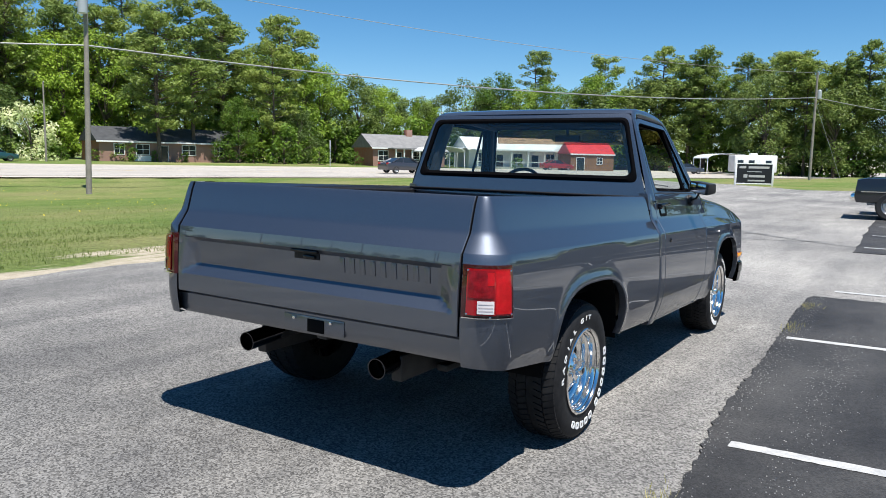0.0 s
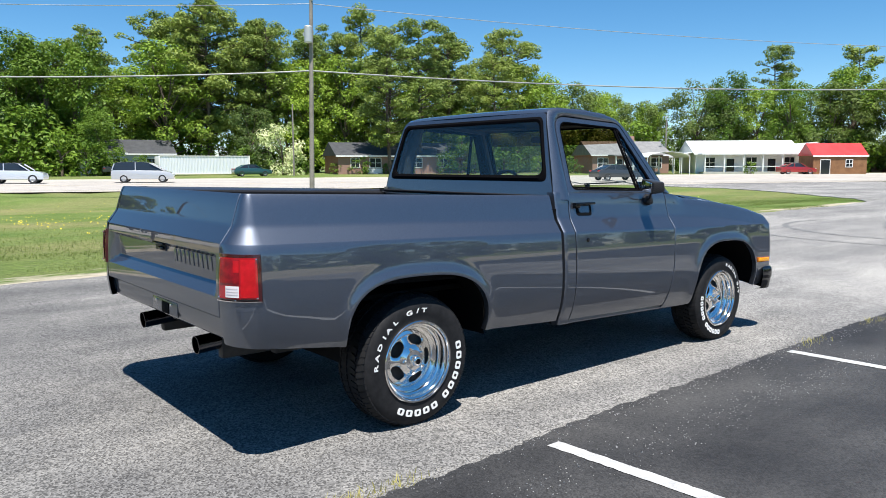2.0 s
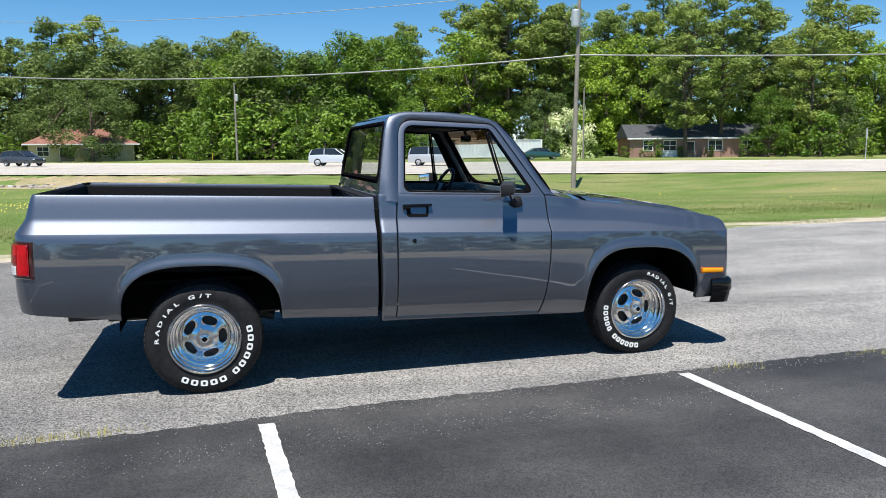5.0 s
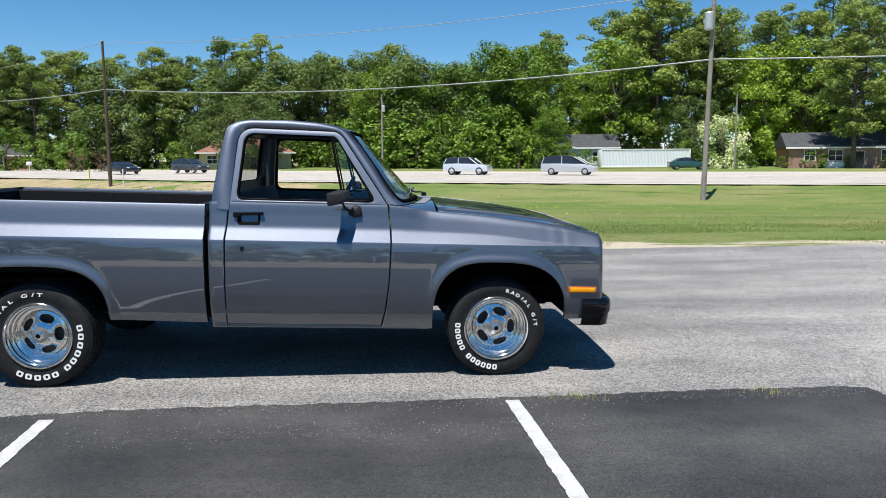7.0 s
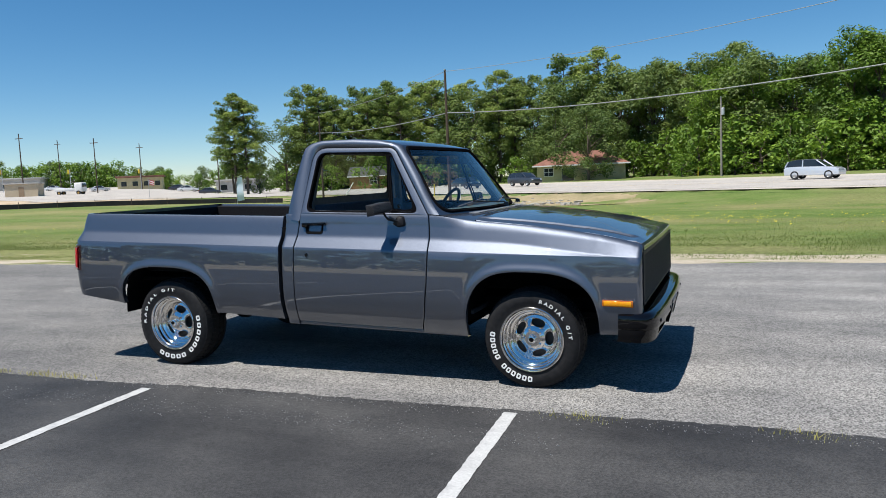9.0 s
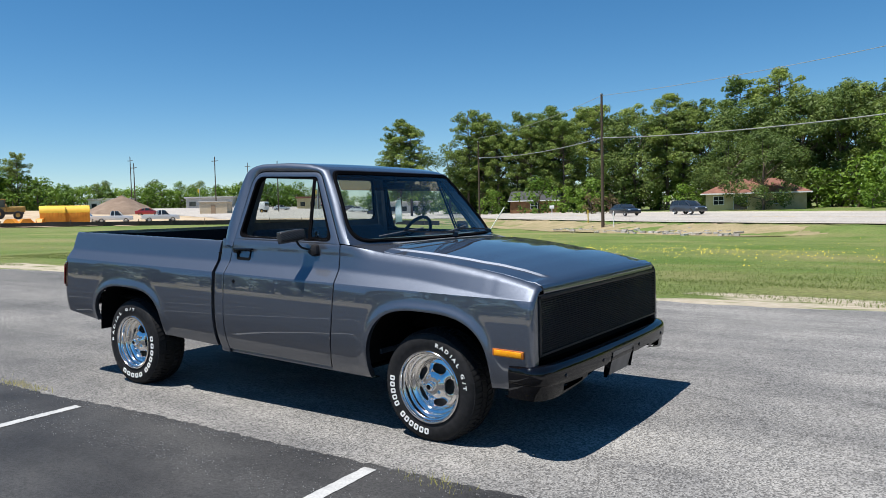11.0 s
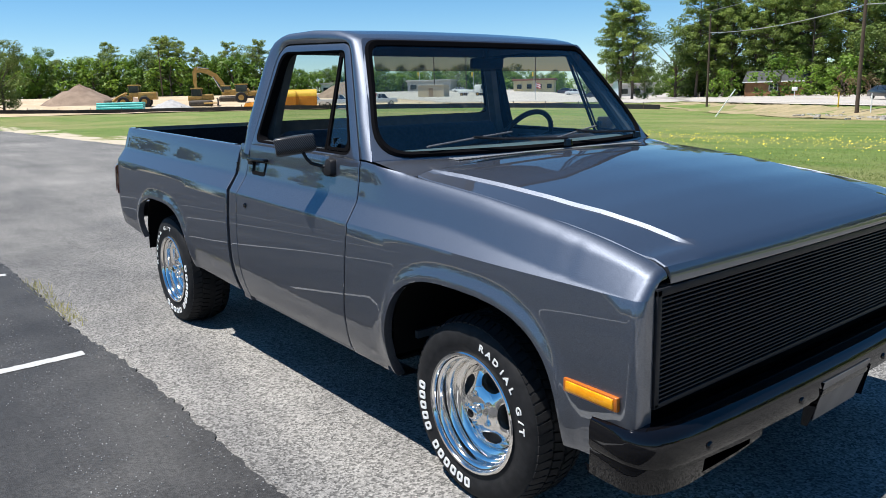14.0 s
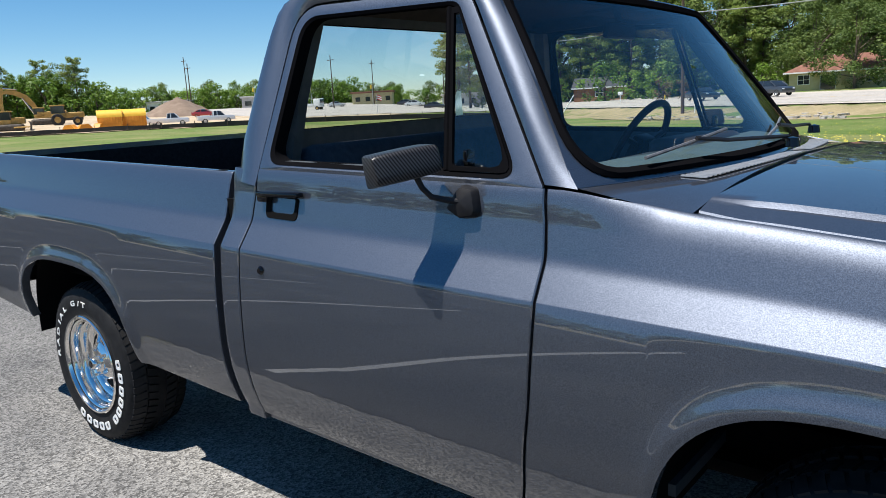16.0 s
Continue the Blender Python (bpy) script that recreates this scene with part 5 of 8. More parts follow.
def wheel(x, radius, width, sign, turn, face, step, word_a, word_b, block_step):
    """Tyre with tread blocks and raised white letters, deep-dish five-spoke rim. face: y of the sidewall."""
    w = new("wheel")
    w.parent = truck
    w.matrix_basis = Matrix.Translation((x, sign * face, radius - 0.004)) @ Matrix.Rotation(radians(180 if sign > 0 else 0), 4, "Z")
    w["label"] = "chrome five-spoke wheel with a white-lettered tyre"
    rr = 0.196
    h = radius - rr
    # local y runs inwards from the outer sidewall at y = 0
    prof = [(rr, 0.016), (rr + 0.006, 0.008), (rr + 0.02, 0.002), (rr + 0.03, 0.0035), (rr + 0.36 * h, -0.004), (rr + 0.55 * h, -0.006), (rr + 0.72 * h, -0.002), (rr + 0.84 * h, 0.006), (rr + 0.93 * h, 0.018), (radius - 0.006, 0.030), (radius - 0.002, 0.045)]
    prof += [(radius - 0.002, width - 0.045), (radius - 0.006, width - 0.030), (rr + 0.93 * h, width - 0.018), (rr + 0.72 * h, width + 0.002), (rr + 0.4 * h, width + 0.004), (rr, width - 0.016)]
    ty = part("tyre", lathe(prof, 64), RUBBER, w, "black tyre with white letters", sharp=50)
    # tread: shoulder blocks and ribs
    bm = bmesh.new()
    nb = 62
    for k in range(nb):
        a0 = 2 * math.pi * k / nb
        for y0, y1, sk in ((0.012, 0.060, 0.012), (0.068, 0.112, -0.012), (width - 0.112, width - 0.068, 0.012), (width - 0.060, width - 0.012, -0.012)):
            a1 = a0 + 2 * math.pi / nb * 0.74
            sh = sk / radius
            edge = y0 < 0.02 or y1 > width - 0.02
            r1 = radius + 0.006
            vs = []
            for r in (radius - 0.012, r1):
                for y, o in ((y0, 0), (y1, sh)):
                    rad = r - (0.016 if edge and (y < 0.02 or y > width - 0.02) else 0)
                    for a in (a0 + o, a1 + o):
                        vs.append(bm.verts.new((rad * math.cos(a), y, rad * math.sin(a))))
            for q in ((4, 5, 7, 6), (0, 1, 5, 4), (2, 6, 7, 3), (0, 4, 6, 2), (1, 3, 7, 5)):
                bm.faces.new([vs[i] for i in q])
    part("tread", bm, RUBBER, ty, sharp=30)["kind"] = "stuff"
    # raised writing
    def on_wall(ang, r):
        return Matrix.Rotation(-radians(ang), 4, "Y") @ Matrix.Translation((r, 0, 0))
    rl = rr + 0.50 * h
    ang = turn
    for ch in "RADIAL G/T":
        if ch != " ":
            me = LETTERS[ch]
            ob = new("tyre_letter", me)
            if not me.materials:
                me.materials.append(LETTER)
            ob.parent = ty
            ob.matrix_basis = Matrix.Rotation(-radians(ang), 4, "Y") @ Matrix.Translation((rl, -0.0065, 0)) @ Matrix.Rotation(radians(90), 4, "X") @ Matrix.Rotation(radians(-90), 4, "Z") @ Matrix.Diagonal((1.15 * step / 8.6, 0.88, 1, 1))
        ang -= step * (0.78 if ch in "I/ " else 1.0)
    blk = None
    for word, st in ((6, word_a), (5, word_b)):
        for k in range(word):
            a = st - k * block_step
            if blk is None:
                wb = bmesh.new()
                lo_, li_ = round_poly([(-0.017, -0.0125), (-0.017, 0.0125), (0.017, 0.0125), (0.017, -0.0125)], [0.008] * 4, 4, 2), round_poly([(-0.009, -0.0045), (-0.009, 0.0045), (0.009, 0.0045), (0.009, -0.0045)], [0.003] * 4, 4, 2)
                add_grid(wb, [[(q[0], yy, q[1]) for q in lp] for lp, yy in ((lo_, 0.001), (lo_, -0.0015), (li_, -0.0015), (li_, 0.001))], close_v=True)
                o = part("white_block", wb, LETTER, ty)
                blk = o.data
            else:
                o = new("white_block", blk)
                o.parent = ty
            o.matrix_basis = Matrix.Rotation(-radians(a), 4, "Y") @ Matrix.Translation((rl, -0.007, 0)) @ Matrix.Diagonal((1.05, 1, 1.55 * block_step / 11.0, 1))
    # rim barrel and lip
    rim_prof = [(0.208, 0.010), (0.217, 0.004), (0.219, -0.003), (0.215, -0.007), (0.208, -0.006), (0.204, 0.000), (0.202, 0.010), (0.193, 0.014), (0.190, 0.020), (0.187, 0.046), (0.180, 0.050), (0.176, 0.056), (0.172, 0.078), (0.160, 0.084), (0.154, 0.090), (0.151, 0.105), (0.150, 0.20), (0.20, width - 0.02)]
    rim = part("rim", lathe(rim_prof, 72), CHROME, w, "polished deep-dish rim", sharp=40)
    # centre with five openings
    bm = bmesh.new()

    def fy(r):
        return interp(r, [(0.05, 0.038), (0.070, 0.048), (0.10, 0.066), (0.13, 0.082), (0.152, 0.090)])

    def ring_pt(r, t, lift=0.0):
        return (r * math.cos(t), fy(r) - lift, r * math.sin(t))
    full = [2 * math.pi * k / 100 for k in range(100)]
    add_grid(bm, [[ring_pt(r, t) for t in full] for r in (0.052, 0.059, 0.066, 0.072)], close_v=True)
    add_grid(bm, [[ring_pt(r, t) for t in full] for r in (0.134, 0.141, 0.147, 0.152)], close_v=True)
    for k in range(5):
        rws = []
        for r in [0.072 + 0.062 * q for q in np.linspace(0, 1, 21)]:
            d = abs(r - 0.108) / 0.026
            room = math.pi / 5 * r
            web = 0.021 + 0.010 * max(0.0, (r - 0.108) / 0.026)
            half = room if d >= 1 else min(room, web + max(0.0, room - web) * (1 - max(0.0, 1 - d ** 3.4) ** 0.5))
            rws.append([ring_pt(r, 2 * math.pi * (k + 0.5) / 5 + half / r * q, 0.006 * (1 - q * q) * (half < room * 0.9)) for q in np.linspace(-1, 1, 9)])
        add_grid(bm, rws)
    e = bmesh.ops.extrude_face_region(bm, geom=bm.faces[:])
    bmesh.ops.translate(bm, verts=[v for v in e["geom"] if isinstance(v, bmesh.types.BMVert)], vec=(0, 0.022, 0))
    part("spoke_centre", bm, CHROME, rim, sharp=35)
    cap = part("hub_cap", lathe([(0.0, 0.002), (0.018, 0.003), (0.024, 0.006), (0.027, 0.012), (0.030, 0.034), (0.052, 0.036), (0.056, 0.05)], 32), CHROME, rim, sharp=40)
    part("cap_badge", lathe([(0.0, 0.0), (0.014, 0.0005), (0.016, 0.003)], 20), BLACK_GLOSS, cap)
    nut = None
    for k in range(5):
        a = 2 * math.pi * (k + 0.5) / 5
        if nut is None:
            o = part("lug_nut", lathe([(0.0, -0.012), (0.007, -0.010), (0.009, 0.0), (0.010, 0.014)], 8), CHROME, rim)
            nut = o.data
        else:
            o = new("lug_nut", nut)
            o.parent = rim
        o.location = (0.060 * math.cos(a), 0.036, 0.060 * math.sin(a))
    part("brake_drum", lathe([(0.0, 0.10), (0.14, 0.10), (0.15, 0.12), (0.15, 0.2)], 32), DARK_STEEL, w)


for sg in (-1, 1):
    wheel(0.0, 0.349, 0.262, sg, 178, 0.965, 11.4, 10.5, -69, 12.0)
    wheel(2.985, 0.333, 0.240, sg, 74, 0.955, 8.2, -93, -152, 8.6)


# ---- under the truck ----
def chassis():
    for s in (-1, 1):
        part("frame_rail", box(-0.85, 3.5, s * 0.42 - 0.03, s * 0.42 + 0.03, 0.40, 0.52, 0.01), DARK_STEEL, truck)
        pipe = tube([(0.45, s * 0.33, 0.33), (-0.2, s * 0.34, 0.50), (-0.55, s * 0.37, 0.50), (-0.89, s * 0.40, 0.485)], 0.033, 12)
        ex = part("exhaust_pipe", pipe, DARK_STEEL, truck)
        tip = lathe([(0.040, 0.22), (0.044, 0.12), (0.046, -0.07), (0.047, -0.078), (0.043, -0.078), (0.042, -0.02), (0.040, 0.1)], 24, "z")
        bmesh.ops.transform(tip, matrix=Matrix.Translation((-0.89, s * 0.40, 0.487)) @ Matrix.Rotation(radians(86), 4, "Y"), verts=tip.verts)
        part("exhaust_tip", tip, shader("dark_chrome_tip", (0.10, 0.10, 0.11), 0.18, 1.0), ex, "dark chrome exhaust tip")
        part("leaf_spring", box(-0.60, 0.60, s * 0.50 - 0.03, s * 0.50 + 0.03, 0.40, 0.435, 0.01), DARK_STEEL, truck)
        # arch linings, their shade darkened into the colour
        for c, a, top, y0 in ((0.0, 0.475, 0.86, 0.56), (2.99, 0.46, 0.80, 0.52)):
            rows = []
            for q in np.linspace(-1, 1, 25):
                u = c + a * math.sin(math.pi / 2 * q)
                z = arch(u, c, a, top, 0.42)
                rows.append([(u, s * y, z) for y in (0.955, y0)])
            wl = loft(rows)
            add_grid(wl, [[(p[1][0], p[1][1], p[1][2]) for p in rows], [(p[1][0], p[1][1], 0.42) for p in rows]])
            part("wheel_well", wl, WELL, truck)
    part("rear_axle", tube([(0, -0.72, 0.345), (0, 0.72, 0.345)], 0.045, 12), DARK_STEEL, truck)
    part("front_axle_beam", box(2.93, 3.05, -0.7, 0.7, 0.25, 0.33, 0.02), DARK_STEEL, truck)
    df = bmesh.new()
    bmesh.ops.create_icosphere(df, subdivisions=2, radius=0.14)
    bmesh.ops.translate(df, verts=df.verts, vec=(0, 0, 0.345))
    part("differential", df, DARK_STEEL, truck)
    # sheets closing the underside, with its shade in their black
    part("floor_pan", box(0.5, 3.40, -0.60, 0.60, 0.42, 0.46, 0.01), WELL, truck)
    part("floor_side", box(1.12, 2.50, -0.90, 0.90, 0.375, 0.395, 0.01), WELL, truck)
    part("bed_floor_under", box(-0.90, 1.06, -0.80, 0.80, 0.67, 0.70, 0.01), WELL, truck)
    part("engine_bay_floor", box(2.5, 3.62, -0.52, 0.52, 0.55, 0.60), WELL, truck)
    part("fuel_tank", box(0.55, 1.05, -0.78, -0.5, 0.42, 0.60, 0.03), DARK_STEEL, truck)
    part("hitch_receiver", box(-0.95, -0.6, -0.10, -0.04, 0.56, 0.62, 0.006), DARK_STEEL, truck)


chassis()


# ---- cab interior ----
def interior():
    part("cab_floor", box(1.14, 2.55, -0.85, 0.85, 0.47, 0.50), INTERIOR, truck)
    part("firewall", box(2.32, 2.35, -0.86, 0.86, 0.45, 1.12), INTERIOR, truck)
    st = part("bench_seat", box(1.34, 1.86, -0.74, 0.74, 0.72, 0.90, 0.05, 3), SEAT, truck, "dark blue cloth bench seat")
    bk = box(-0.085, 0.075, -0.74, 0.74, 0.0, 0.46, 0.045, 3)
    bmesh.ops.transform(bk, matrix=Matrix.Translation((1.335, 0, 0.80)) @ Matrix.Rotation(radians(-14), 4, "Y"), verts=bk.verts)
    part("seat_back", bk, SEAT, st)
    dash = []
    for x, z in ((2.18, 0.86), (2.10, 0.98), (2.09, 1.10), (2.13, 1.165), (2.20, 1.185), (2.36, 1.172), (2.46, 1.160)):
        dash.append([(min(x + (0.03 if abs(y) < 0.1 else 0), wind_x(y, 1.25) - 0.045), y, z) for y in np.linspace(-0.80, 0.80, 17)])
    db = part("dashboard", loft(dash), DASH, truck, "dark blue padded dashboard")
    part("instrument_hood", box(2.03, 2.22, 0.16, 0.62, 1.03, 1.20, 0.03, 3), INTERIOR, db)
    # steering wheel
    sw = bmesh.new()
    n = 36
    mt = Matrix.Translation((1.90, 0.39, 1.155)) @ Matrix.Rotation(radians(-62), 4, "Y")
    add_grid(sw, [[mt @ Vector(((0.185 + 0.014 * math.cos(b)) * math.cos(a), (0.185 + 0.014 * math.cos(b)) * math.sin(a), 0.014 * math.sin(b))) for b in [2 * math.pi * j / 8 for j in range(8)]] for a in [2 * math.pi * i / n for i in range(n)]], close_u=True, close_v=True)
    wh = part("steering_wheel", sw, BLACK_SATIN, truck, "black steering wheel")
    hb = bmesh.new()
    for a in (0.3, math.pi - 0.3, -math.pi / 2):
        add_tube(hb, [mt @ Vector((0, 0, -0.01)), mt @ Vector((0.18 * math.sin(a), 0.18 * math.cos(a), 0))], 0.012, 6)
    part("wheel_spokes", hb, BLACK_SATIN, wh)
    part("wheel_hub", box(-0.05, 0.05, -0.06, 0.06, -0.03, 0.02, 0.012, m=mt), BLACK_SATIN, wh)
    part("steering_column", tube([mt @ Vector((0, 0, 0)), (2.25, 0.39, 0.98)], 0.035, 10), BLACK_SATIN, wh)
    # headliner, inner pillars, rear wall trim
    hl = []
    for (u, y, z) in resample(OUT_TOP, 14):
        hl.append([B(u + (0.01 if u < 1.4 else -0.012), q * (y - 0.03), z - 0.035 + 0.012 * (1 - q * q)) for q in np.linspace(-1, 1, 11)])
    part("headliner", loft(hl), HEADLINER, truck)
    b_trim = round_poly([(-0.87, 1.00), (-0.70, 1.715), (0.70, 1.715), (0.87, 1.00)], [0.01, 0.05, 0.05, 0.01], 7, 12)
    bm = bmesh.new()
    add_grid(bm, [[B(back_x(y, z) + 0.04, y, z) for y, z in lp] for lp in (b_trim, b_in2)], close_v=True)
    part("rear_wall_trim", bm, INTERIOR, truck)
    part("rear_wall_lower", box(1.13, 1.145, -0.86, 0.86, 0.5, 0.985), INTERIOR, truck)
    for s in (-1, 1):
        tr = bmesh.new()
        add_tube(tr, [B(2.27, s * 0.85, 1.25), B(2.11, s * 0.768, 1.49), B(1.97, s * 0.690, 1.70)], 0.022, 6)
        add_tube(tr, [B(1.235, s * 0.80, 1.20), B(1.255, s * 0.745, 1.45), B(1.29, s * 0.675, 1.70)], 0.04, 6)
        add_tube(tr, [B(1.27, s * 0.672, 1.712), B(1.6, s * 0.668, 1.725), B(1.98, s * 0.66, 1.705)], 0.028, 6)
        part("pillar_trim", tr, INTERIOR, truck)
    rm = part("interior_mirror", box(-0.012, 0.012, -0.105, 0.105, -0.026, 0.026, 0.010, m=Matrix.Translation((2.00, 0.03, 1.565)) @ Matrix.Rotation(radians(8), 4, "Y")), BLACK_SATIN, truck, "black rear-view mirror")
    part("mirror_face", box(-0.0135, -0.0122, -0.094, 0.094, -0.021, 0.021, m=Matrix.Translation((2.00, 0.03, 1.565)) @ Matrix.Rotation(radians(8), 4, "Y")), MIRROR, rm)
    part("mirror_stalk", tube([(2.0, 0.03, 1.59), (1.985, 0.03, 1.64), (1.98, 0.03, 1.66)], 0.012, 8), BLACK_SATIN, rm)
    for s in (-1, 1):
        part("sun_visor", box(1.80, 1.94, s * 0.38 - 0.24, s * 0.38 + 0.24, 1.645, 1.660, 0.006), HEADLINER, truck)


interior()


# ---- trees and shrubs ----
def foliage(name, c0, c1, c2):
    """Leaves: tone changes from leaf to leaf and from clump to clump; light passes through."""
    m = shader(name, c0, 0.55, spec=0.3)
    g = m.node_tree.nodes.new("ShaderNodeNewGeometry")
    r = m.node_tree.nodes.new("ShaderNodeValToRGB")
    r.color_ramp.elements[0].color, r.color_ramp.elements[1].color = (*c0, 1), (*c1, 1)
    wire(m, g, "Random Per Island", r, "Fac")
    big = noise_ramp(m, 0.45, 0.40, 0.66, (0, 0, 0), (1, 1, 1), detail=3)
    rgb = m.node_tree.nodes.new("ShaderNodeRGB")
    rgb.outputs[0].default_value = (*c2, 1)
    a = mix(m, r, rgb, big)
    oi = m.node_tree.nodes.new("ShaderNodeObjectInfo")
    rr = m.node_tree.nodes.new("ShaderNodeValToRGB")
    rr.color_ramp.elements[0].color, rr.color_ramp.elements[1].color = (0.76, 0.84, 0.72, 1), (1.36, 1.30, 1.08, 1)
    wire(m, oi, "Random", rr, "Fac")
    a = mix(m, a, rr, 1.0, "MULTIPLY")
    to_base(m, a)
    t = m.node_tree
    b = t.nodes["Principled BSDF"]
    tl = t.nodes.new("ShaderNodeBsdfTranslucent")
    t.links.new(col(a), tl.inputs[0])
    mx = t.nodes.new("ShaderNodeMixShader")
    mx.inputs[0].default_value = 0.30
    t.links.new(b.outputs[0], mx.inputs[1])
    t.links.new(tl.outputs[0], mx.inputs[2])
    t.links.new(mx.outputs[0], t.nodes["Material Output"].inputs[0])
    return m


PINE_LEAF = foliage("pine_needles", (0.125, 0.195, 0.044), (0.270, 0.330, 0.090), (0.190, 0.245, 0.064))
GREEN_LEAF = foliage("bright_green_leaves", (0.085, 0.165, 0.020), (0.200, 0.300, 0.044), (0.120, 0.200, 0.026))
LIME_LEAF = foliage("young_yellow_green_leaves", (0.160, 0.270, 0.030), (0.320, 0.430, 0.070), (0.220, 0.320, 0.042))
OAK_LEAF = foliage("dull_green_leaves", (0.090, 0.140, 0.036), (0.180, 0.235, 0.072), (0.120, 0.170, 0.048))
BLOSSOM = foliage("white_blossom", (0.50, 0.56, 0.36), (0.78, 0.80, 0.62), (0.16, 0.26, 0.05))
DRY_LEAF = foliage("dry_brown_leaves", (0.14, 0.08, 0.05), (0.24, 0.15, 0.10), (0.10, 0.09, 0.04))
BARK = varied("bark", (0.085, 0.062, 0.045), (0.16, 0.125, 0.095), 2.2, 0.9, fine=20, bump_scale=14, bump_str=0.8, bump_dist=0.05)


def leaf_quads(rng, centres, radii, per, size, flat=1.0, long=1.0):
    """Small leaves scattered through clumps, denser towards their outside."""
    V, Fc = [], []
    for c, rad in zip(centres, radii):
        n = int(2.1 * per * rad[0] * rad[1])
        d = rng.normal(size=(n, 3))
        d /= np.linalg.norm(d, axis=1)[:, None]
        d *= (rng.uniform(0.25, 1.0, n) ** 0.45)[:, None]
        p = np.array(c) + d * np.array(rad)
        a = rng.normal(size=(n, 3)) * np.array((1, 1, flat))
        a /= np.linalg.norm(a, axis=1)[:, None]
        up = d * 0.8 / np.linalg.norm(d, axis=1)[:, None] + np.array((0, 0, 0.75)) + rng.normal(size=(n, 3)) * 0.45
        a -= up * ((a * up).sum(1) / (up * up).sum(1))[:, None]
        a /= np.linalg.norm(a, axis=1)[:, None] + 1e-9
        b = np.cross(a, up)
        b /= np.linalg.norm(b, axis=1)[:, None] + 1e-9
        s = 0.86 * size * rng.uniform(0.6, 1.35, n)[:, None]
        q = np.stack([p - a * s * long - b * s * 0.3, p + b * s * 0.75, p + a * s * long - b * s * 0.3], 1)
        V.append(q.reshape(-1, 3))
        Fc.append(n)
    verts = np.concatenate(V)
    k = len(verts) // 3
    faces = np.arange(k * 3).reshape(k, 3)
    return verts, faces


def mesh_of(name, verts, faces, mat):
    me = bpy.data.meshes.new(name)
    me.from_pydata(verts.tolist(), [], faces.tolist())
    me.materials.append(mat)
    return me


def add_limb(bm, a, b, r0, r1, bend, rng, seg=6):
    a, b = Vector(a), Vector(b)
    pts, rs = [], []
    off = Vector((rng.uniform(-1, 1), rng.uniform(-1, 1), 0)) * bend
    n = 6 if seg > 4 else 3
    for k in range(n):
        f = k / (n - 1)
        pts.append(a.lerp(b, f) + off * math.sin(math.pi * f))
        rs.append(r0 + (r1 - r0) * f)
    add_tube(bm, pts, rs, seg)


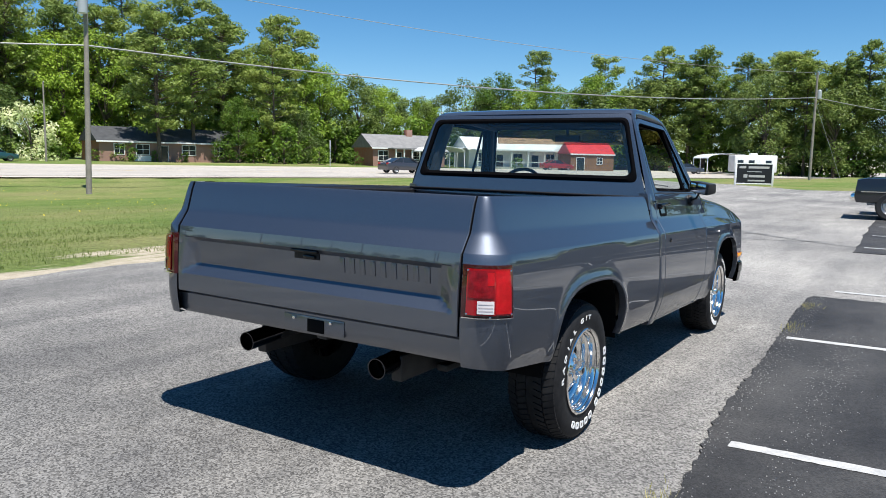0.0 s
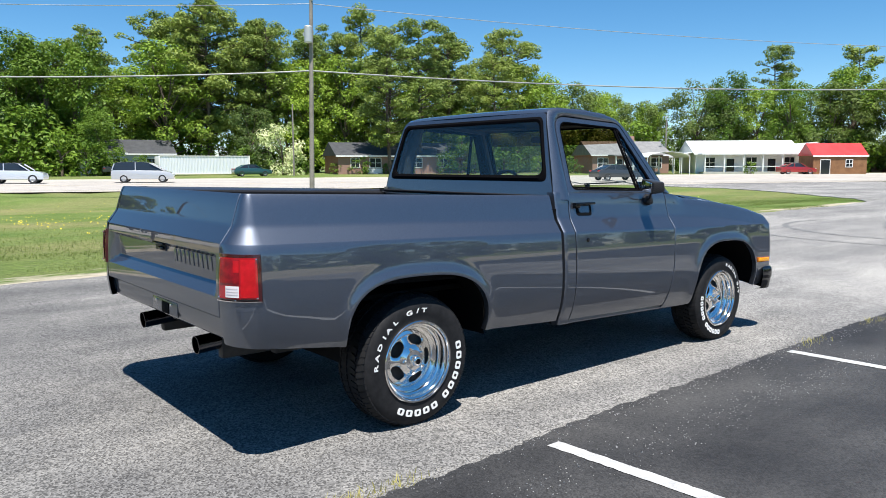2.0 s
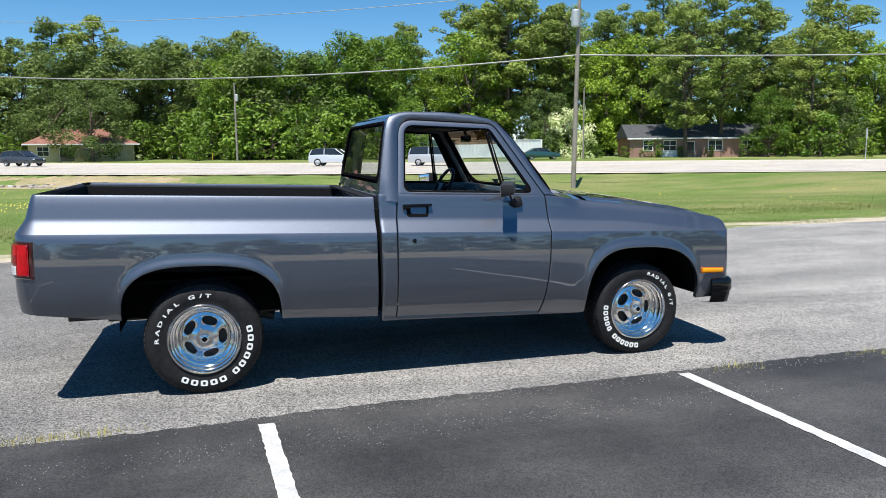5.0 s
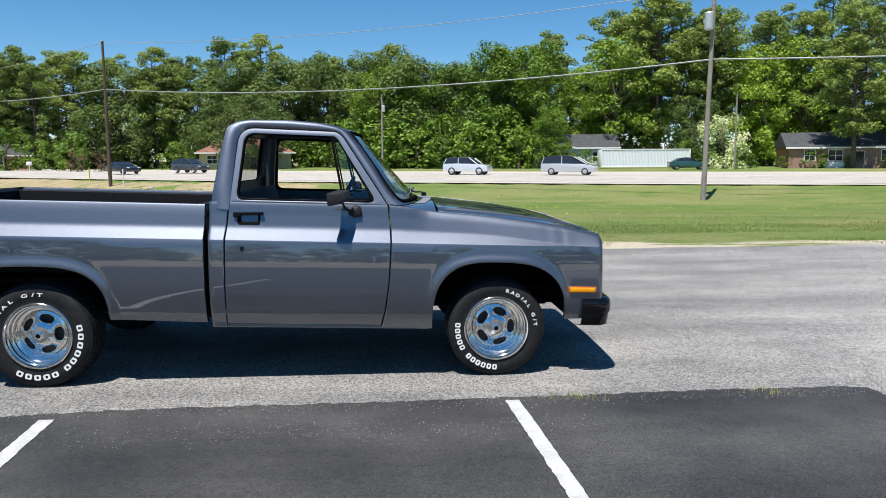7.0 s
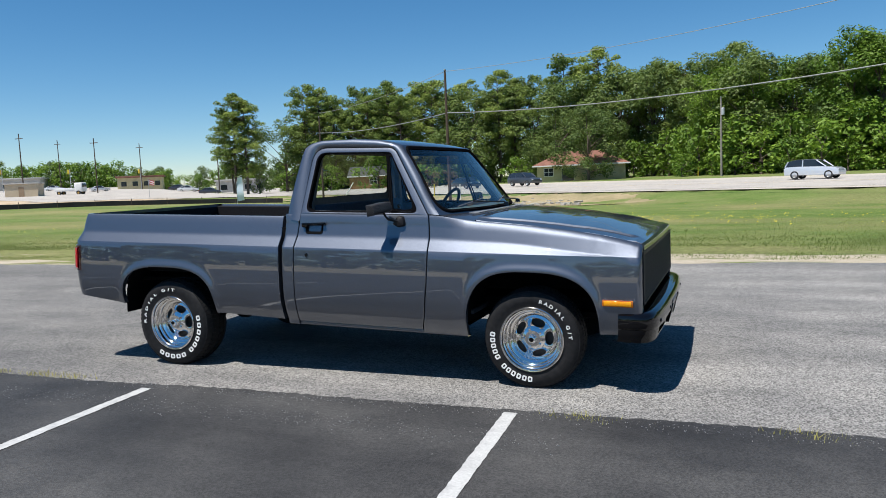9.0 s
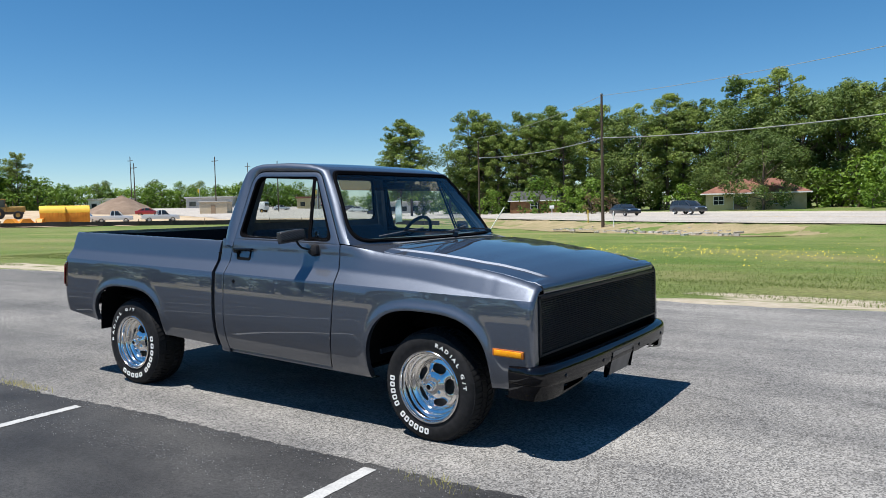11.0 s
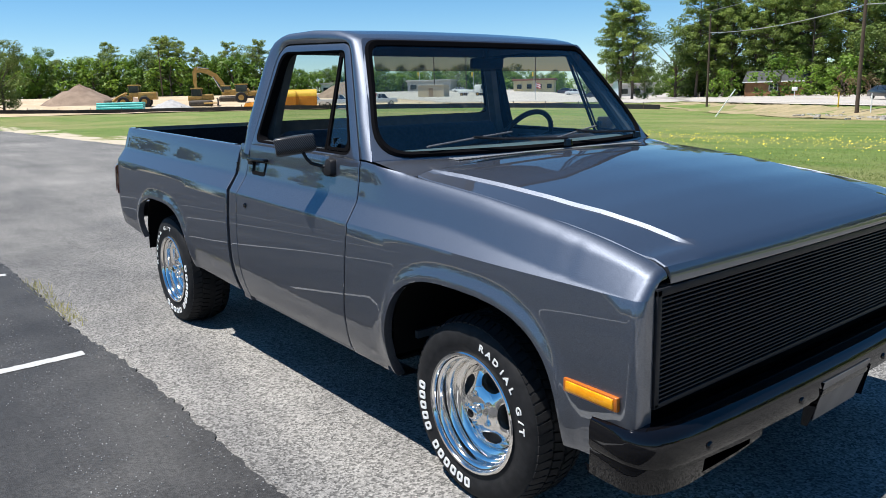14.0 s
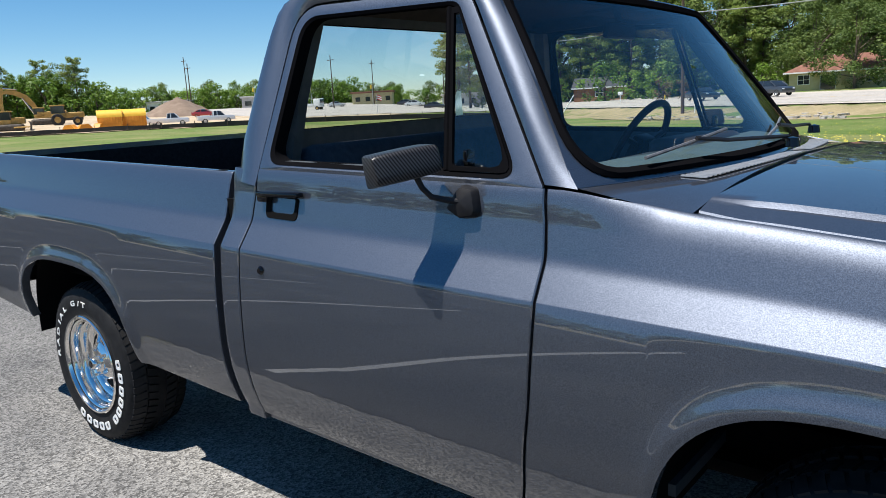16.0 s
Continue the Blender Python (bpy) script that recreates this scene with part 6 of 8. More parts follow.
def tree_proto(kind, seed, h):
    """One tree: a tapered trunk with limbs, and a crown of many small leaves in clumps."""
    rng = np.random.default_rng(seed)
    bm = bmesh.new()
    cs, rs = [], []
    if kind == "pine":
        lean = rng.uniform(-0.5, 0.5, 2)
        top = (lean[0], lean[1], h * 0.97)
        add_limb(bm, (0, 0, -0.4), top, h * 0.012 + 0.06, 0.04, 0.25, rng, 8)
        low = rng.uniform(0.16, 0.30)
        for k in range(62):
            f = low + (1 - low) * (k + rng.uniform(0, 0.8)) / 62
            z = h * f
            reach = h * 0.19 * (math.sin(math.pi * min(1, (1 - f) / (1 - low) * 0.75 + 0.12))) * rng.uniform(0.55, 1.2) + 0.4
            a = rng.uniform(0, 2 * math.pi)
            e = (lean[0] * f + reach * math.cos(a), lean[1] * f + reach * math.sin(a), z + reach * 0.22)
            add_limb(bm, (lean[0] * f, lean[1] * f, z - 0.2), e, 0.07, 0.02, 0.1, rng, 4)
            for w in (1.0, 0.6):
                cs.append((lean[0] * f + (e[0] - lean[0] * f) * w, lean[1] * f + (e[1] - lean[1] * f) * w, e[2] + rng.uniform(-0.2, 0.3)))
                q = h * 0.039 * rng.uniform(0.5, 1.3)
                rs.append((q * 1.25, q * 1.25, q * 0.72))
        v, f = leaf_quads(rng, cs, rs, 50, 0.20, 1.0, 1.3)
        leaf = PINE_LEAF
    else:
        wide = {"green": 0.30, "lime": 0.31, "oak": 0.44, "shrub": 0.62, "blossom": 0.52, "dry": 0.7}[kind]
        base = {"green": 0.07, "lime": 0.08, "oak": 0.07, "shrub": 0.02, "blossom": 0.05, "dry": 0.02}[kind]
        add_limb(bm, (0, 0, -0.4), (0, 0, h * 0.55), h * 0.016 + 0.05, h * 0.008 + 0.02, 0.2, rng, 8)
        n = {"green": 56, "lime": 56, "oak": 52, "shrub": 20, "blossom": 26, "dry": 14}[kind]
        for k in range(n):
            f = base + (0.96 - base) * ((k + rng.uniform(0, 1)) / n)
            g = (f - base) / (0.96 - base)
            reach = h * wide * math.sqrt(max(0.02, 1 - (g * 1.55 - 0.62) ** 2)) * rng.uniform(0.35, 1.0)
            a = rng.uniform(0, 2 * math.pi)
            e = (reach * math.cos(a), reach * math.sin(a), h * f)
            if k % 3 == 0:
                add_limb(bm, (0, 0, h * f * 0.55), e, h * 0.006 + 0.02, 0.015, 0.2, rng, 4)
            cs.append(e)
            q = h * {"green": 0.088, "lime": 0.085, "oak": 0.098, "shrub": 0.17, "blossom": 0.14, "dry": 0.22}[kind] * rng.uniform(0.65, 1.25)
            rs.append((q, q, q * 0.78))
        dens = {"green": 43, "lime": 43, "oak": 40, "shrub": 70, "blossom": 60, "dry": 60}[kind]
        v, f = leaf_quads(rng, cs, rs, dens * (14 / h) if h > 8 else dens, {"green": 0.24, "lime": 0.23, "oak": 0.23, "shrub": 0.17, "blossom": 0.18, "dry": 0.13}[kind])
        leaf = {"green": GREEN_LEAF, "lime": LIME_LEAF, "oak": OAK_LEAF, "shrub": GREEN_LEAF, "blossom": BLOSSOM, "dry": DRY_LEAF}[kind]
    names = {"pine": ("pine_tree", "tall loblolly pine with a bare lower trunk", "tree"), "green": ("broadleaf_tree", "bright green broadleaf tree in full leaf", "tree"),
             "lime": ("young_leaf_tree", "broadleaf tree in fresh yellow-green leaf", "tree"),
             "oak": ("oak_tree", "spreading dull green oak tree", "tree"), "shrub": ("shrub", "dense green roadside shrub", "shrub"),
             "blossom": ("blossom_tree", "small tree covered in white blossom", "tree"), "dry": ("dry_shrub", "brown dried-out shrub by the road", "shrub")}[kind]
    t = thing(names[0], names[1], names[2])
    part("trunk", bm, BARK, t, sharp=60)
    cr = new("crown", mesh_of("crown", v, f, leaf))
    cr.parent = t
    return t


PROTO = {
    "pine": [tree_proto("pine", s, 20) for s in (1, 2, 3, 4)],
    "green": [tree_proto("green", s, 17) for s in (11, 12, 13)],
    "lime": [tree_proto("lime", s, 17) for s in (61, 62)],
    "oak": [tree_proto("oak", s, 14) for s in (21, 22)],
    "shrub": [tree_proto("shrub", s, 3) for s in (31, 32)],
    "blossom": [tree_proto("blossom", 41, 6.5)],
    "dry": [tree_proto("dry", 51, 2.4)],
}
PROTO_H = {"lime": 17, "pine": 20, "green": 17, "oak": 14, "shrub": 3, "blossom": 6.5, "dry": 2.4}
used = set()
trng = random.Random(77)


def plant(kind, x, y, h, group=""):
    """Puts a tree of that kind and height on the ground."""
    k = trng.randrange(len(PROTO[kind]))
    p = PROTO[kind][k]
    sc = h / PROTO_H[kind]
    m = pose(x, y, ground_z(x, y) - 0.05, 0, 0, trng.uniform(0, 360))
    wx = sc * trng.uniform(0.88, 1.12)
    if (kind, k) in used:
        p = copy_thing(p, m)
    used.add((kind, k))
    p.matrix_basis = m @ Matrix.Diagonal((wx, wx, sc, 1))
    if group:
        p["group"] = group
    return p


def wood(points, n, depth, kinds, h0, h1, group):
    """A belt of trees along a line, several deep, with mixed kinds and heights."""
    pts = resample(points, n)
    for i, (x, y) in enumerate(pts):
        for d in depth:
            a = trng.uniform(-2.2, 2.2)
            k = trng.choice(kinds)
            hh = trng.uniform(h0, h1) * (0.82 if k in ("green", "oak", "lime") else 1.0)
            plant(k, x + a, y + d + trng.uniform(-2, 2), hh, group)


# far side of the highway, from the building site round to the houses
wood([(-92, 138), (-60, 138), (-35, 138)], 15, (0, 9), ["pine", "pine", "oak", "pine"], 18, 24, "roadside wood")
wood([(-30, 138), (-8, 133), (4, 128)], 9, (2, 11), ["pine", "oak", "pine"], 19, 26, "roadside wood")
wood([(0, 122), (14, 114), (24, 111)], 8, (0, 8), ["green", "green", "oak"], 20, 24, "roadside wood")
wood([(26, 119), (33, 117), (39, 116)], 5, (0, 8), ["lime", "pine", "lime"], 17, 21, "trees behind the houses")
wood([(40, 114), (52, 110), (64, 103)], 8, (0, 8), ["pine", "lime", "pine"], 22, 27, "trees behind the houses")
wood([(64, 101), (80, 91), (92, 83)], 10, (0, 9), ["lime", "pine", "lime"], 20, 26, "trees behind the houses")
wood([(98, 82), (112, 70), (122, 56)], 8, (0, 9), ["lime", "oak", "lime"], 14, 19, "trees behind the houses")
wood([(118, 54), (128, 40), (132, 24), (128, 10)], 11, (0, 8), ["oak", "green", "pine"], 17, 21, "trees beyond the side road")
wood([(116, 12), (120, 0), (122, -14)], 7, (0, 6), ["pine", "pine", "oak"], 16, 20, "trees beyond the side road")
# undergrowth that closes the woods at the ground
wood([(-96, 145), (-60, 144), (-34, 145)], 16, (0, 5), ["shrub"], 4, 8, "undergrowth")
wood([(-32, 134), (-8, 129), (3, 124)], 9, (0, 6), ["shrub"], 4, 8, "undergrowth")
wood([(-2, 119), (14, 109), (24, 106)], 10, (0, 5), ["shrub"], 5, 9, "undergrowth")
wood([(24, 118), (44, 114), (60, 105), (80, 90), (94, 80), (112, 67), (122, 52), (130, 36), (130, 20), (120, 6), (120, -14)], 40, (0, 4), ["shrub"], 4, 8, "undergrowth")
# behind the building site
wood([(-226, -10), (-214, 24), (-196, 60), (-188, 88)], 26, (0,), ["green", "pine", "oak", "pine"], 11, 15, "trees behind the site")
wood([(-232, -8), (-222, 24), (-204, 62), (-196, 90)], 15, (0,), ["pine", "green", "oak"], 12, 17, "trees behind the site")
wood([(-224, -12), (-212, 24), (-194, 60), (-186, 90)], 30, (0,), ["shrub"], 6, 10, "undergrowth")
# far behind everything, towards the crossroads
wood([(-330, 60), (-330, 130), (-300, 190), (-230, 250)], 12, (0,), ["oak", "green", "oak"], 12, 17, "far trees")
wood([(-325, 60), (-325, 130), (-295, 190), (-225, 250)], 40, (0,), ["shrub"], 8, 12, "undergrowth")
wood([(-240, 80), (-232, 138), (-195, 188), (-145, 220), (-95, 236)], 26, (0,), ["oak", "oak", "green"], 9, 13, "trees beyond the crossroads")
wood([(-238, 80), (-229, 136), (-193, 184), (-143, 216), (-93, 232)], 60, (0,), ["shrub"], 6, 9, "undergrowth")
# behind the lot, mirrored in the truck's side
wood([(-120, 10), (-96, -30), (-62, -58), (-24, -72)], 18, (0, 7), ["green", "oak", "pine"], 11, 14, "woods behind the lot")
wood([(-24, -74), (20, -78), (58, -72), (96, -48), (118, -26)], 36, (0,), ["oak", "green", "oak"], 9, 12, "woods behind the lot")
wood([(-118, 6), (-94, -32), (-60, -58), (-22, -71), (20, -75), (56, -69), (94, -46), (116, -26)], 64, (0,), ["shrub"], 4, 6, "undergrowth")
plant("pine", -88.5, 115.5, 19.0)
plant("pine", -86.0, 116.0, 18.0)
plant("pine", -90.0, 117.0, 16.0)
plant("oak", -85.0, 118.5, 7.0)
plant("oak", -19.5, 119.0, 12.5)
plant("oak", -27.0, 128.0, 14.0)
plant("pine", 66.5, 84.0, 22.0)
plant("blossom", 45.6, 88.0, 7.2)
for x, y, h in ((3.5, 110, 4.5), (6.5, 108, 6), (10, 106, 5), (14, 104, 6.5), (17, 103, 4), (21, 101, 6), (24, 100, 5), (27.5, 101, 3.4), (-4, 113, 3.6), (0, 112, 3.2)):
    plant("shrub", x, y, h)
for x, y, h in ((47.5, 90.5, 2.2), (50, 89, 1.8), (54, 88, 1.6), (60.5, 84.5, 1.5), (64, 83, 1.4), (79, 72, 2.6), (84, 69.5, 2.0), (87, 67, 1.6), (76, 76, 5.5), (72, 82, 4.5), (96, 48, 1.8), (30.5, 99, 2.6), (28.8, 100, 2.2)):
    plant("shrub", x, y, h)
for k, x, y, h in (("green", 71.5, 80.5, 9.5), ("pine", 60.5, 83.5, 19.0), ("pine", 76.5, 79.0, 17.0), ("oak", 80.5, 77.5, 8.5), ("shrub", 68.5, 81.5, 3.0), ("shrub", 73.5, 79.5, 3.4), ("shrub", 57.0, 86.5, 2.6), ("green", 26.0, 101.5, 9.0), ("oak", 46.5, 99.5, 10.0), ("shrub", 45.0, 97.5, 4.0)):
    plant(k, x, y, h)
plant("dry", -40, 108, 3.0)
plant("dry", -44, 109, 3.2)
for x, y, h in ((-50, 122, 6.0), (-56, 124, 5.0), (-33, 124, 4.5), (-74, 128, 5.0), (-62, 126, 7.0)):
    plant("shrub", x, y, h)


# ---- buildings across the road ----
SHINGLE = varied("grey_shingles", (0.045, 0.047, 0.052), (0.075, 0.078, 0.082), 1.5, 0.85, fine=12)
SHINGLE_L = varied("pale_grey_shingles", (0.20, 0.20, 0.20), (0.28, 0.275, 0.27), 1.5, 0.85, fine=12)
ROOF_RED = varied("red_brown_shingles", (0.20, 0.085, 0.06), (0.28, 0.13, 0.09), 1.5, 0.85, fine=12)
WHITE_METAL = varied("white_metal_roof", (0.70, 0.72, 0.72), (0.80, 0.82, 0.82), 0.7, 0.35)
RED_METAL = varied("red_metal_roof", (0.55, 0.03, 0.03), (0.66, 0.05, 0.05), 0.8, 0.4)
BRICKM = shader("red_brick_wall", (0.25, 0.08, 0.05), 0.85)
_tc = BRICKM.node_tree.nodes.new("ShaderNodeTexCoord")
_bk = node(BRICKM, "ShaderNodeTexBrick", Scale=4.0, Color1=(0.30, 0.07, 0.045, 1), Color2=(0.40, 0.11, 0.07, 1), Mortar=(0.30, 0.18, 0.14, 1))
wire(BRICKM, _tc, "Object", _bk, "Vector")
wire(BRICKM, _bk, "Color", BRICKM.node_tree.nodes["Principled BSDF"], "Base Color")
SIDING = varied("white_siding", (0.72, 0.72, 0.70), (0.80, 0.80, 0.78), 1.2, 0.6)
SIDING_BLUE = varied("pale_grey_siding", (0.42, 0.46, 0.50), (0.52, 0.56, 0.60), 1.2, 0.6)
CREAM = varied("cream_wall", (0.50, 0.42, 0.22), (0.58, 0.50, 0.30), 1.2, 0.7)
WOODWALL = varied("brown_board_wall", (0.20, 0.095, 0.04), (0.30, 0.15, 0.065), 1.4, 0.75, fine=25)
TRIMW = shader("white_trim", (0.78, 0.78, 0.76), 0.5)
DARKGLASS = shader("dark_window_glass", (0.02, 0.025, 0.03), 0.06, spec=0.8)
CONCRETE = varied("pale_concrete", (0.42, 0.40, 0.37), (0.52, 0.50, 0.46), 1.0, 0.85)


def house(label, x, y, rz, w, d, wall_h, roof_h, wall_mat, roof_mat, openings, hip=False, porch=0, gable_to_road=False, category="house", overhang=0.4):
    """A single-storey house: walls, pitched roof with eaves, windows and doors with frames.
    openings: (along the front, sill, width, height, kind)."""
    h = thing("house", label, category, (x, y, ground_z(x, y)), rz)
    part("wall", box(-w / 2, w / 2, -d / 2, d / 2, -0.5, wall_h), wall_mat, h)
    o = overhang
    bm = bmesh.new()
    x0, x1, y0, y1 = -w / 2 - o, w / 2 + o, -d / 2 - o, d / 2 + o
    if gable_to_road:
        ridge = [(0, y0, wall_h + roof_h), (0, y1, wall_h + roof_h)]
        c = [(x0, y0, wall_h), (x1, y0, wall_h), (x1, y1, wall_h), (x0, y1, wall_h)]
        v = [bm.verts.new(p) for p in c + ridge]
        for q in ((0, 3, 5, 4), (1, 4, 5, 2), (0, 4, 1), (2, 5, 3), (0, 1, 2, 3)):
            bm.faces.new([v[i] for i in q])
    else:
        k = d * 0.55 if hip else 0.0
        ridge = [(x0 + k, 0, wall_h + roof_h), (x1 - k, 0, wall_h + roof_h)]
        c = [(x0, y0, wall_h), (x1, y0, wall_h), (x1, y1, wall_h), (x0, y1, wall_h)]
        v = [bm.verts.new(p) for p in c + ridge]
        for q in ((0, 1, 5, 4), (2, 3, 4, 5), (0, 4, 3), (1, 2, 5), (0, 3, 2, 1)):
            bm.faces.new([v[i] for i in q])
    part("roof", bm, roof_mat, h)
    fa = bmesh.new()
    add_box(fa, x0, x1, y0 - 0.03, y0, wall_h - 0.18, wall_h + 0.02)
    part("fascia", fa, TRIMW, h)
    for (a, s, ww, hh, kind) in openings:
        if kind == "window":
            fr = part("window", box(a - ww / 2 - 0.09, a + ww / 2 + 0.09, -d / 2 - 0.05, -d / 2 + 0.02, s - 0.09, s + hh + 0.09), TRIMW, h)
            part("pane", box(a - ww / 2, a + ww / 2, -d / 2 - 0.06, -d / 2, s, s + hh), DARKGLASS, fr)
            part("mullion", box(a - 0.03, a + 0.03, -d / 2 - 0.075, -d / 2, s, s + hh), TRIMW, fr)
            part("crossbar", box(a - ww / 2, a + ww / 2, -d / 2 - 0.072, -d / 2, s + hh / 2 - 0.03, s + hh / 2 + 0.03), TRIMW, fr)
        elif kind == "door":
            fr = part("door", box(a - ww / 2 - 0.08, a + ww / 2 + 0.08, -d / 2 - 0.05, -d / 2 + 0.02, 0, hh + 0.08), TRIMW, h)
            part("leaf", box(a - ww / 2, a + ww / 2, -d / 2 - 0.06, -d / 2, 0.02, hh), DARKGLASS, fr)
        else:
            part("siding_panel", box(a - ww / 2, a + ww / 2, -d / 2 - 0.03, -d / 2 + 0.02, s, s + hh), TRIMW, h)
    if porch:
        pw = porch
        part("porch_roof", box(-pw / 2 - 0.3, pw / 2 + 0.3, -d / 2 - 2.6, -d / 2, wall_h - 0.2, wall_h), roof_mat, h)
        part("porch_floor", box(-pw / 2, pw / 2, -d / 2 - 2.4, -d / 2, -0.2, 0.25), CONCRETE, h)
        for k in range(6):
            px = -pw / 2 + 0.2 + (pw - 0.4) * k / 5
            part("porch_post", box(px - 0.09, px + 0.09, -d / 2 - 2.4, -d / 2 - 2.22, 0.25, wall_h - 0.2), TRIMW, h)
        for k in range(5):
            px = -pw / 2 + 0.2 + (pw - 0.4) * k / 5
            part("porch_rail", box(px + 0.1, px + (pw - 0.4) / 5 - 0.1, -d / 2 - 2.36, -d / 2 - 2.28, 0.95, 1.05), TRIMW, h)
    return h


RZ = -19.0
house("long single-storey red brick house with a dark grey shingle roof", 64.5, 88.5, RZ, 19, 9, 2.6, 2.0, BRICKM, SHINGLE,
      [(-7.0, 0.9, 1.2, 1.3, "window"), (-4.0, 0.9, 1.6, 1.3, "window"), (-1.2, 0, 1.0, 2.05, "door"), (2.2, 0.9, 1.8, 1.3, "window"), (6.5, 0.9, 1.3, 1.3, "window"), (-4.0, 0.0, 2.2, 0.75, "panel")])
house("low grey house with a dark roof behind a container", 33.0, 109, -10, 9, 9, 2.9, 2.1, SIDING_BLUE, SHINGLE,
      [(-2.5, 0.9, 1.4, 1.3, "window"), (1.5, 0.9, 1.4, 1.3, "window")])
house("white car port wing with a flat front", 27.2, 106, -10, 5.5, 7, 3.0, 0.5, SIDING, SHINGLE, [(0.4, 0, 3.6, 2.2, "door")])
h2 = house("brick house with a pale grey roof and white porch", 92, 67, -30, 12, 8, 2.7, 2.1, BRICKM, SHINGLE_L,
           [(-4.4, 0.8, 1.5, 1.4, "window"), (-1.9, 0, 1.0, 2.05, "door"), (1.2, 0.8, 1.8, 1.4, "window"), (4.0, 0.8, 1.6, 1.4, "window")], porch=7)
part("chimney", box(1.0, 2.0, -0.5, 0.5, 3.5, 5.6, 0.03), BRICKM, h2)
house("white house with a white metal roof and a long porch", 105, 55, -43, 15, 9, 2.9, 2.0, SIDING, WHITE_METAL,
      [(-5.5, 0.8, 1.5, 1.5, "window"), (-2.5, 0, 1.1, 2.1, "door"), (0.5, 0.8, 1.5, 1.5, "window"), (3.4, 0, 1.1, 2.1, "door"), (6.0, 0.8, 1.5, 1.5, "window")], porch=14)
house("white gabled wing of the porch house", 110.8, 47.5, -43, 5.5, 7, 2.9, 1.6, SIDING, WHITE_METAL, [(-1.0, 0, 1.0, 2.1, "door"), (1.2, 0.8, 1.2, 1.4, "window")], gable_to_road=True)
house("brown wooden barn-style shed with a red metal roof", 104.3, 40.8, -40, 7.2, 4.2, 2.5, 1.7, WOODWALL, RED_METAL, [(1.2, 1.0, 0.8, 0.9, "window"), (-2.0, 0, 1.2, 1.9, "door")], category="shed", overhang=0.15)
house("low red brick house under trees", 133, 42, -50, 12, 8, 2.6, 1.8, BRICKM, SHINGLE_L, [(-4, 0.8, 1.4, 1.4, "window"), (0, 0, 1.0, 2.05, "door"), (3.5, 0.8, 1.6, 1.4, "window")])
house("cream house with a brown hipped roof under an oak", -22.5, 127, 12, 15, 9, 2.7, 2.4, CREAM, ROOF_RED, [(-5.5, 0.9, 1.5, 1.3, "window"), (-2.2, 0, 2.0, 2.1, "door"), (3.5, 0.9, 1.5, 1.3, "window")], hip=True, overhang=0.8)
house("dark low house among the pines", -68, 136, 20, 10, 8, 2.6, 2.0, WOODWALL, SHINGLE, [(0, 0.9, 1.4, 1.3, "window")])


def carport(x, y, rz, w, d, label):
    c = thing("carport", label, "carport", (x, y, ground_z(x, y)), rz)
    rows = []
    for a in np.linspace(0, math.pi, 11):
        rows.append([(-w / 2 * math.cos(a), yy, 2.3 + 0.75 * math.sin(a)) for yy in (-d / 2, d / 2)])
    b = loft(rows)
    ext = bmesh.ops.extrude_face_region(b, geom=b.faces[:])
    bmesh.ops.translate(b, verts=[v for v in ext["geom"] if isinstance(v, bmesh.types.BMVert)], vec=(0, 0, 0.06))
    part("canopy", b, WHITE_METAL, c)
    for sx in (-1, 1):
        for sy in (-1, 0, 1):
            part("post", box(sx * w / 2 - 0.05, sx * w / 2 + 0.05, sy * d * 0.46 - 0.05, sy * d * 0.46 + 0.05, 0, 2.35), TRIMW, c)


carport(98.5, 59.0, -35, 5.5, 6, "white metal carport beside a house")
carport(115, 23, -55, 7, 6, "white arched metal carport")
carport(89.5, 58, -35, 6, 6, "white metal carport near the road")


def container():
    c = thing("shipping_container", "white forty-foot shipping container beside the road", "container", (37.8, 95.9, ground_z(37.8, 95.9)), -4.5)
    n = 60
    rows = []
    for k in range(n * 4 + 1):
        xx = -6.0 + 12.0 * k / (n * 4)
        o = 0.04 if k % 4 in (1, 2) else 0.0
        rows.append([(xx, -1.2 + o, 0.22), (xx, -1.2 + o, 2.50)])
    part("corrugated_side", loft(rows, weld=False), shader("white_container_paint", (0.70, 0.73, 0.76), 0.5), c)
    part("body", box(-6.05, 6.05, -1.15, 1.22, 0.15, 2.55), shader("white_container_body", (0.60, 0.63, 0.66), 0.5), c)
    part("top_rail", box(-6.1, 6.1, -1.24, -1.12, 2.48, 2.60, 0.01), SIDING, c)
    part("bottom_rail", box(-6.1, 6.1, -1.24, -1.12, 0.10, 0.24, 0.01), SIDING, c)
    for s in (-1, 1):
        part("corner_post", box(s * 6.1 - 0.08, s * 6.1 + 0.08, -1.24, -1.10, 0.1, 2.6, 0.01), SIDING, c)
    part("end_door", box(-6.13, -6.06, -1.1, 1.1, 0.25, 2.45, 0.01), SIDING, c)


container()


# ---- poles and wires ----
POLE_W = varied("weathered_pole_wood", (0.24, 0.215, 0.185), (0.34, 0.31, 0.27), 1.2, 0.9, fine=18)
POLE_D = varied("brown_pole_wood", (0.075, 0.050, 0.035), (0.12, 0.085, 0.06), 1.2, 0.9, fine=18)
GREYMETAL = shader("grey_steel_box", (0.48, 0.50, 0.51), 0.45, 0.3)
CABLE = shader("grey_cable", (0.30, 0.30, 0.29), 0.5)


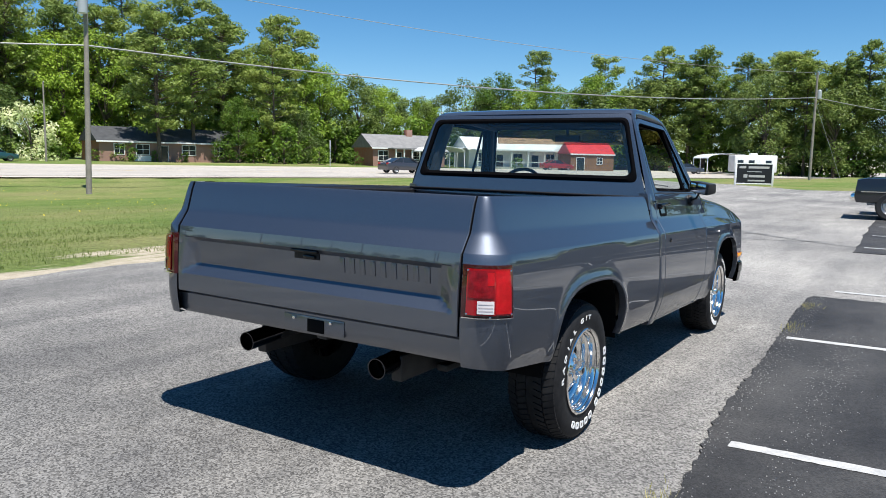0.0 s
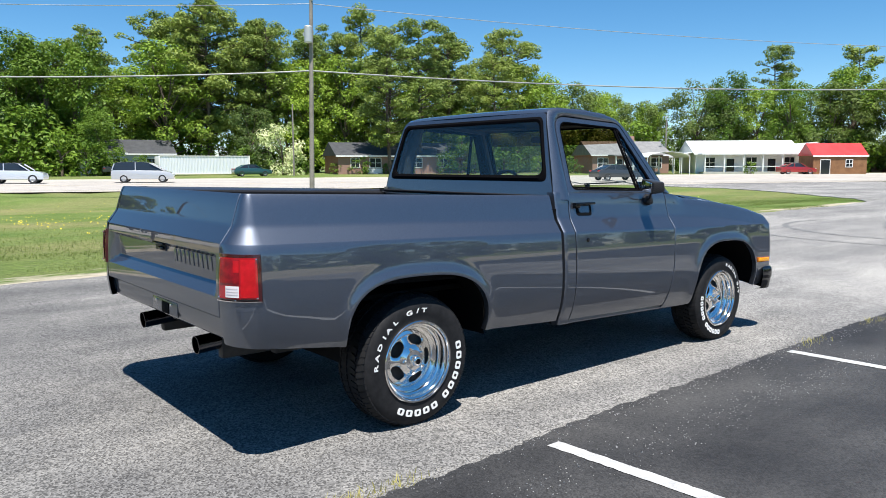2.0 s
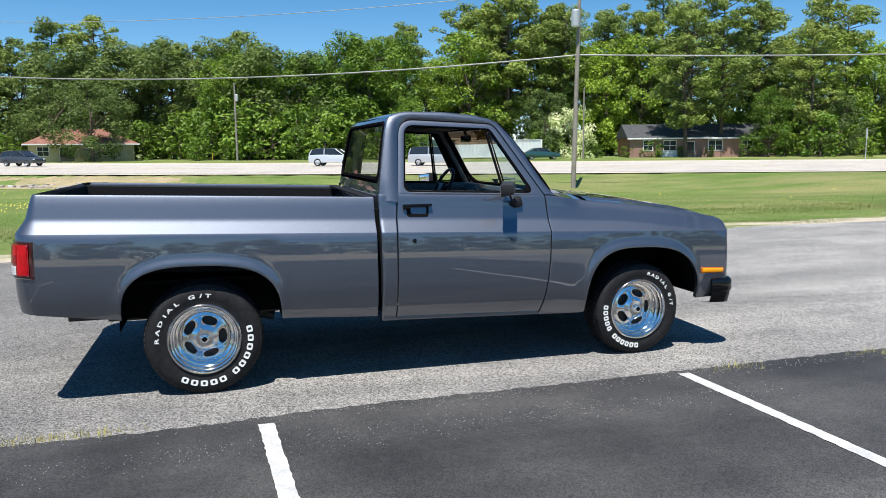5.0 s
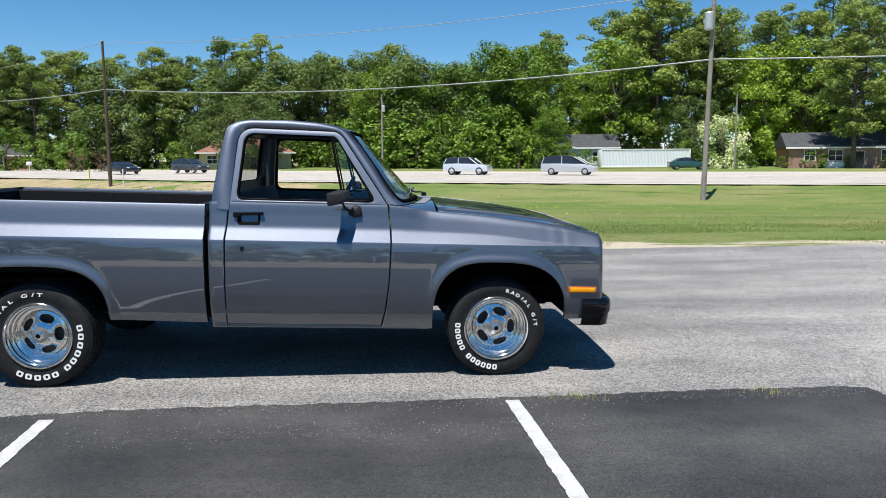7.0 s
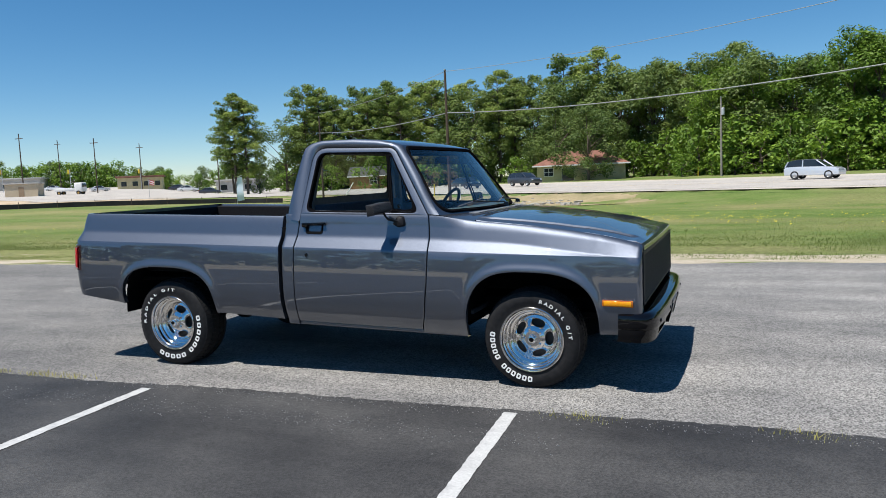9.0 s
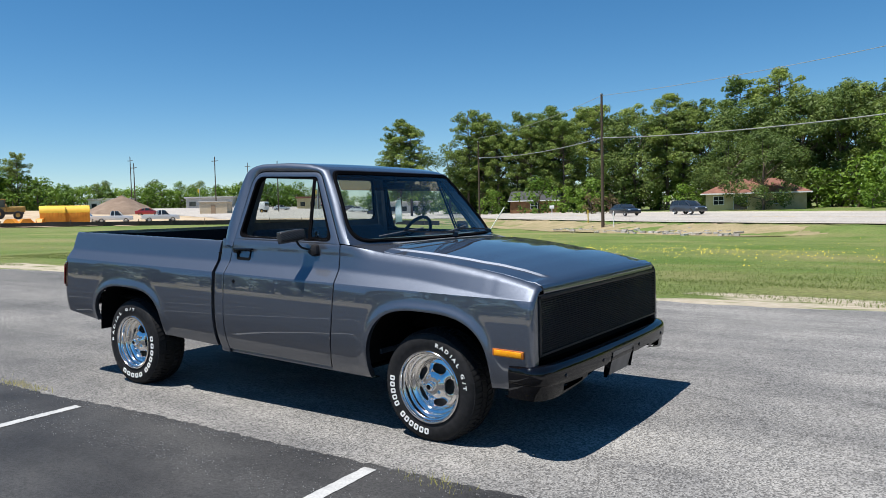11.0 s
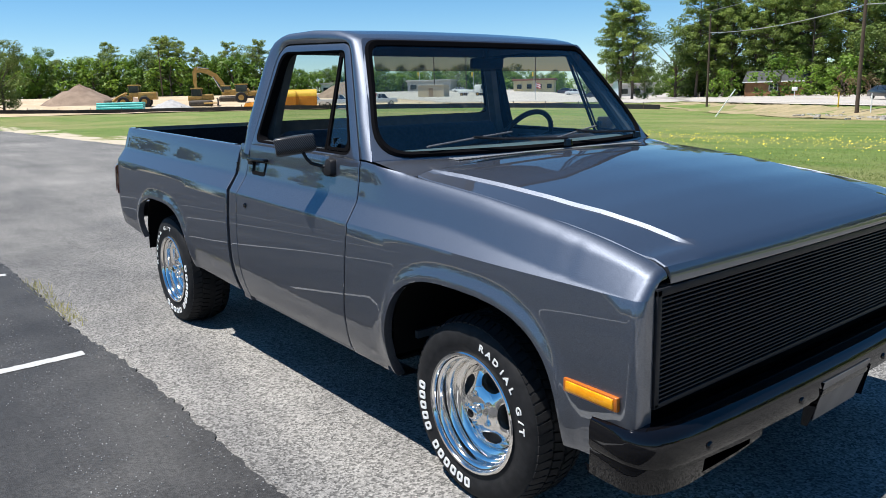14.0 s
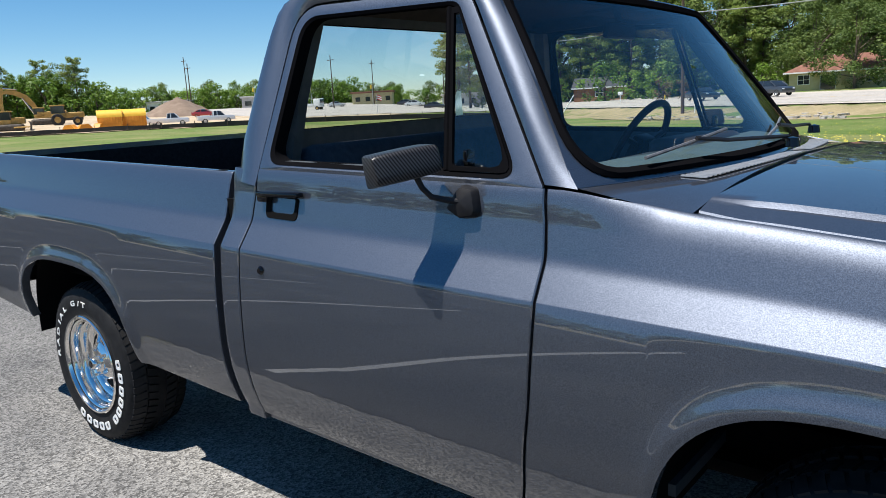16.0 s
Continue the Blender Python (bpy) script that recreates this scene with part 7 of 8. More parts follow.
def pole(x, y, h, mat, label, can=None, r=0.16, lean=(0, 0), arm=False, z0=None):
    zb = ground_z(x, y) if z0 is None else z0
    p = thing("utility_pole", label, "utility pole", (x, y, zb))
    part("shaft", tube([(0, 0, -0.3), (lean[0] * 0.5, lean[1] * 0.5, h * 0.5), (lean[0], lean[1], h)], [r, r * 0.85, r * 0.65], 12), mat, p)
    if can:
        dx, dy, z = can
        b = lathe([(0, -0.5), (0.2, -0.5), (0.24, -0.46), (0.24, 0.42), (0.2, 0.48), (0.05, 0.52), (0, 0.52)], 16, "z")
        bmesh.ops.translate(b, verts=b.verts, vec=(dx + lean[0] * z / h, dy + lean[1] * z / h, z))
        part("transformer", b, GREYMETAL, p, "pale grey transformer can")
        part("bracket", box(min(0, dx), max(0, dx) + 0.02, -0.05, 0.05, z - 0.1, z + 0.1), GREYMETAL, p)
    if arm:
        part("crossarm", box(-1.2, 1.2, -0.06, 0.06, h - 1.2, h - 1.05), mat, p)
    for k in range(2):
        b = lathe([(0, 0.12), (0.05, 0.1), (0.06, 0.0), (0.03, -0.05), (0, -0.05)], 10, "z")
        bmesh.ops.translate(b, verts=b.verts, vec=(lean[0], lean[1] - 0.12 + 0.24 * k, h - 0.05 - 0.5 * k))
        part("insulator", b, GREYMETAL, p)
    return p


def cable(a, b, sag, r=0.03, name="overhead_cable", label="grey overhead cable between utility poles"):
    a, b = Vector(a), Vector(b)
    pts = []
    for k in range(25):
        f = k / 24
        q = a.lerp(b, f)
        q.z -= sag * 4 * f * (1 - f)
        pts.append(q)
    return tagged(part(name, tube(pts, r, 6), CABLE), label, "cable")


z1, z2, z3 = ground_z(20.57, 36.2), ground_z(-21.9, 61.2), ground_z(1.2, 121)
pole(20.57, 36.2, 12.2, POLE_W, "weathered grey wooden utility pole with a transformer, in the grass", can=(-0.34, -0.25, 10.1), lean=(0.30, 0.1), z0=-0.95)
pole(-21.9, 61.2, 12.6, POLE_D, "dark brown wooden utility pole in the roadside grass", z0=-0.93)
pole(1.55, 106, 10.9, POLE_W, "wooden utility pole with a transformer at the wood's edge", can=(0.25, -0.25, 8.9))
pole(90.2, 8.2, 12.0, POLE_W, "wooden utility pole with a transformer near the sign", can=(0.2, -0.3, 9.6))
pole(45.5, 84.5, 9.2, POLE_W, "short weathered wooden pole beside a blossom tree", r=0.12)
pole(-48.5, 82, 11.0, POLE_D, "dark wooden utility pole by the crossroads", r=0.14)
A1 = (20.8, 36.25, 7.05)
A2 = (-21.9, 61.2, 7.6)
cable(A1, A2, 0.9, 0.045)
cable((20.85, 36.3, 11.0), (-21.9, 61.2, 11.5), 0.8, 0.02)
cable(A1, (90.2, 8.2, 9.0), 1.1, 0.045)
cable((20.85, 36.3, 11.0), (90.2, 8.2, 11.7), 1.0, 0.02)
cable(A2, (-48.5, 82, 8.2), 0.5, 0.04)
cable((-21.9, 61.2, 11.5), (-48.5, 82, 10.8), 0.5, 0.02)
cable((90.2, 8.2, 9.0), (150, -18, 9.0), 0.9, 0.045)
cable((90.2, 8.2, 8.5), (91.2, 5.2, 0.0), 0.0, 0.02, "guy_wire", "steel guy wire of a utility pole")
for (x, y, h) in ((-150, 118, 14), (-138, 128, 13), (-175, 150, 14), (-155, 160, 13), (-120, 150, 12), (-190, 120, 15), (-100, 175, 11), (-165, 105, 12), (-185, 60, 11)):
    pole(x, y, h, POLE_D, "distant dark utility pole beyond the crossroads", r=0.15, arm=True)
# street lamp near the carports
sl = thing("street_lamp", "grey street lamp on a wooden pole", "street lamp", (96.5, 62, ground_z(96.5, 62)))
part("pole", tube([(0, 0, 0), (0, 0, 8.3)], 0.10, 10), POLE_W, sl)
part("arm", tube([(0, 0, 8.0), (-0.6, -0.4, 8.35), (-1.1, -0.7, 8.4)], 0.04, 6), GREYMETAL, sl)
part("lamp_head", box(-1.5, -0.95, -0.85, -0.6, 8.3, 8.5, 0.05), GREYMETAL, sl)


# ---- business sign ----
def bars(parent, rows, x0, y, z0, mat, w):
    """Writing that stays plain: bars of its size."""
    for k, (a, b, z, h) in enumerate(rows):
        part("text_bar", box(x0 + a * w, x0 + b * w, y - 0.01, y, z0 + z, z0 + z + h), mat, parent)


sg_ = thing("business_sign", "black sign board in a white frame standing on the grass", "sign", (50.2, 7.1, ground_z(50, 7)), -62)
BOARD = shader("black_sign_board", (0.012, 0.012, 0.014), 0.4)
part("board", box(-1.15, 1.15, -0.03, 0.03, 0.15, 1.42), BOARD, sg_)
for a, b, c, d in ((-1.28, -1.15, -0.05, 1.5), (1.15, 1.28, -0.05, 1.5)):
    part("post", box(a, b, -0.06, 0.06, c, d, 0.01), TRIMW, sg_)
part("top_rail", box(-1.15, 1.15, -0.06, 0.06, 1.42, 1.50, 0.01), TRIMW, sg_)
part("bottom_rail", box(-1.15, 1.15, -0.06, 0.06, 0.08, 0.15, 0.01), TRIMW, sg_)
bars(sg_, [(0.0, 0.22, 1.14, 0.15), (0.30, 0.98, 1.14, 0.15), (0.25, 0.75, 0.90, 0.05), (0.15, 0.28, 0.52, 0.22), (0.32, 0.85, 0.55, 0.15), (0.3, 0.85, 0.28, 0.10)], -1.0, -0.035, 0.0, shader("faded_sign_paint", (0.42, 0.42, 0.41), 0.6), 2.0)

# ---- vehicles ----
CARPAINT = {}


def carpaint(key, c, metal=0.3):
    if key not in CARPAINT:
        CARPAINT[key] = shader(key, c, 0.35, metal, coat=1.0)
    return CARPAINT[key]


CARTYRE = shader("car_tyre", (0.02, 0.02, 0.021), 0.7)
CARRIM = shader("car_rim", (0.45, 0.46, 0.47), 0.3, 0.9)
LAMPW = shader("headlamp_clear", (0.75, 0.77, 0.8), 0.1, coat=1.0)
LAMPR = shader("rear_lamp_red", (0.45, 0.01, 0.01), 0.15, coat=1.0)
SHAPES = {
    # side outline of body below the belt, then the glasshouse: (x, z) in car lengths and metres
    "sedan": dict(L=4.75, W=1.82, low=[(-0.5, 0.55), (-0.495, 0.80), (-0.47, 0.94), (-0.30, 1.00), (0.16, 0.96), (0.42, 0.82), (0.485, 0.70), (0.5, 0.5), (0.49, 0.26), (-0.49, 0.28)],
                  cab=[(-0.38, 0.98), (-0.22, 1.38), (-0.05, 1.45), (0.06, 1.42), (0.23, 0.95)]),
    "suv": dict(L=4.6, W=1.86, low=[(-0.5, 0.55), (-0.495, 0.95), (-0.47, 1.05), (-0.2, 1.08), (0.20, 1.04), (0.42, 0.95), (0.485, 0.80), (0.5, 0.5), (0.49, 0.30), (-0.49, 0.32)],
                cab=[(-0.485, 1.05), (-0.43, 1.55), (-0.30, 1.67), (0.02, 1.68), (0.10, 1.60), (0.27, 1.03)]),
    "van": dict(L=5.1, W=1.95, low=[(-0.5, 0.5), (-0.495, 0.95), (-0.48, 1.05), (-0.2, 1.05), (0.26, 1.00), (0.44, 0.88), (0.49, 0.72), (0.5, 0.45), (0.49, 0.25), (-0.49, 0.27)],
                cab=[(-0.485, 1.04), (-0.445, 1.62), (-0.36, 1.74), (0.0, 1.75), (0.12, 1.66), (0.36, 0.98)]),
    "wagon": dict(L=4.7, W=2.0, low=[(-0.5, 0.6), (-0.498, 1.0), (-0.49, 1.10), (-0.1, 1.10), (0.24, 1.10), (0.44, 1.08), (0.490, 1.03), (0.5, 0.6), (0.49, 0.42), (-0.49, 0.45)],
                  cab=[(-0.485, 1.09), (-0.455, 1.68), (-0.40, 1.77), (0.0, 1.78), (0.06, 1.70), (0.19, 1.10)]),
    "pickup": dict(L=5.6, W=1.95, low=[(-0.5, 0.6), (-0.498, 1.10), (-0.49, 1.14), (-0.06, 1.12), (0.24, 1.12), (0.44, 1.08), (0.488, 0.95), (0.5, 0.6), (0.49, 0.40), (-0.49, 0.45)],
                   cab=[(-0.075, 1.10), (-0.055, 1.72), (-0.02, 1.80), (0.10, 1.80), (0.14, 1.72), (0.235, 1.11)]),
}


def vehicle(shape, paint, label, x, y, rz, category="car", name=None, lift=0.0, two_tone=None):
    """A car: body, glasshouse with side windows, wheels, lamps."""
    S = SHAPES[shape]
    L, W = S["L"], S["W"]
    c = thing(name or {"sedan": "sedan_car", "suv": "suv_car", "van": "minivan", "pickup": "white_pickup"}[shape], label, category, (x, y, ground_z(x, y) + 0.03 + lift), rz)
    lo = [(px * L, pz) for px, pz in S["low"]]
    rows = []
    for q, k in ((-1.0, 0.90), (-0.985, 0.97), (-0.93, 1.0), (0.93, 1.0), (0.985, 0.97), (1.0, 0.90)):
        rows.append([(px * (0.985 + 0.015 * (k > 0.95)), q * W / 2, 0.62 + (pz - 0.62) * k) for px, pz in lo])
    bm = bmesh.new()
    vv = add_grid(bm, rows, close_v=True)
    bm.faces.new(vv[0]), bm.faces.new(vv[-1])
    part("body", bm, paint, c, sharp=30)
    cb = [(px * L, pz) for px, pz in S["cab"]]
    belt = min(p[1] for p in cb)
    top = max(p[1] for p in cb)
    bm = bmesh.new()
    rows = []
    for q in (-1, -0.6, 0.6, 1):
        rows.append([(px, q * (W / 2 * (0.93 - 0.16 * (pz - belt) / (top - belt))), pz + (0.02 if abs(q) < 0.9 else 0)) for px, pz in cb])
    vv = add_grid(bm, rows)
    bm.faces.new(vv[0]), bm.faces.new(vv[-1])
    part("glasshouse", bm, DARKGLASS, c, sharp=30)
    bm = bmesh.new()
    n = len(cb)
    tp = [p for p in cb if p[1] > top - 0.14]
    add_grid(bm, [[(px, q * W / 2 * 0.775, pz + (0.035 if abs(q) < 0.9 else 0.01)) for px, pz in tp] for q in (-1, -0.6, 0.6, 1)])
    part("roof", bm, paint, c, sharp=40)
    for s in (-1, 1):
        for a, b in ((0, 1), (n - 2, n - 1)):
            p0, p1 = cb[a], cb[b]
            part("pillar", tube([(p0[0], s * W / 2 * 0.93, p0[1]), (p1[0], s * W / 2 * (0.93 - 0.16 * (p1[1] - belt) / (top - belt)), p1[1])], 0.05, 6), paint, c)
        xm = (cb[0][0] + cb[-1][0]) / 2 - 0.05 * L
        part("pillar", tube([(xm, s * W / 2 * 0.935, belt), (xm, s * W / 2 * 0.78, top - 0.03)], 0.045, 6), paint, c)
        r = 0.34 if shape in ("sedan", "van") else 0.38
        for wx in (-0.30 * L, 0.315 * L):
            wl = part("wheel", lathe([(r * 0.62, 0.0), (r * 0.9, -0.01), (r, 0.03), (r, 0.2), (r * 0.62, 0.22)], 24), CARTYRE, c)
            wl.matrix_basis = Matrix.Translation((wx, s * W / 2 * 1.005, r - 0.03)) @ Matrix.Rotation(math.pi if s > 0 else 0, 4, "Z")
            part("rim", lathe([(0, 0.03), (r * 0.18, 0.025), (r * 0.5, 0.05), (r * 0.62, 0.0), (r * 0.66, 0.01)], 20), CARRIM, wl)
        part("headlamp", box(0.455 * L, 0.492 * L, s * W * 0.30, s * W * 0.47, 0.66, 0.80, 0.03), LAMPW, c)
        part("tail_lamp", box(-0.499 * L, -0.47 * L, s * W * 0.34, s * W * 0.485, 0.78, 0.95, 0.02), LAMPR, c)
    return c


def heading(x, y):
    """Direction of the road at a place, in degrees."""
    best = min(range(len(NEAR_EDGE) - 1), key=lambda i: abs((NEAR_EDGE[i][0] + NEAR_EDGE[i + 1][0]) / 2 - x))
    a, b = NEAR_EDGE[best], NEAR_EDGE[best + 1]
    return math.degrees(math.atan2(a[1] - b[1], a[0] - b[0]))


vehicle("suv", carpaint("white_car_paint", (0.62, 0.65, 0.70)), "silver-white crossover car on the highway", 10.2, 67.8, heading(6, 50), lift=0.05)
vehicle("van", carpaint("silver_van_paint", (0.50, 0.51, 0.53)), "silver minivan on the highway", 19.4, 63.6, heading(6, 50), lift=0.05)
vehicle("sedan", carpaint("dark_grey_car_paint", (0.05, 0.05, 0.06)), "dark grey sedan on the highway", 54.5, 39.2, -21, lift=0.1)
vehicle("suv", carpaint("grey_car_paint", (0.06, 0.065, 0.075)), "dark grey sport utility car on the highway", -21.8, 87.5, heading(-22, 80), lift=0.1)
vehicle("sedan", carpaint("black_car_paint", (0.02, 0.022, 0.026)), "black sedan on the highway", -29.5, 86.5, heading(-30, 80), lift=0.1)
vehicle("sedan", carpaint("red_car_paint", (0.35, 0.02, 0.02)), "dark red sedan parked by a shed", 98.5, 43.0, -40)
vehicle("sedan", carpaint("blue_grey_car_paint", (0.06, 0.08, 0.11)), "blue-grey sedan parked by the houses", 107.5, 26.5, -52)
vehicle("sedan", carpaint("green_car_paint", (0.02, 0.08, 0.08)), "dark teal sedan near the container", 39.5, 84.5, -12)
vehicle("pickup", carpaint("navy_car_paint", (0.05, 0.06, 0.08)), "dark pickup parked in a white car port", 27.0, 101.5, 80, "pickup truck", "parked_pickup")

rv = thing("camper_trailer", "white camper trailer parked by the trees", "camper", (106, 17.2, ground_z(106, 17)), -58)
part("body", box(-2.9, 2.9, -1.2, 1.2, 0.6, 2.9, 0.12, 3), SIDING, rv)
part("roof_unit", box(-0.4, 0.5, -0.4, 0.4, 2.9, 3.15, 0.05), TRIMW, rv)
for a in (-2.1, -0.6, 1.7):
    part("window", box(a - 0.4, a + 0.4, -1.23, -1.18, 1.6, 2.2, 0.03), DARKGLASS, rv)
part("door", box(0.5, 1.1, -1.235, -1.18, 0.75, 2.5, 0.03), TRIMW, rv)
for a in (-0.5, 0.4):
    b = lathe([(0, 0), (0.33, 0.0), (0.35, 0.05), (0.35, 0.2), (0, 0.2)], 20)
    bmesh.ops.translate(b, verts=b.verts, vec=(a, -1.15, 0.35))
    part("wheel", b, CARTYRE, rv)

# parked vehicles further down the lot
bt = vehicle("wagon", carpaint("black_parked_paint", (0.012, 0.013, 0.017)), "old black utility truck with a chrome bumper in a stall", 20.2, -3.2, 92, "car", "parked_suv")
part("chrome_bumper", box(2.30, 2.44, -0.98, 0.98, 0.46, 0.64, 0.03), CHROME, bt, "chrome front bumper")
part("chrome_trim", box(-2.2, 2.2, 0.985, 1.006, 0.70, 0.73), CHROME, bt)
vehicle("sedan", carpaint("white_parked_paint", (0.72, 0.73, 0.74)), "white sedan parked in a stall", 22.4, -3.4, 90)


# ---- building site ----
YEL = varied("construction_yellow", (0.46, 0.27, 0.06), (0.58, 0.36, 0.10), 1.5, 0.55, fine=6)
YEL2 = varied("orange_yellow_panel", (0.70, 0.27, 0.02), (0.80, 0.33, 0.03), 1.2, 0.55)
YEL3 = varied("yellow_tank_lid", (0.80, 0.46, 0.03), (0.88, 0.52, 0.05), 1.2, 0.5)
TRACKM = varied("track_steel", (0.06, 0.05, 0.04), (0.12, 0.10, 0.08), 3, 0.8)
SOIL = varied("sandy_soil", (0.46, 0.34, 0.21), (0.62, 0.50, 0.35), 0.25, 0.95, fine=6, bump_scale=4, bump_str=0.8, bump_dist=0.1)
SOIL_D = varied("brown_soil", (0.20, 0.14, 0.10), (0.30, 0.22, 0.16), 0.5, 0.95, fine=6, bump_scale=4, bump_str=0.8, bump_dist=0.1)
GRAVEL = varied("grey_gravel", (0.36, 0.35, 0.34), (0.50, 0.49, 0.48), 1.5, 0.95, fine=10, bump_scale=8, bump_str=0.8, bump_dist=0.08)
draped("bare_ground", [(-106, -40), (-105, 10), (-97, 31), (-87, 47), (-75, 61), (-66, 69), (-78, 86), (-110, 106), (-170, 125), (-196, 60), (-205, -40)], 3.0, SOIL, 0.06, "bare sandy soil of a building site", "building site")


def pile(x, y, r, h, mat, label, seed):
    rng = np.random.default_rng(seed)
    rows = []
    for k in range(9):
        f = k / 8
        rows.append([(math.cos(a) * r * (1 - f) * (1 + 0.18 * math.sin(3 * a + seed) + rng.uniform(-0.06, 0.06)), math.sin(a) * r * (1 - f) * (1 + 0.12 * math.cos(2 * a)), -0.3 + (h + 0.3) * f ** 0.85 + rng.uniform(-0.06, 0.06) * h) for a in [2 * math.pi * j / 24 for j in range(24)]])
    b = loft(rows, close_v=True)
    o = part("soil_mound", b, mat, sharp=50)
    o.location = (x, y, ground_z(x, y))
    return tagged(o, label, "pile")


pile(-141, 31, 8, 3.6, SOIL_D, "heap of brown soil on the building site", 1)
pile(-110, 36.5, 4.5, 1.6, GRAVEL, "low heap of grey gravel", 2)
pile(-150, 92, 9, 4.0, SOIL_D, "distant heap of pale soil", 3)
pile(-146, 40, 6, 1.5, SOIL_D, "low bank of brown soil", 4)


def tracks(p, w, l, h, gauge):
    for s in (-1, 1):
        t = part("track", box(-l / 2, l / 2, s * gauge / 2 - w / 2, s * gauge / 2 + w / 2, 0.0, h, h * 0.35, 4), TRACKM, p)
        for k in range(5):
            b = lathe([(0, -0.03), (h * 0.28, -0.03), (h * 0.3, 0.05)], 14)
            bmesh.ops.translate(b, verts=b.verts, vec=(-l / 2 + l * (k + 0.7) / 5.4, s * gauge / 2 - w / 2 - 0.02 if s < 0 else s * gauge / 2 + w / 2 + 0.02, h * 0.4))
            part("roller", b, TRACKM, t)


def cab_box(p, x0, x1, y0, y1, z0, z1):
    """Operator's cab: solid lower part, dark glazing between four posts, a roof with eaves."""
    zm = z0 + (z1 - z0) * 0.35
    c = part("operator_cab", box(x0, x1, y0, y1, z0, zm, 0.05), YEL, p)
    part("cab_glass", box(x0 + 0.06, x1 - 0.06, y0 + 0.06, y1 - 0.06, zm - 0.05, z1 - 0.10), DARKGLASS, c)
    for px in (x0 + 0.06, x1 - 0.06):
        for py in (y0 + 0.06, y1 - 0.06):
            part("cab_post", box(px - 0.06, px + 0.06, py - 0.06, py + 0.06, zm - 0.02, z1 - 0.08), TRACKM, c)
    part("cab_roof", box(x0 - 0.12, x1 + 0.12, y0 - 0.10, y1 + 0.10, z1 - 0.12, z1 + 0.06, 0.05), YEL, c)


def arm(pts, half, depth):
    """A box-section arm along points in the xz plane: depth by point, rounded off."""
    rows = []
    for i, (x, z) in enumerate(pts):
        a, b = Vector(pts[max(i - 1, 0)]), Vector(pts[min(i + 1, len(pts) - 1)])
        t = (b - a).normalized()
        n = Vector((-t.y, t.x)) * depth[i] / 2
        rows.append([(x + n.x, -half, z + n.y), (x + n.x, half, z + n.y), (x - n.x, half, z - n.y), (x - n.x, -half, z - n.y)])
    bm = loft(rows, close_v=True)
    for row in (rows[0], rows[-1]):
        bm.faces.new([bm.verts.new(p) for p in row])
    return bm


def excavator(x, y, rz):
    e = thing("excavator", "yellow tracked excavator with its boom raised, on the building site", "excavator", (x, y, ground_z(x, y)), rz)
    tracks(e, 0.7, 4.6, 1.1, 2.6)
    part("upper_body", box(-2.8, 1.2, -1.4, 1.4, 1.25, 2.4, 0.15, 3), YEL, e)
    part("counterweight", box(-3.6, -2.5, -1.4, 1.4, 1.2, 2.5, 0.3, 3), YEL, e)
    cab_box(e, 0.0, 1.7, 0.4, 1.4, 1.3, 3.1)
    part("boom", arm([(0.9, 2.0), (1.7, 3.7), (2.8, 5.1), (4.3, 5.9), (5.6, 6.1), (6.6, 5.9)], 0.28, [0.6, 0.85, 0.95, 0.85, 0.65, 0.45]), YEL, e)
    part("stick", arm([(6.2, 6.7), (6.6, 5.8), (6.7, 4.0), (6.5, 1.9)], 0.22, [0.5, 0.8, 0.6, 0.4]), YEL, e)
    for s in (-1, 1):
        part("boom_cylinder", tube([(1.6, s * 0.42, 1.9), (3.2, s * 0.42, 4.9)], 0.10, 8), CHROME_DULL, e)
    part("stick_cylinder", tube([(3.9, 0.0, 6.45), (6.1, 0.0, 6.75)], 0.10, 8), CHROME_DULL, e)
    part("bucket", arm([(6.5, 2.0), (6.1, 1.3), (5.5, 0.9), (4.9, 1.2)], 0.7, [0.3, 0.8, 0.7, 0.2]), TRACKM, e)


def dozer(x, y, rz):
    d = thing("bulldozer", "yellow bulldozer on bare soil", "bulldozer", (x, y, ground_z(x, y)), rz)
    tracks(d, 0.6, 3.6, 1.0, 2.0)
    part("engine_hood", box(0.2, 2.1, -0.6, 0.6, 1.0, 1.95, 0.1, 3), YEL, d)
    cab_box(d, -1.3, 0.3, -0.8, 0.8, 1.0, 2.9)
    part("rear_box", box(-1.9, -1.2, -0.7, 0.7, 0.9, 1.7, 0.08), YEL, d)
    rows = [[(2.5 + 0.25 * math.cos(a), yy, 0.7 + 0.65 * math.sin(a)) for yy in (-1.7, 1.7)] for a in np.linspace(-1.3, 1.3, 7)]
    part("blade", loft(rows), TRACKM, d)
    for s in (-1, 1):
        part("push_arm", tube([(0.6, s * 1.45, 0.5), (2.5, s * 1.45, 0.5)], 0.12, 6), YEL, d)


def big_wheel(p, x, y, r, w):
    s = 1 if y > 0 else -1
    b = part("wheel", lathe([(r * 0.5, 0.0), (r * 0.92, -0.02), (r, 0.06), (r, w - 0.06), (r * 0.92, w), (r * 0.5, w)], 24), CARTYRE, p)
    b.matrix_basis = Matrix.Translation((x, y, r - 0.05)) @ Matrix.Rotation(math.pi if s > 0 else 0, 4, "Z")
    part("rim", lathe([(0, 0.06), (r * 0.3, 0.04), (r * 0.5, 0.02), (r * 0.52, 0.05)], 16), YEL, b)


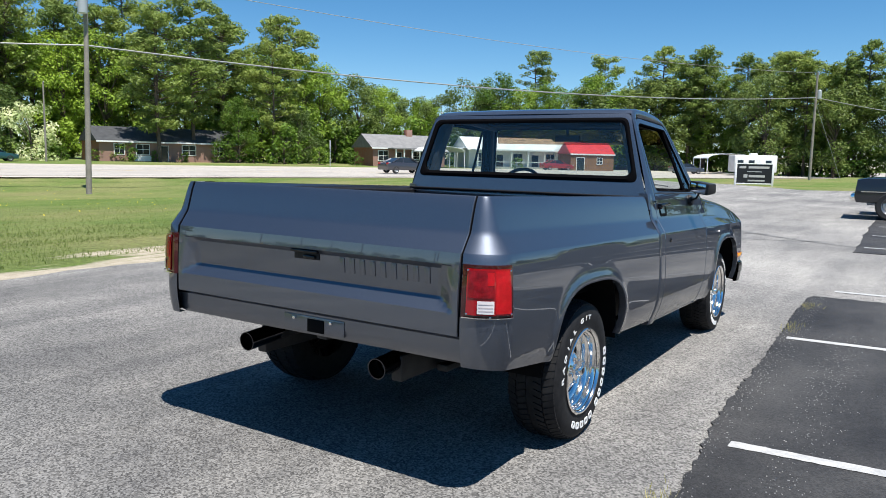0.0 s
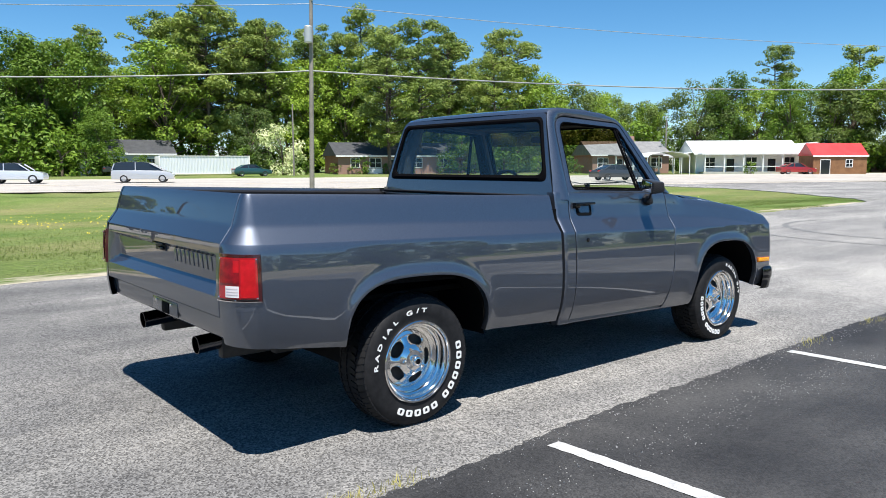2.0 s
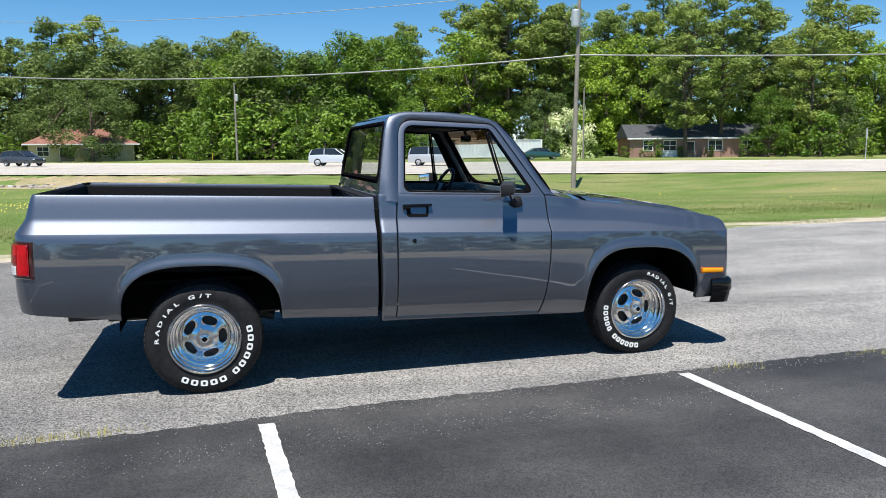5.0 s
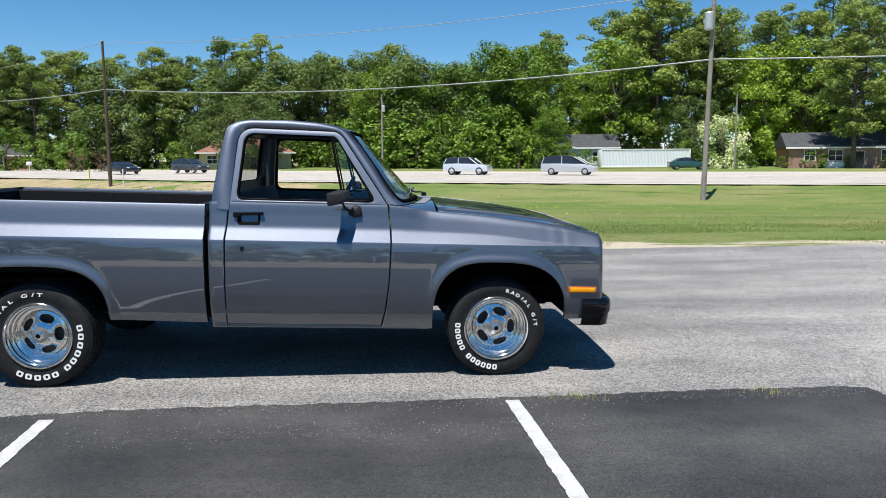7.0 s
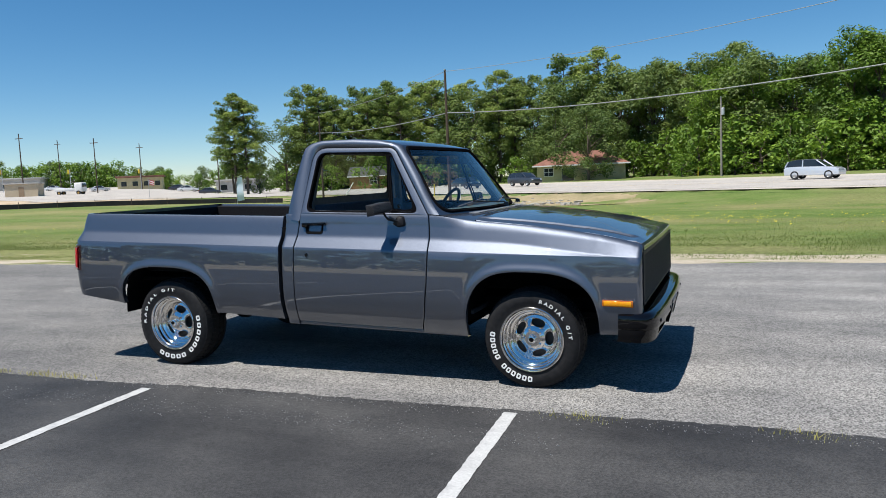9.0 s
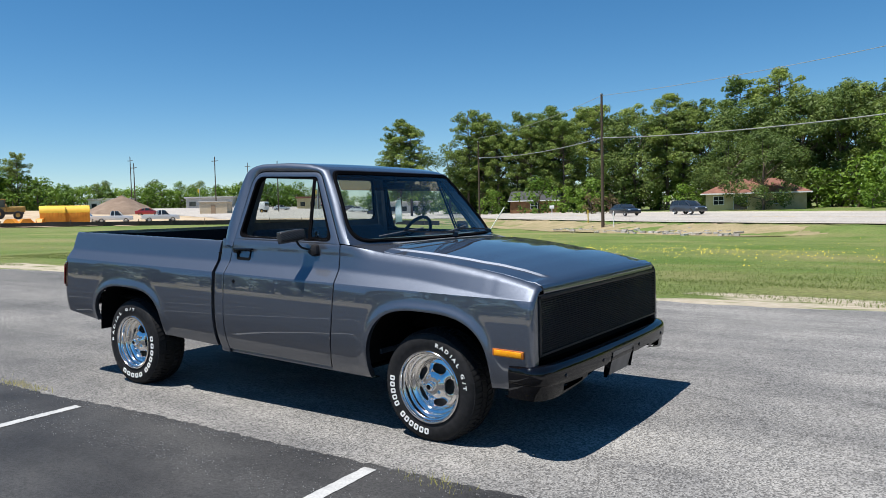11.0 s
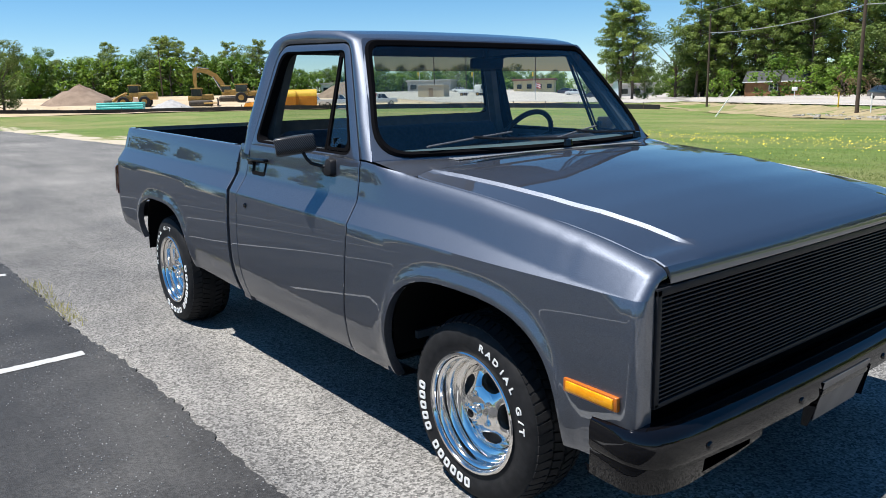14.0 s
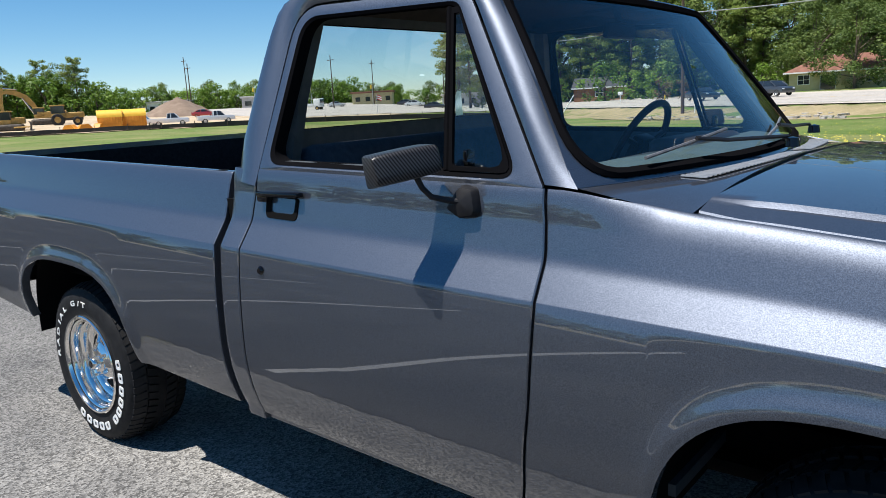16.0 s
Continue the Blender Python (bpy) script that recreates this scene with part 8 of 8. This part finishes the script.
def loader(x, y, rz):
    w = thing("wheel_loader", "yellow wheel loader with its bucket lowered", "wheel loader", (x, y, ground_z(x, y)), rz)
    for wx in (-1.6, 1.6):
        for s in (-1, 1):
            big_wheel(w, wx, s * 1.4, 0.85, 0.6)
    part("engine_body", box(-3.4, -0.6, -0.95, 0.95, 1.1, 2.3, 0.12, 3), YEL, w)
    part("front_frame", box(0.4, 2.4, -0.6, 0.6, 0.9, 1.8, 0.1), YEL, w)
    cab_box(w, -0.8, 0.7, -0.8, 0.8, 1.6, 3.4)
    for s in (-1, 1):
        part("lift_arm", tube([(1.2, s * 0.6, 2.2), (2.6, s * 0.6, 1.5), (3.6, s * 0.6, 0.7)], 0.17, 6), YEL, w)
    part("bucket", box(3.3, 4.5, -1.5, 1.5, 0.1, 1.2, 0.3, 3), TRACKM, w)


def tractor(x, y, rz):
    w = thing("wheel_tractor", "dusty yellow wheeled tractor with a glazed cab", "tractor", (x, y, ground_z(x, y)), rz)
    for wx, r in ((-0.6, 1.0), (2.3, 0.7)):
        for s in (-1, 1):
            big_wheel(w, wx, s * 1.25, r, 0.55)
    part("chassis", box(-1.6, 3.2, -0.5, 0.5, 0.8, 1.3, 0.05), TRACKM, w)
    part("engine_hood", box(0.6, 3.4, -0.6, 0.6, 1.2, 2.1, 0.15, 3), YEL, w)
    cab_box(w, -1.5, 0.5, -0.85, 0.85, 1.3, 3.3)
    part("exhaust_pipe", tube([(1.6, 0.3, 2.1), (1.6, 0.3, 3.0)], 0.06, 8), TRACKM, w)


excavator(-139.0, 58.3, 243)
dozer(-117.0, 43.7, 63)
tractor(-124.0, 54.5, 63)
loader(-120.0, 34.2, 243)
for x, y in ((-96.5, 48.5), (-96.0, 51.7)):
    o = thing("orange_tank", "orange-yellow ribbed steel tank with a rounded lid on the site", "tank", (x, y, ground_z(x, y)), 63, "orange site tanks")
    part("shell", box(-1.55, 1.55, -1.2, 1.2, 0.05, 1.75, 0.06, 2), YEL2, o)
    part("lid", loft([[(xx, -1.22 * math.cos(a), 1.70 + 1.0 * math.sin(a)) for a in np.linspace(0, math.pi, 13)] for xx in (-1.58, -1.5, 1.5, 1.58)]), YEL3, o, "bright yellow rounded lid")
    for k in range(9):
        part("rib", box(-1.4 + 0.35 * k - 0.05, -1.4 + 0.35 * k + 0.05, -1.26, -1.18, 0.1, 1.7), YEL2, o)
for k in range(3):
    o = part("orange_part", arm([(-0.9, 0.2), (-0.4, 0.7), (0.3, 0.75), (0.9, 0.3)], 0.45, [0.3, 0.55, 0.6, 0.25]), YEL2)
    o.matrix_world = pose(-97.0 + 0.9 * (k - 1), 45.2 + 1.5 * (k - 1), ground_z(-97, 43), 0, 0, 30 + 50 * k)
    tagged(o, "orange steel machine attachment on the ground", "attachment")
TEAL = varied("teal_plastic_pipe", (0.05, 0.42, 0.38), (0.08, 0.50, 0.46), 2, 0.5)
pl = thing("pipe_stack", "stack of teal plastic pipes", "pipe stack", (-109.5, 29, ground_z(-109.5, 29)), 60)
for k in range(16):
    r, c = divmod(k, 4)
    part("pipe", tube([(-3.2, -0.8 + 0.38 * c + 0.19 * r, 0.2 + 0.33 * r), (3.2, -0.8 + 0.38 * c + 0.19 * r, 0.2 + 0.33 * r)], 0.18, 10), TEAL, pl)
wc = thing("portable_toilet", "red portable toilet cabin with a white roof", "portable toilet", (-112.5, 11.2, ground_z(-112.5, 11)), 70)
part("cabin", box(-0.6, 0.6, -0.6, 0.6, 0.0, 2.1, 0.04), varied("dark_red_plastic", (0.35, 0.02, 0.03), (0.42, 0.03, 0.04), 1, 0.5), wc)
part("roof", box(-0.64, 0.64, -0.64, 0.64, 2.1, 2.32, 0.10, 3), TRIMW, wc)
part("door", box(0.6, 0.63, -0.42, 0.42, 0.1, 1.95, 0.01), varied("red_plastic_door", (0.40, 0.03, 0.04), (0.46, 0.04, 0.05), 1, 0.5), wc)
for (x, y, r) in ((-101.5, 60.5, 55), (-105, 57.5, 50), (-97, 65.5, 62)):
    vehicle("pickup", carpaint("white_truck_paint", (0.72, 0.73, 0.74)), "white pickup parked on the building site", x, y, r, "pickup truck", "white_pickup")
vehicle("sedan", carpaint("red_far_paint", (0.40, 0.03, 0.03)), "red car beyond the building site", -128, 84, 50)
tb = thing("utility_building", "small tan flat-roofed utility hut", "hut", (-131, 103, ground_z(-131, 103)), 35)
part("wall", box(-3.0, 3.0, -2.2, 2.2, 0, 2.6), varied("tan_panel", (0.50, 0.40, 0.27), (0.56, 0.46, 0.32), 1, 0.7), tb)
part("roof", box(-3.2, 3.2, -2.4, 2.4, 2.6, 2.8, 0.03), CONCRETE, tb)
part("door", box(-0.5, 0.5, -2.24, -2.18, 0, 2.05), varied("brown_door", (0.3, 0.2, 0.12), (0.34, 0.24, 0.15), 1, 0.6), tb)
wt = thing("box_truck", "white flatbed work truck near the crossroads", "truck", (-134, 117, ground_z(-134, 117)), 20)
part("cab", box(1.2, 3.0, -1.1, 1.1, 0.6, 2.6, 0.2, 3), SIDING, wt)
part("windshield", box(2.9, 3.02, -0.95, 0.95, 1.6, 2.4, 0.03), DARKGLASS, wt)
part("bed", box(-3.4, 1.1, -1.15, 1.15, 0.8, 1.5, 0.05), SIDING, wt)
for wx in (-2.3, 2.1):
    for s in (-1, 1):
        big_wheel(wt, wx, s * 1.1, 0.48, 0.3)

# silt fence: black cloth on stakes
SILT = varied("black_silt_cloth", (0.012, 0.012, 0.013), (0.03, 0.03, 0.03), 0.5, 0.9)
fpts = resample([(-119, -40), (-117, 0), (-113, 15), (-103, 30), (-93, 42), (-80, 54), (-66, 66), (-57, 72.5), (-50, 74.5)], 70)
sf = thing("silt_fence", "black silt fence cloth on wooden stakes round the building site", "fence", (0, 0, 0))
frows = [[(x, y, ground_z(x, y) - 0.05), (x + 0.02, y, ground_z(x, y) + 0.55 + 0.10 * noise.noise((x * 0.5, y * 0.5, 0)))] for x, y in fpts]
fb = loft(frows)
ext = bmesh.ops.extrude_face_region(fb, geom=fb.faces[:])
bmesh.ops.translate(fb, verts=[v for v in ext["geom"] if isinstance(v, bmesh.types.BMVert)], vec=(-0.03, 0.03, 0))
part("cloth", fb, SILT, sf)
stake = None
for x, y in fpts[::2]:
    if stake is None:
        o = part("stake", box(-0.03, 0.03, -0.03, 0.03, -0.1, 0.8), POLE_D, sf)
        stake = o.data
    else:
        o = new("stake", stake)
        o.parent = sf
    o.location = (x, y, ground_z(x, y))

# feather banner and flag near the crossroads
fl = thing("feather_banner", "white and blue feather banner on a pole", "banner", (-50.5, 66, ground_z(-50.5, 66)), 30)
part("pole", tube([(0, 0, 0), (0, 0, 2.6), (0.3, 0, 3.3), (0.7, 0, 3.5)], 0.03, 6), GREYMETAL, fl)
rows = [[(0.02 + (0.25 if z > 2.6 else 0) * (z - 2.6), 0.06 * math.sin(z * 3), z), (0.85 - 0.05 * z, 0.10 * math.sin(z * 3 + 1), z + 0.1)] for z in np.linspace(0.5, 3.2, 10)]
part("cloth", loft(rows), varied("pale_blue_banner", (0.55, 0.65, 0.75), (0.70, 0.76, 0.80), 0.8, 0.7), fl)
fg = thing("flag", "red and white striped flag on a short pole", "flag", (-92, 96, ground_z(-92, 96)), 30)
part("pole", tube([(0, 0, 0), (0, 0, 3.4)], 0.04, 6), GREYMETAL, fg)
for k in range(5):
    part("stripe", loft([[(xx, 0.12 * math.sin(xx * 3), 2.4 + k * 0.18 - 0.4 * xx), (xx, 0.12 * math.sin(xx * 3), 2.575 + k * 0.18 - 0.4 * xx)] for xx in np.linspace(0.05, 0.9, 8)]), shader("flag_red", (0.45, 0.03, 0.04), 0.7) if k % 2 == 0 else TRIMW, fg)

# pale paving of the crossroads
draped("crossroads_paving", [(-60, 92), (-100, 84), (-125, 88), (-160, 92), (-226, 96), (-222, 136), (-188, 176), (-140, 206), (-100, 214), (-96, 150)], 3.0, ROADM, 0.10, "pale concrete paving of the crossroads", "road")

# low shops and cars far off beyond the crossroads
for k, (x, y, w, h, mat, lab) in enumerate(((-160, 165, 12, 3.0, CREAM, "pale yellow shop far beyond the crossroads"), (-205, 160, 15, 3.2, CONCRETE, "pale low shop far beyond the crossroads"),
                                             (-228, 138, 13, 3.2, SIDING, "white low shop far beyond the crossroads"), (-140, 185, 14, 3.2, CONCRETE, "grey shop far beyond the crossroads"))):
    s = thing("shop_building", lab, "shop", (x, y, ground_z(x, y) + 0.2), 40)
    part("wall", box(-w / 2, w / 2, -6, 6, -0.5, h), mat, s)
    part("roof", box(-w / 2 - 0.5, w / 2 + 0.5, -6.5, 6.5, h, h + 0.5, 0.05), ROOF_RED if k == 0 else CONCRETE, s)
    for q in range(4):
        part("shop_window", box(-w / 2 + 1 + q * w / 4, -w / 2 + w / 4 - 0.6 + q * w / 4, -6.06, -5.98, 0.6, h - 1.1), DARKGLASS, s)
for (x, y, r, p) in ((-118, 136, 30, "white_far_car"), (-126, 142, 30, "dark_far_car"), (-150, 140, 60, "white_far_car"), (-105, 128, 30, "dark_far_car"), (-166, 140, 30, "white_far_car")):
    vehicle("sedan", carpaint(p, (0.7, 0.7, 0.7) if p[0] == "w" else (0.04, 0.04, 0.05)), ("white" if p[0] == "w" else "dark") + " car far off at the crossroads", x, y, r)
SIGY = shader("signal_yellow", (0.6, 0.42, 0.03), 0.5)
for x, y in ((-170, 128), (-158, 138), (-146, 150)):
    t = thing("traffic_light", "yellow traffic light on a post at the crossroads", "traffic light", (x, y, ground_z(x, y)))
    part("housing", box(-0.25, 0.25, -0.25, 0.25, 4.6, 5.7, 0.03), SIGY, t)
    part("post", tube([(0.3, 0, -0.2), (0.3, 0, 5.8)], 0.07, 8), GREYMETAL, t)

# roadside bits near the brown pole
mb = thing("mailbox", "white mailbox on a post across the road", "mailbox", (-47, 101, ground_z(-47, 101)), 20)
part("post", box(-0.06, 0.06, -0.06, 0.06, 0, 1.1), TRIMW, mb)
part("box", box(-0.35, 0.35, -0.22, 0.22, 1.1, 1.6, 0.08, 3), TRIMW, mb)
for x, y in ((-25.5, 66.0), (-2.0, 114.5)):
    o = part("marker_post", tube([(0, 0, 0), (0, 0, 1.3)], 0.06, 8), SIGY)
    o.location = (x, y, ground_z(x, y))
    tagged(o, "yellow plastic marker post in the verge", "marker post")
o = part("marker_stake", tube([(0, 0, 0), (0, 0, 1.5)], 0.05, 8), TRIMW)
o.location = (-20.6, 60.6, ground_z(-20.6, 60.6))
tagged(o, "white marker stake beside a utility pole", "marker post")
gw = part("guy_guard", tube([(0, 0, 0), (1.2, 0.9, 2.3)], 0.045, 8), TRIMW)
gw.location = (-31.5, 56.5, ground_z(-31.5, 56.5))
tagged(gw, "pale plastic guard on a slanting guy wire", "guy guard")
ss = thing("road_sign", "narrow road sign seen from its side", "sign", (62, 55, ground_z(62, 55)), 20)
part("post", tube([(0, 0, 0), (0, 0, 3.0)], 0.04, 6), GREYMETAL, ss)
part("plate", box(-0.15, 0.15, -0.02, 0.02, 2.2, 3.2), GREYMETAL, ss)

# rubble and stones in the bank, flowers and grass: uncounted stuff
rng = np.random.default_rng(8)
bm = bmesh.new()
for k in range(150):
    x, y = -27 + rng.uniform(0, 20), 55.5 + rng.normal(0, 1.2)
    y += (-17 - x) * 0.55
    s = rng.uniform(0.08, 0.28)
    z = ground_z(x, y)
    vs = [bm.verts.new((x + s * math.cos(a) * rng.uniform(0.7, 1.2), y + s * math.sin(a) * rng.uniform(0.7, 1.2), z + q)) for q in (-0.03, s * 0.5) for a in (0.3, 1.6, 2.9, 4.4, 5.5)]
    for i in range(5):
        bm.faces.new([vs[i], vs[(i + 1) % 5], vs[5 + (i + 1) % 5], vs[5 + i]])
    bm.faces.new(vs[5:])
tagged(part("rubble", bm, varied("pale_rubble", (0.36, 0.33, 0.29), (0.55, 0.52, 0.48), 1.5, 0.9), sharp=30), "scattered pale rubble stones in the bank", "stones", kind="stuff")

FLOWER = shader("yellow_petals", (0.78, 0.62, 0.03), 0.6)


def scatter_flowers(name, n, area, seed, label):
    r = np.random.default_rng(seed)
    V, Fc = [], []
    while len(Fc) < n:
        x, y = area(r)
        if road_s(x, y) > -1:
            continue
        z = ground_z(x, y) + r.uniform(0.04, 0.16)
        s = r.uniform(0.012, 0.022)
        a = r.uniform(0, 6.28)
        b = len(V)
        V += [(x + s * math.cos(a + q), y + s * math.sin(a + q) * 0.7, z + s * 0.7 * math.sin(a + q)) for q in (0, 1.57, 3.14, 4.71)]
        Fc.append((b, b + 1, b + 2, b + 3))
    tagged(raw(name, V, Fc, FLOWER), label, "flowers", kind="stuff")


scatter_flowers("wild_flowers", 900, lambda r: (r.normal(-8, 8), r.normal(20, 2.6)), 3, "patch of small yellow wild flowers in the grass")
scatter_flowers("bank_flowers", 300, lambda r: (r.uniform(-25, 32), r.uniform(12, 46)), 5, "thinly scattered yellow wild flowers in the verge")

BLADE = foliage("grass_blades", (0.170, 0.235, 0.050), (0.300, 0.335, 0.120), (0.240, 0.270, 0.095))


DRYBLADE = foliage("dry_weed_blades", (0.26, 0.27, 0.08), (0.46, 0.42, 0.20), (0.36, 0.33, 0.14))


def grass_patch(name, n, area, h0, h1, w, seed, label, mat=BLADE):
    r = np.random.default_rng(seed)
    xy = area(r, n)
    z = np.array([ground_z(x, y) - 0.03 for x, y in xy])
    a = r.uniform(0, 2 * math.pi, n)
    h = r.uniform(h0, h1, n)
    d = np.stack([np.cos(a), np.sin(a)], 1) * (w * r.uniform(0.6, 1.3, n))[:, None]
    t = r.normal(0, 0.35, (n, 2)) * h[:, None]
    p0 = np.concatenate([xy - d, z[:, None]], 1)
    p1 = np.concatenate([xy + d, z[:, None]], 1)
    p2 = np.concatenate([xy + t, (z + h)[:, None]], 1)
    v = np.stack([p0, p1, p2], 1).reshape(-1, 3)
    f = np.arange(n * 3).reshape(n, 3)
    o = new(name, mesh_of(name, v, f, mat))
    tagged(o, label, "grass", kind="stuff")


def near_area(r, n):
    x = r.uniform(-24, 30, n)
    y = 6.2 + r.exponential(3.4, n)
    k = np.array([noise.noise((q * 0.30, w * 0.9, 3)) for q, w in zip(x, y)])
    y = np.where((k < 0.18) & (y < 8.6), y + 2.6, y)
    return np.stack([x, y], 1)


def far_area(r, n):
    x = r.uniform(-45, 32, n)
    y = r.uniform(9, 44, n)
    y = np.minimum(y, 50 - 0.42 * x)
    return np.stack([x, y], 1)


grass_patch("grass_blades", 80000, near_area, 0.015, 0.05, 0.006, 21, "short green and dry grass blades beside the lot")
grass_patch("verge_grass", 30000, far_area, 0.01, 0.03, 0.014, 22, "mown verge grass between the lot and the highway")
# weeds in the seam between the two pavements
def seam(r, n):
    c = r.choice([-0.85, -1.3, -1.7, -4.2, 3.4, 4.6, -0.55], n) + r.normal(0, 0.12, n)
    return np.stack([c, -1.5 + r.normal(0, 0.035, n)], 1)


grass_patch("seam_weeds", 800, seam, 0.025, 0.09, 0.005, 23, "small dry weeds in the pavement seam", DRYBLADE)
# loose grit along the seam and in the worn band of the stalls
V, Fc = [], []
for k in range(2600):
    if k % 4 == 0:
        x, y = rng.uniform(-1.2, 3.4), -1.93 + rng.normal(0, 0.09)
    else:
        x, y = rng.uniform(-7, 6.0), -1.52 + rng.normal(0, 0.06)
    s = rng.uniform(0.0015, 0.0038)
    b0 = len(V)
    z0 = 0.0105
    V += [(x + s * math.cos(a), y + s * math.sin(a), z0 + q * s) for q in (0, 1) for a in (0.3, 2.4, 4.5)]
    Fc += [(b0 + 3, b0 + 4, b0 + 5)] + [(b0 + i, b0 + (i + 1) % 3, b0 + 3 + (i + 1) % 3, b0 + 3 + i) for i in range(3)]
tagged(raw("loose_grit", V, Fc, GRAVEL), "loose pale grit along the pavement seam", "grit", kind="stuff")
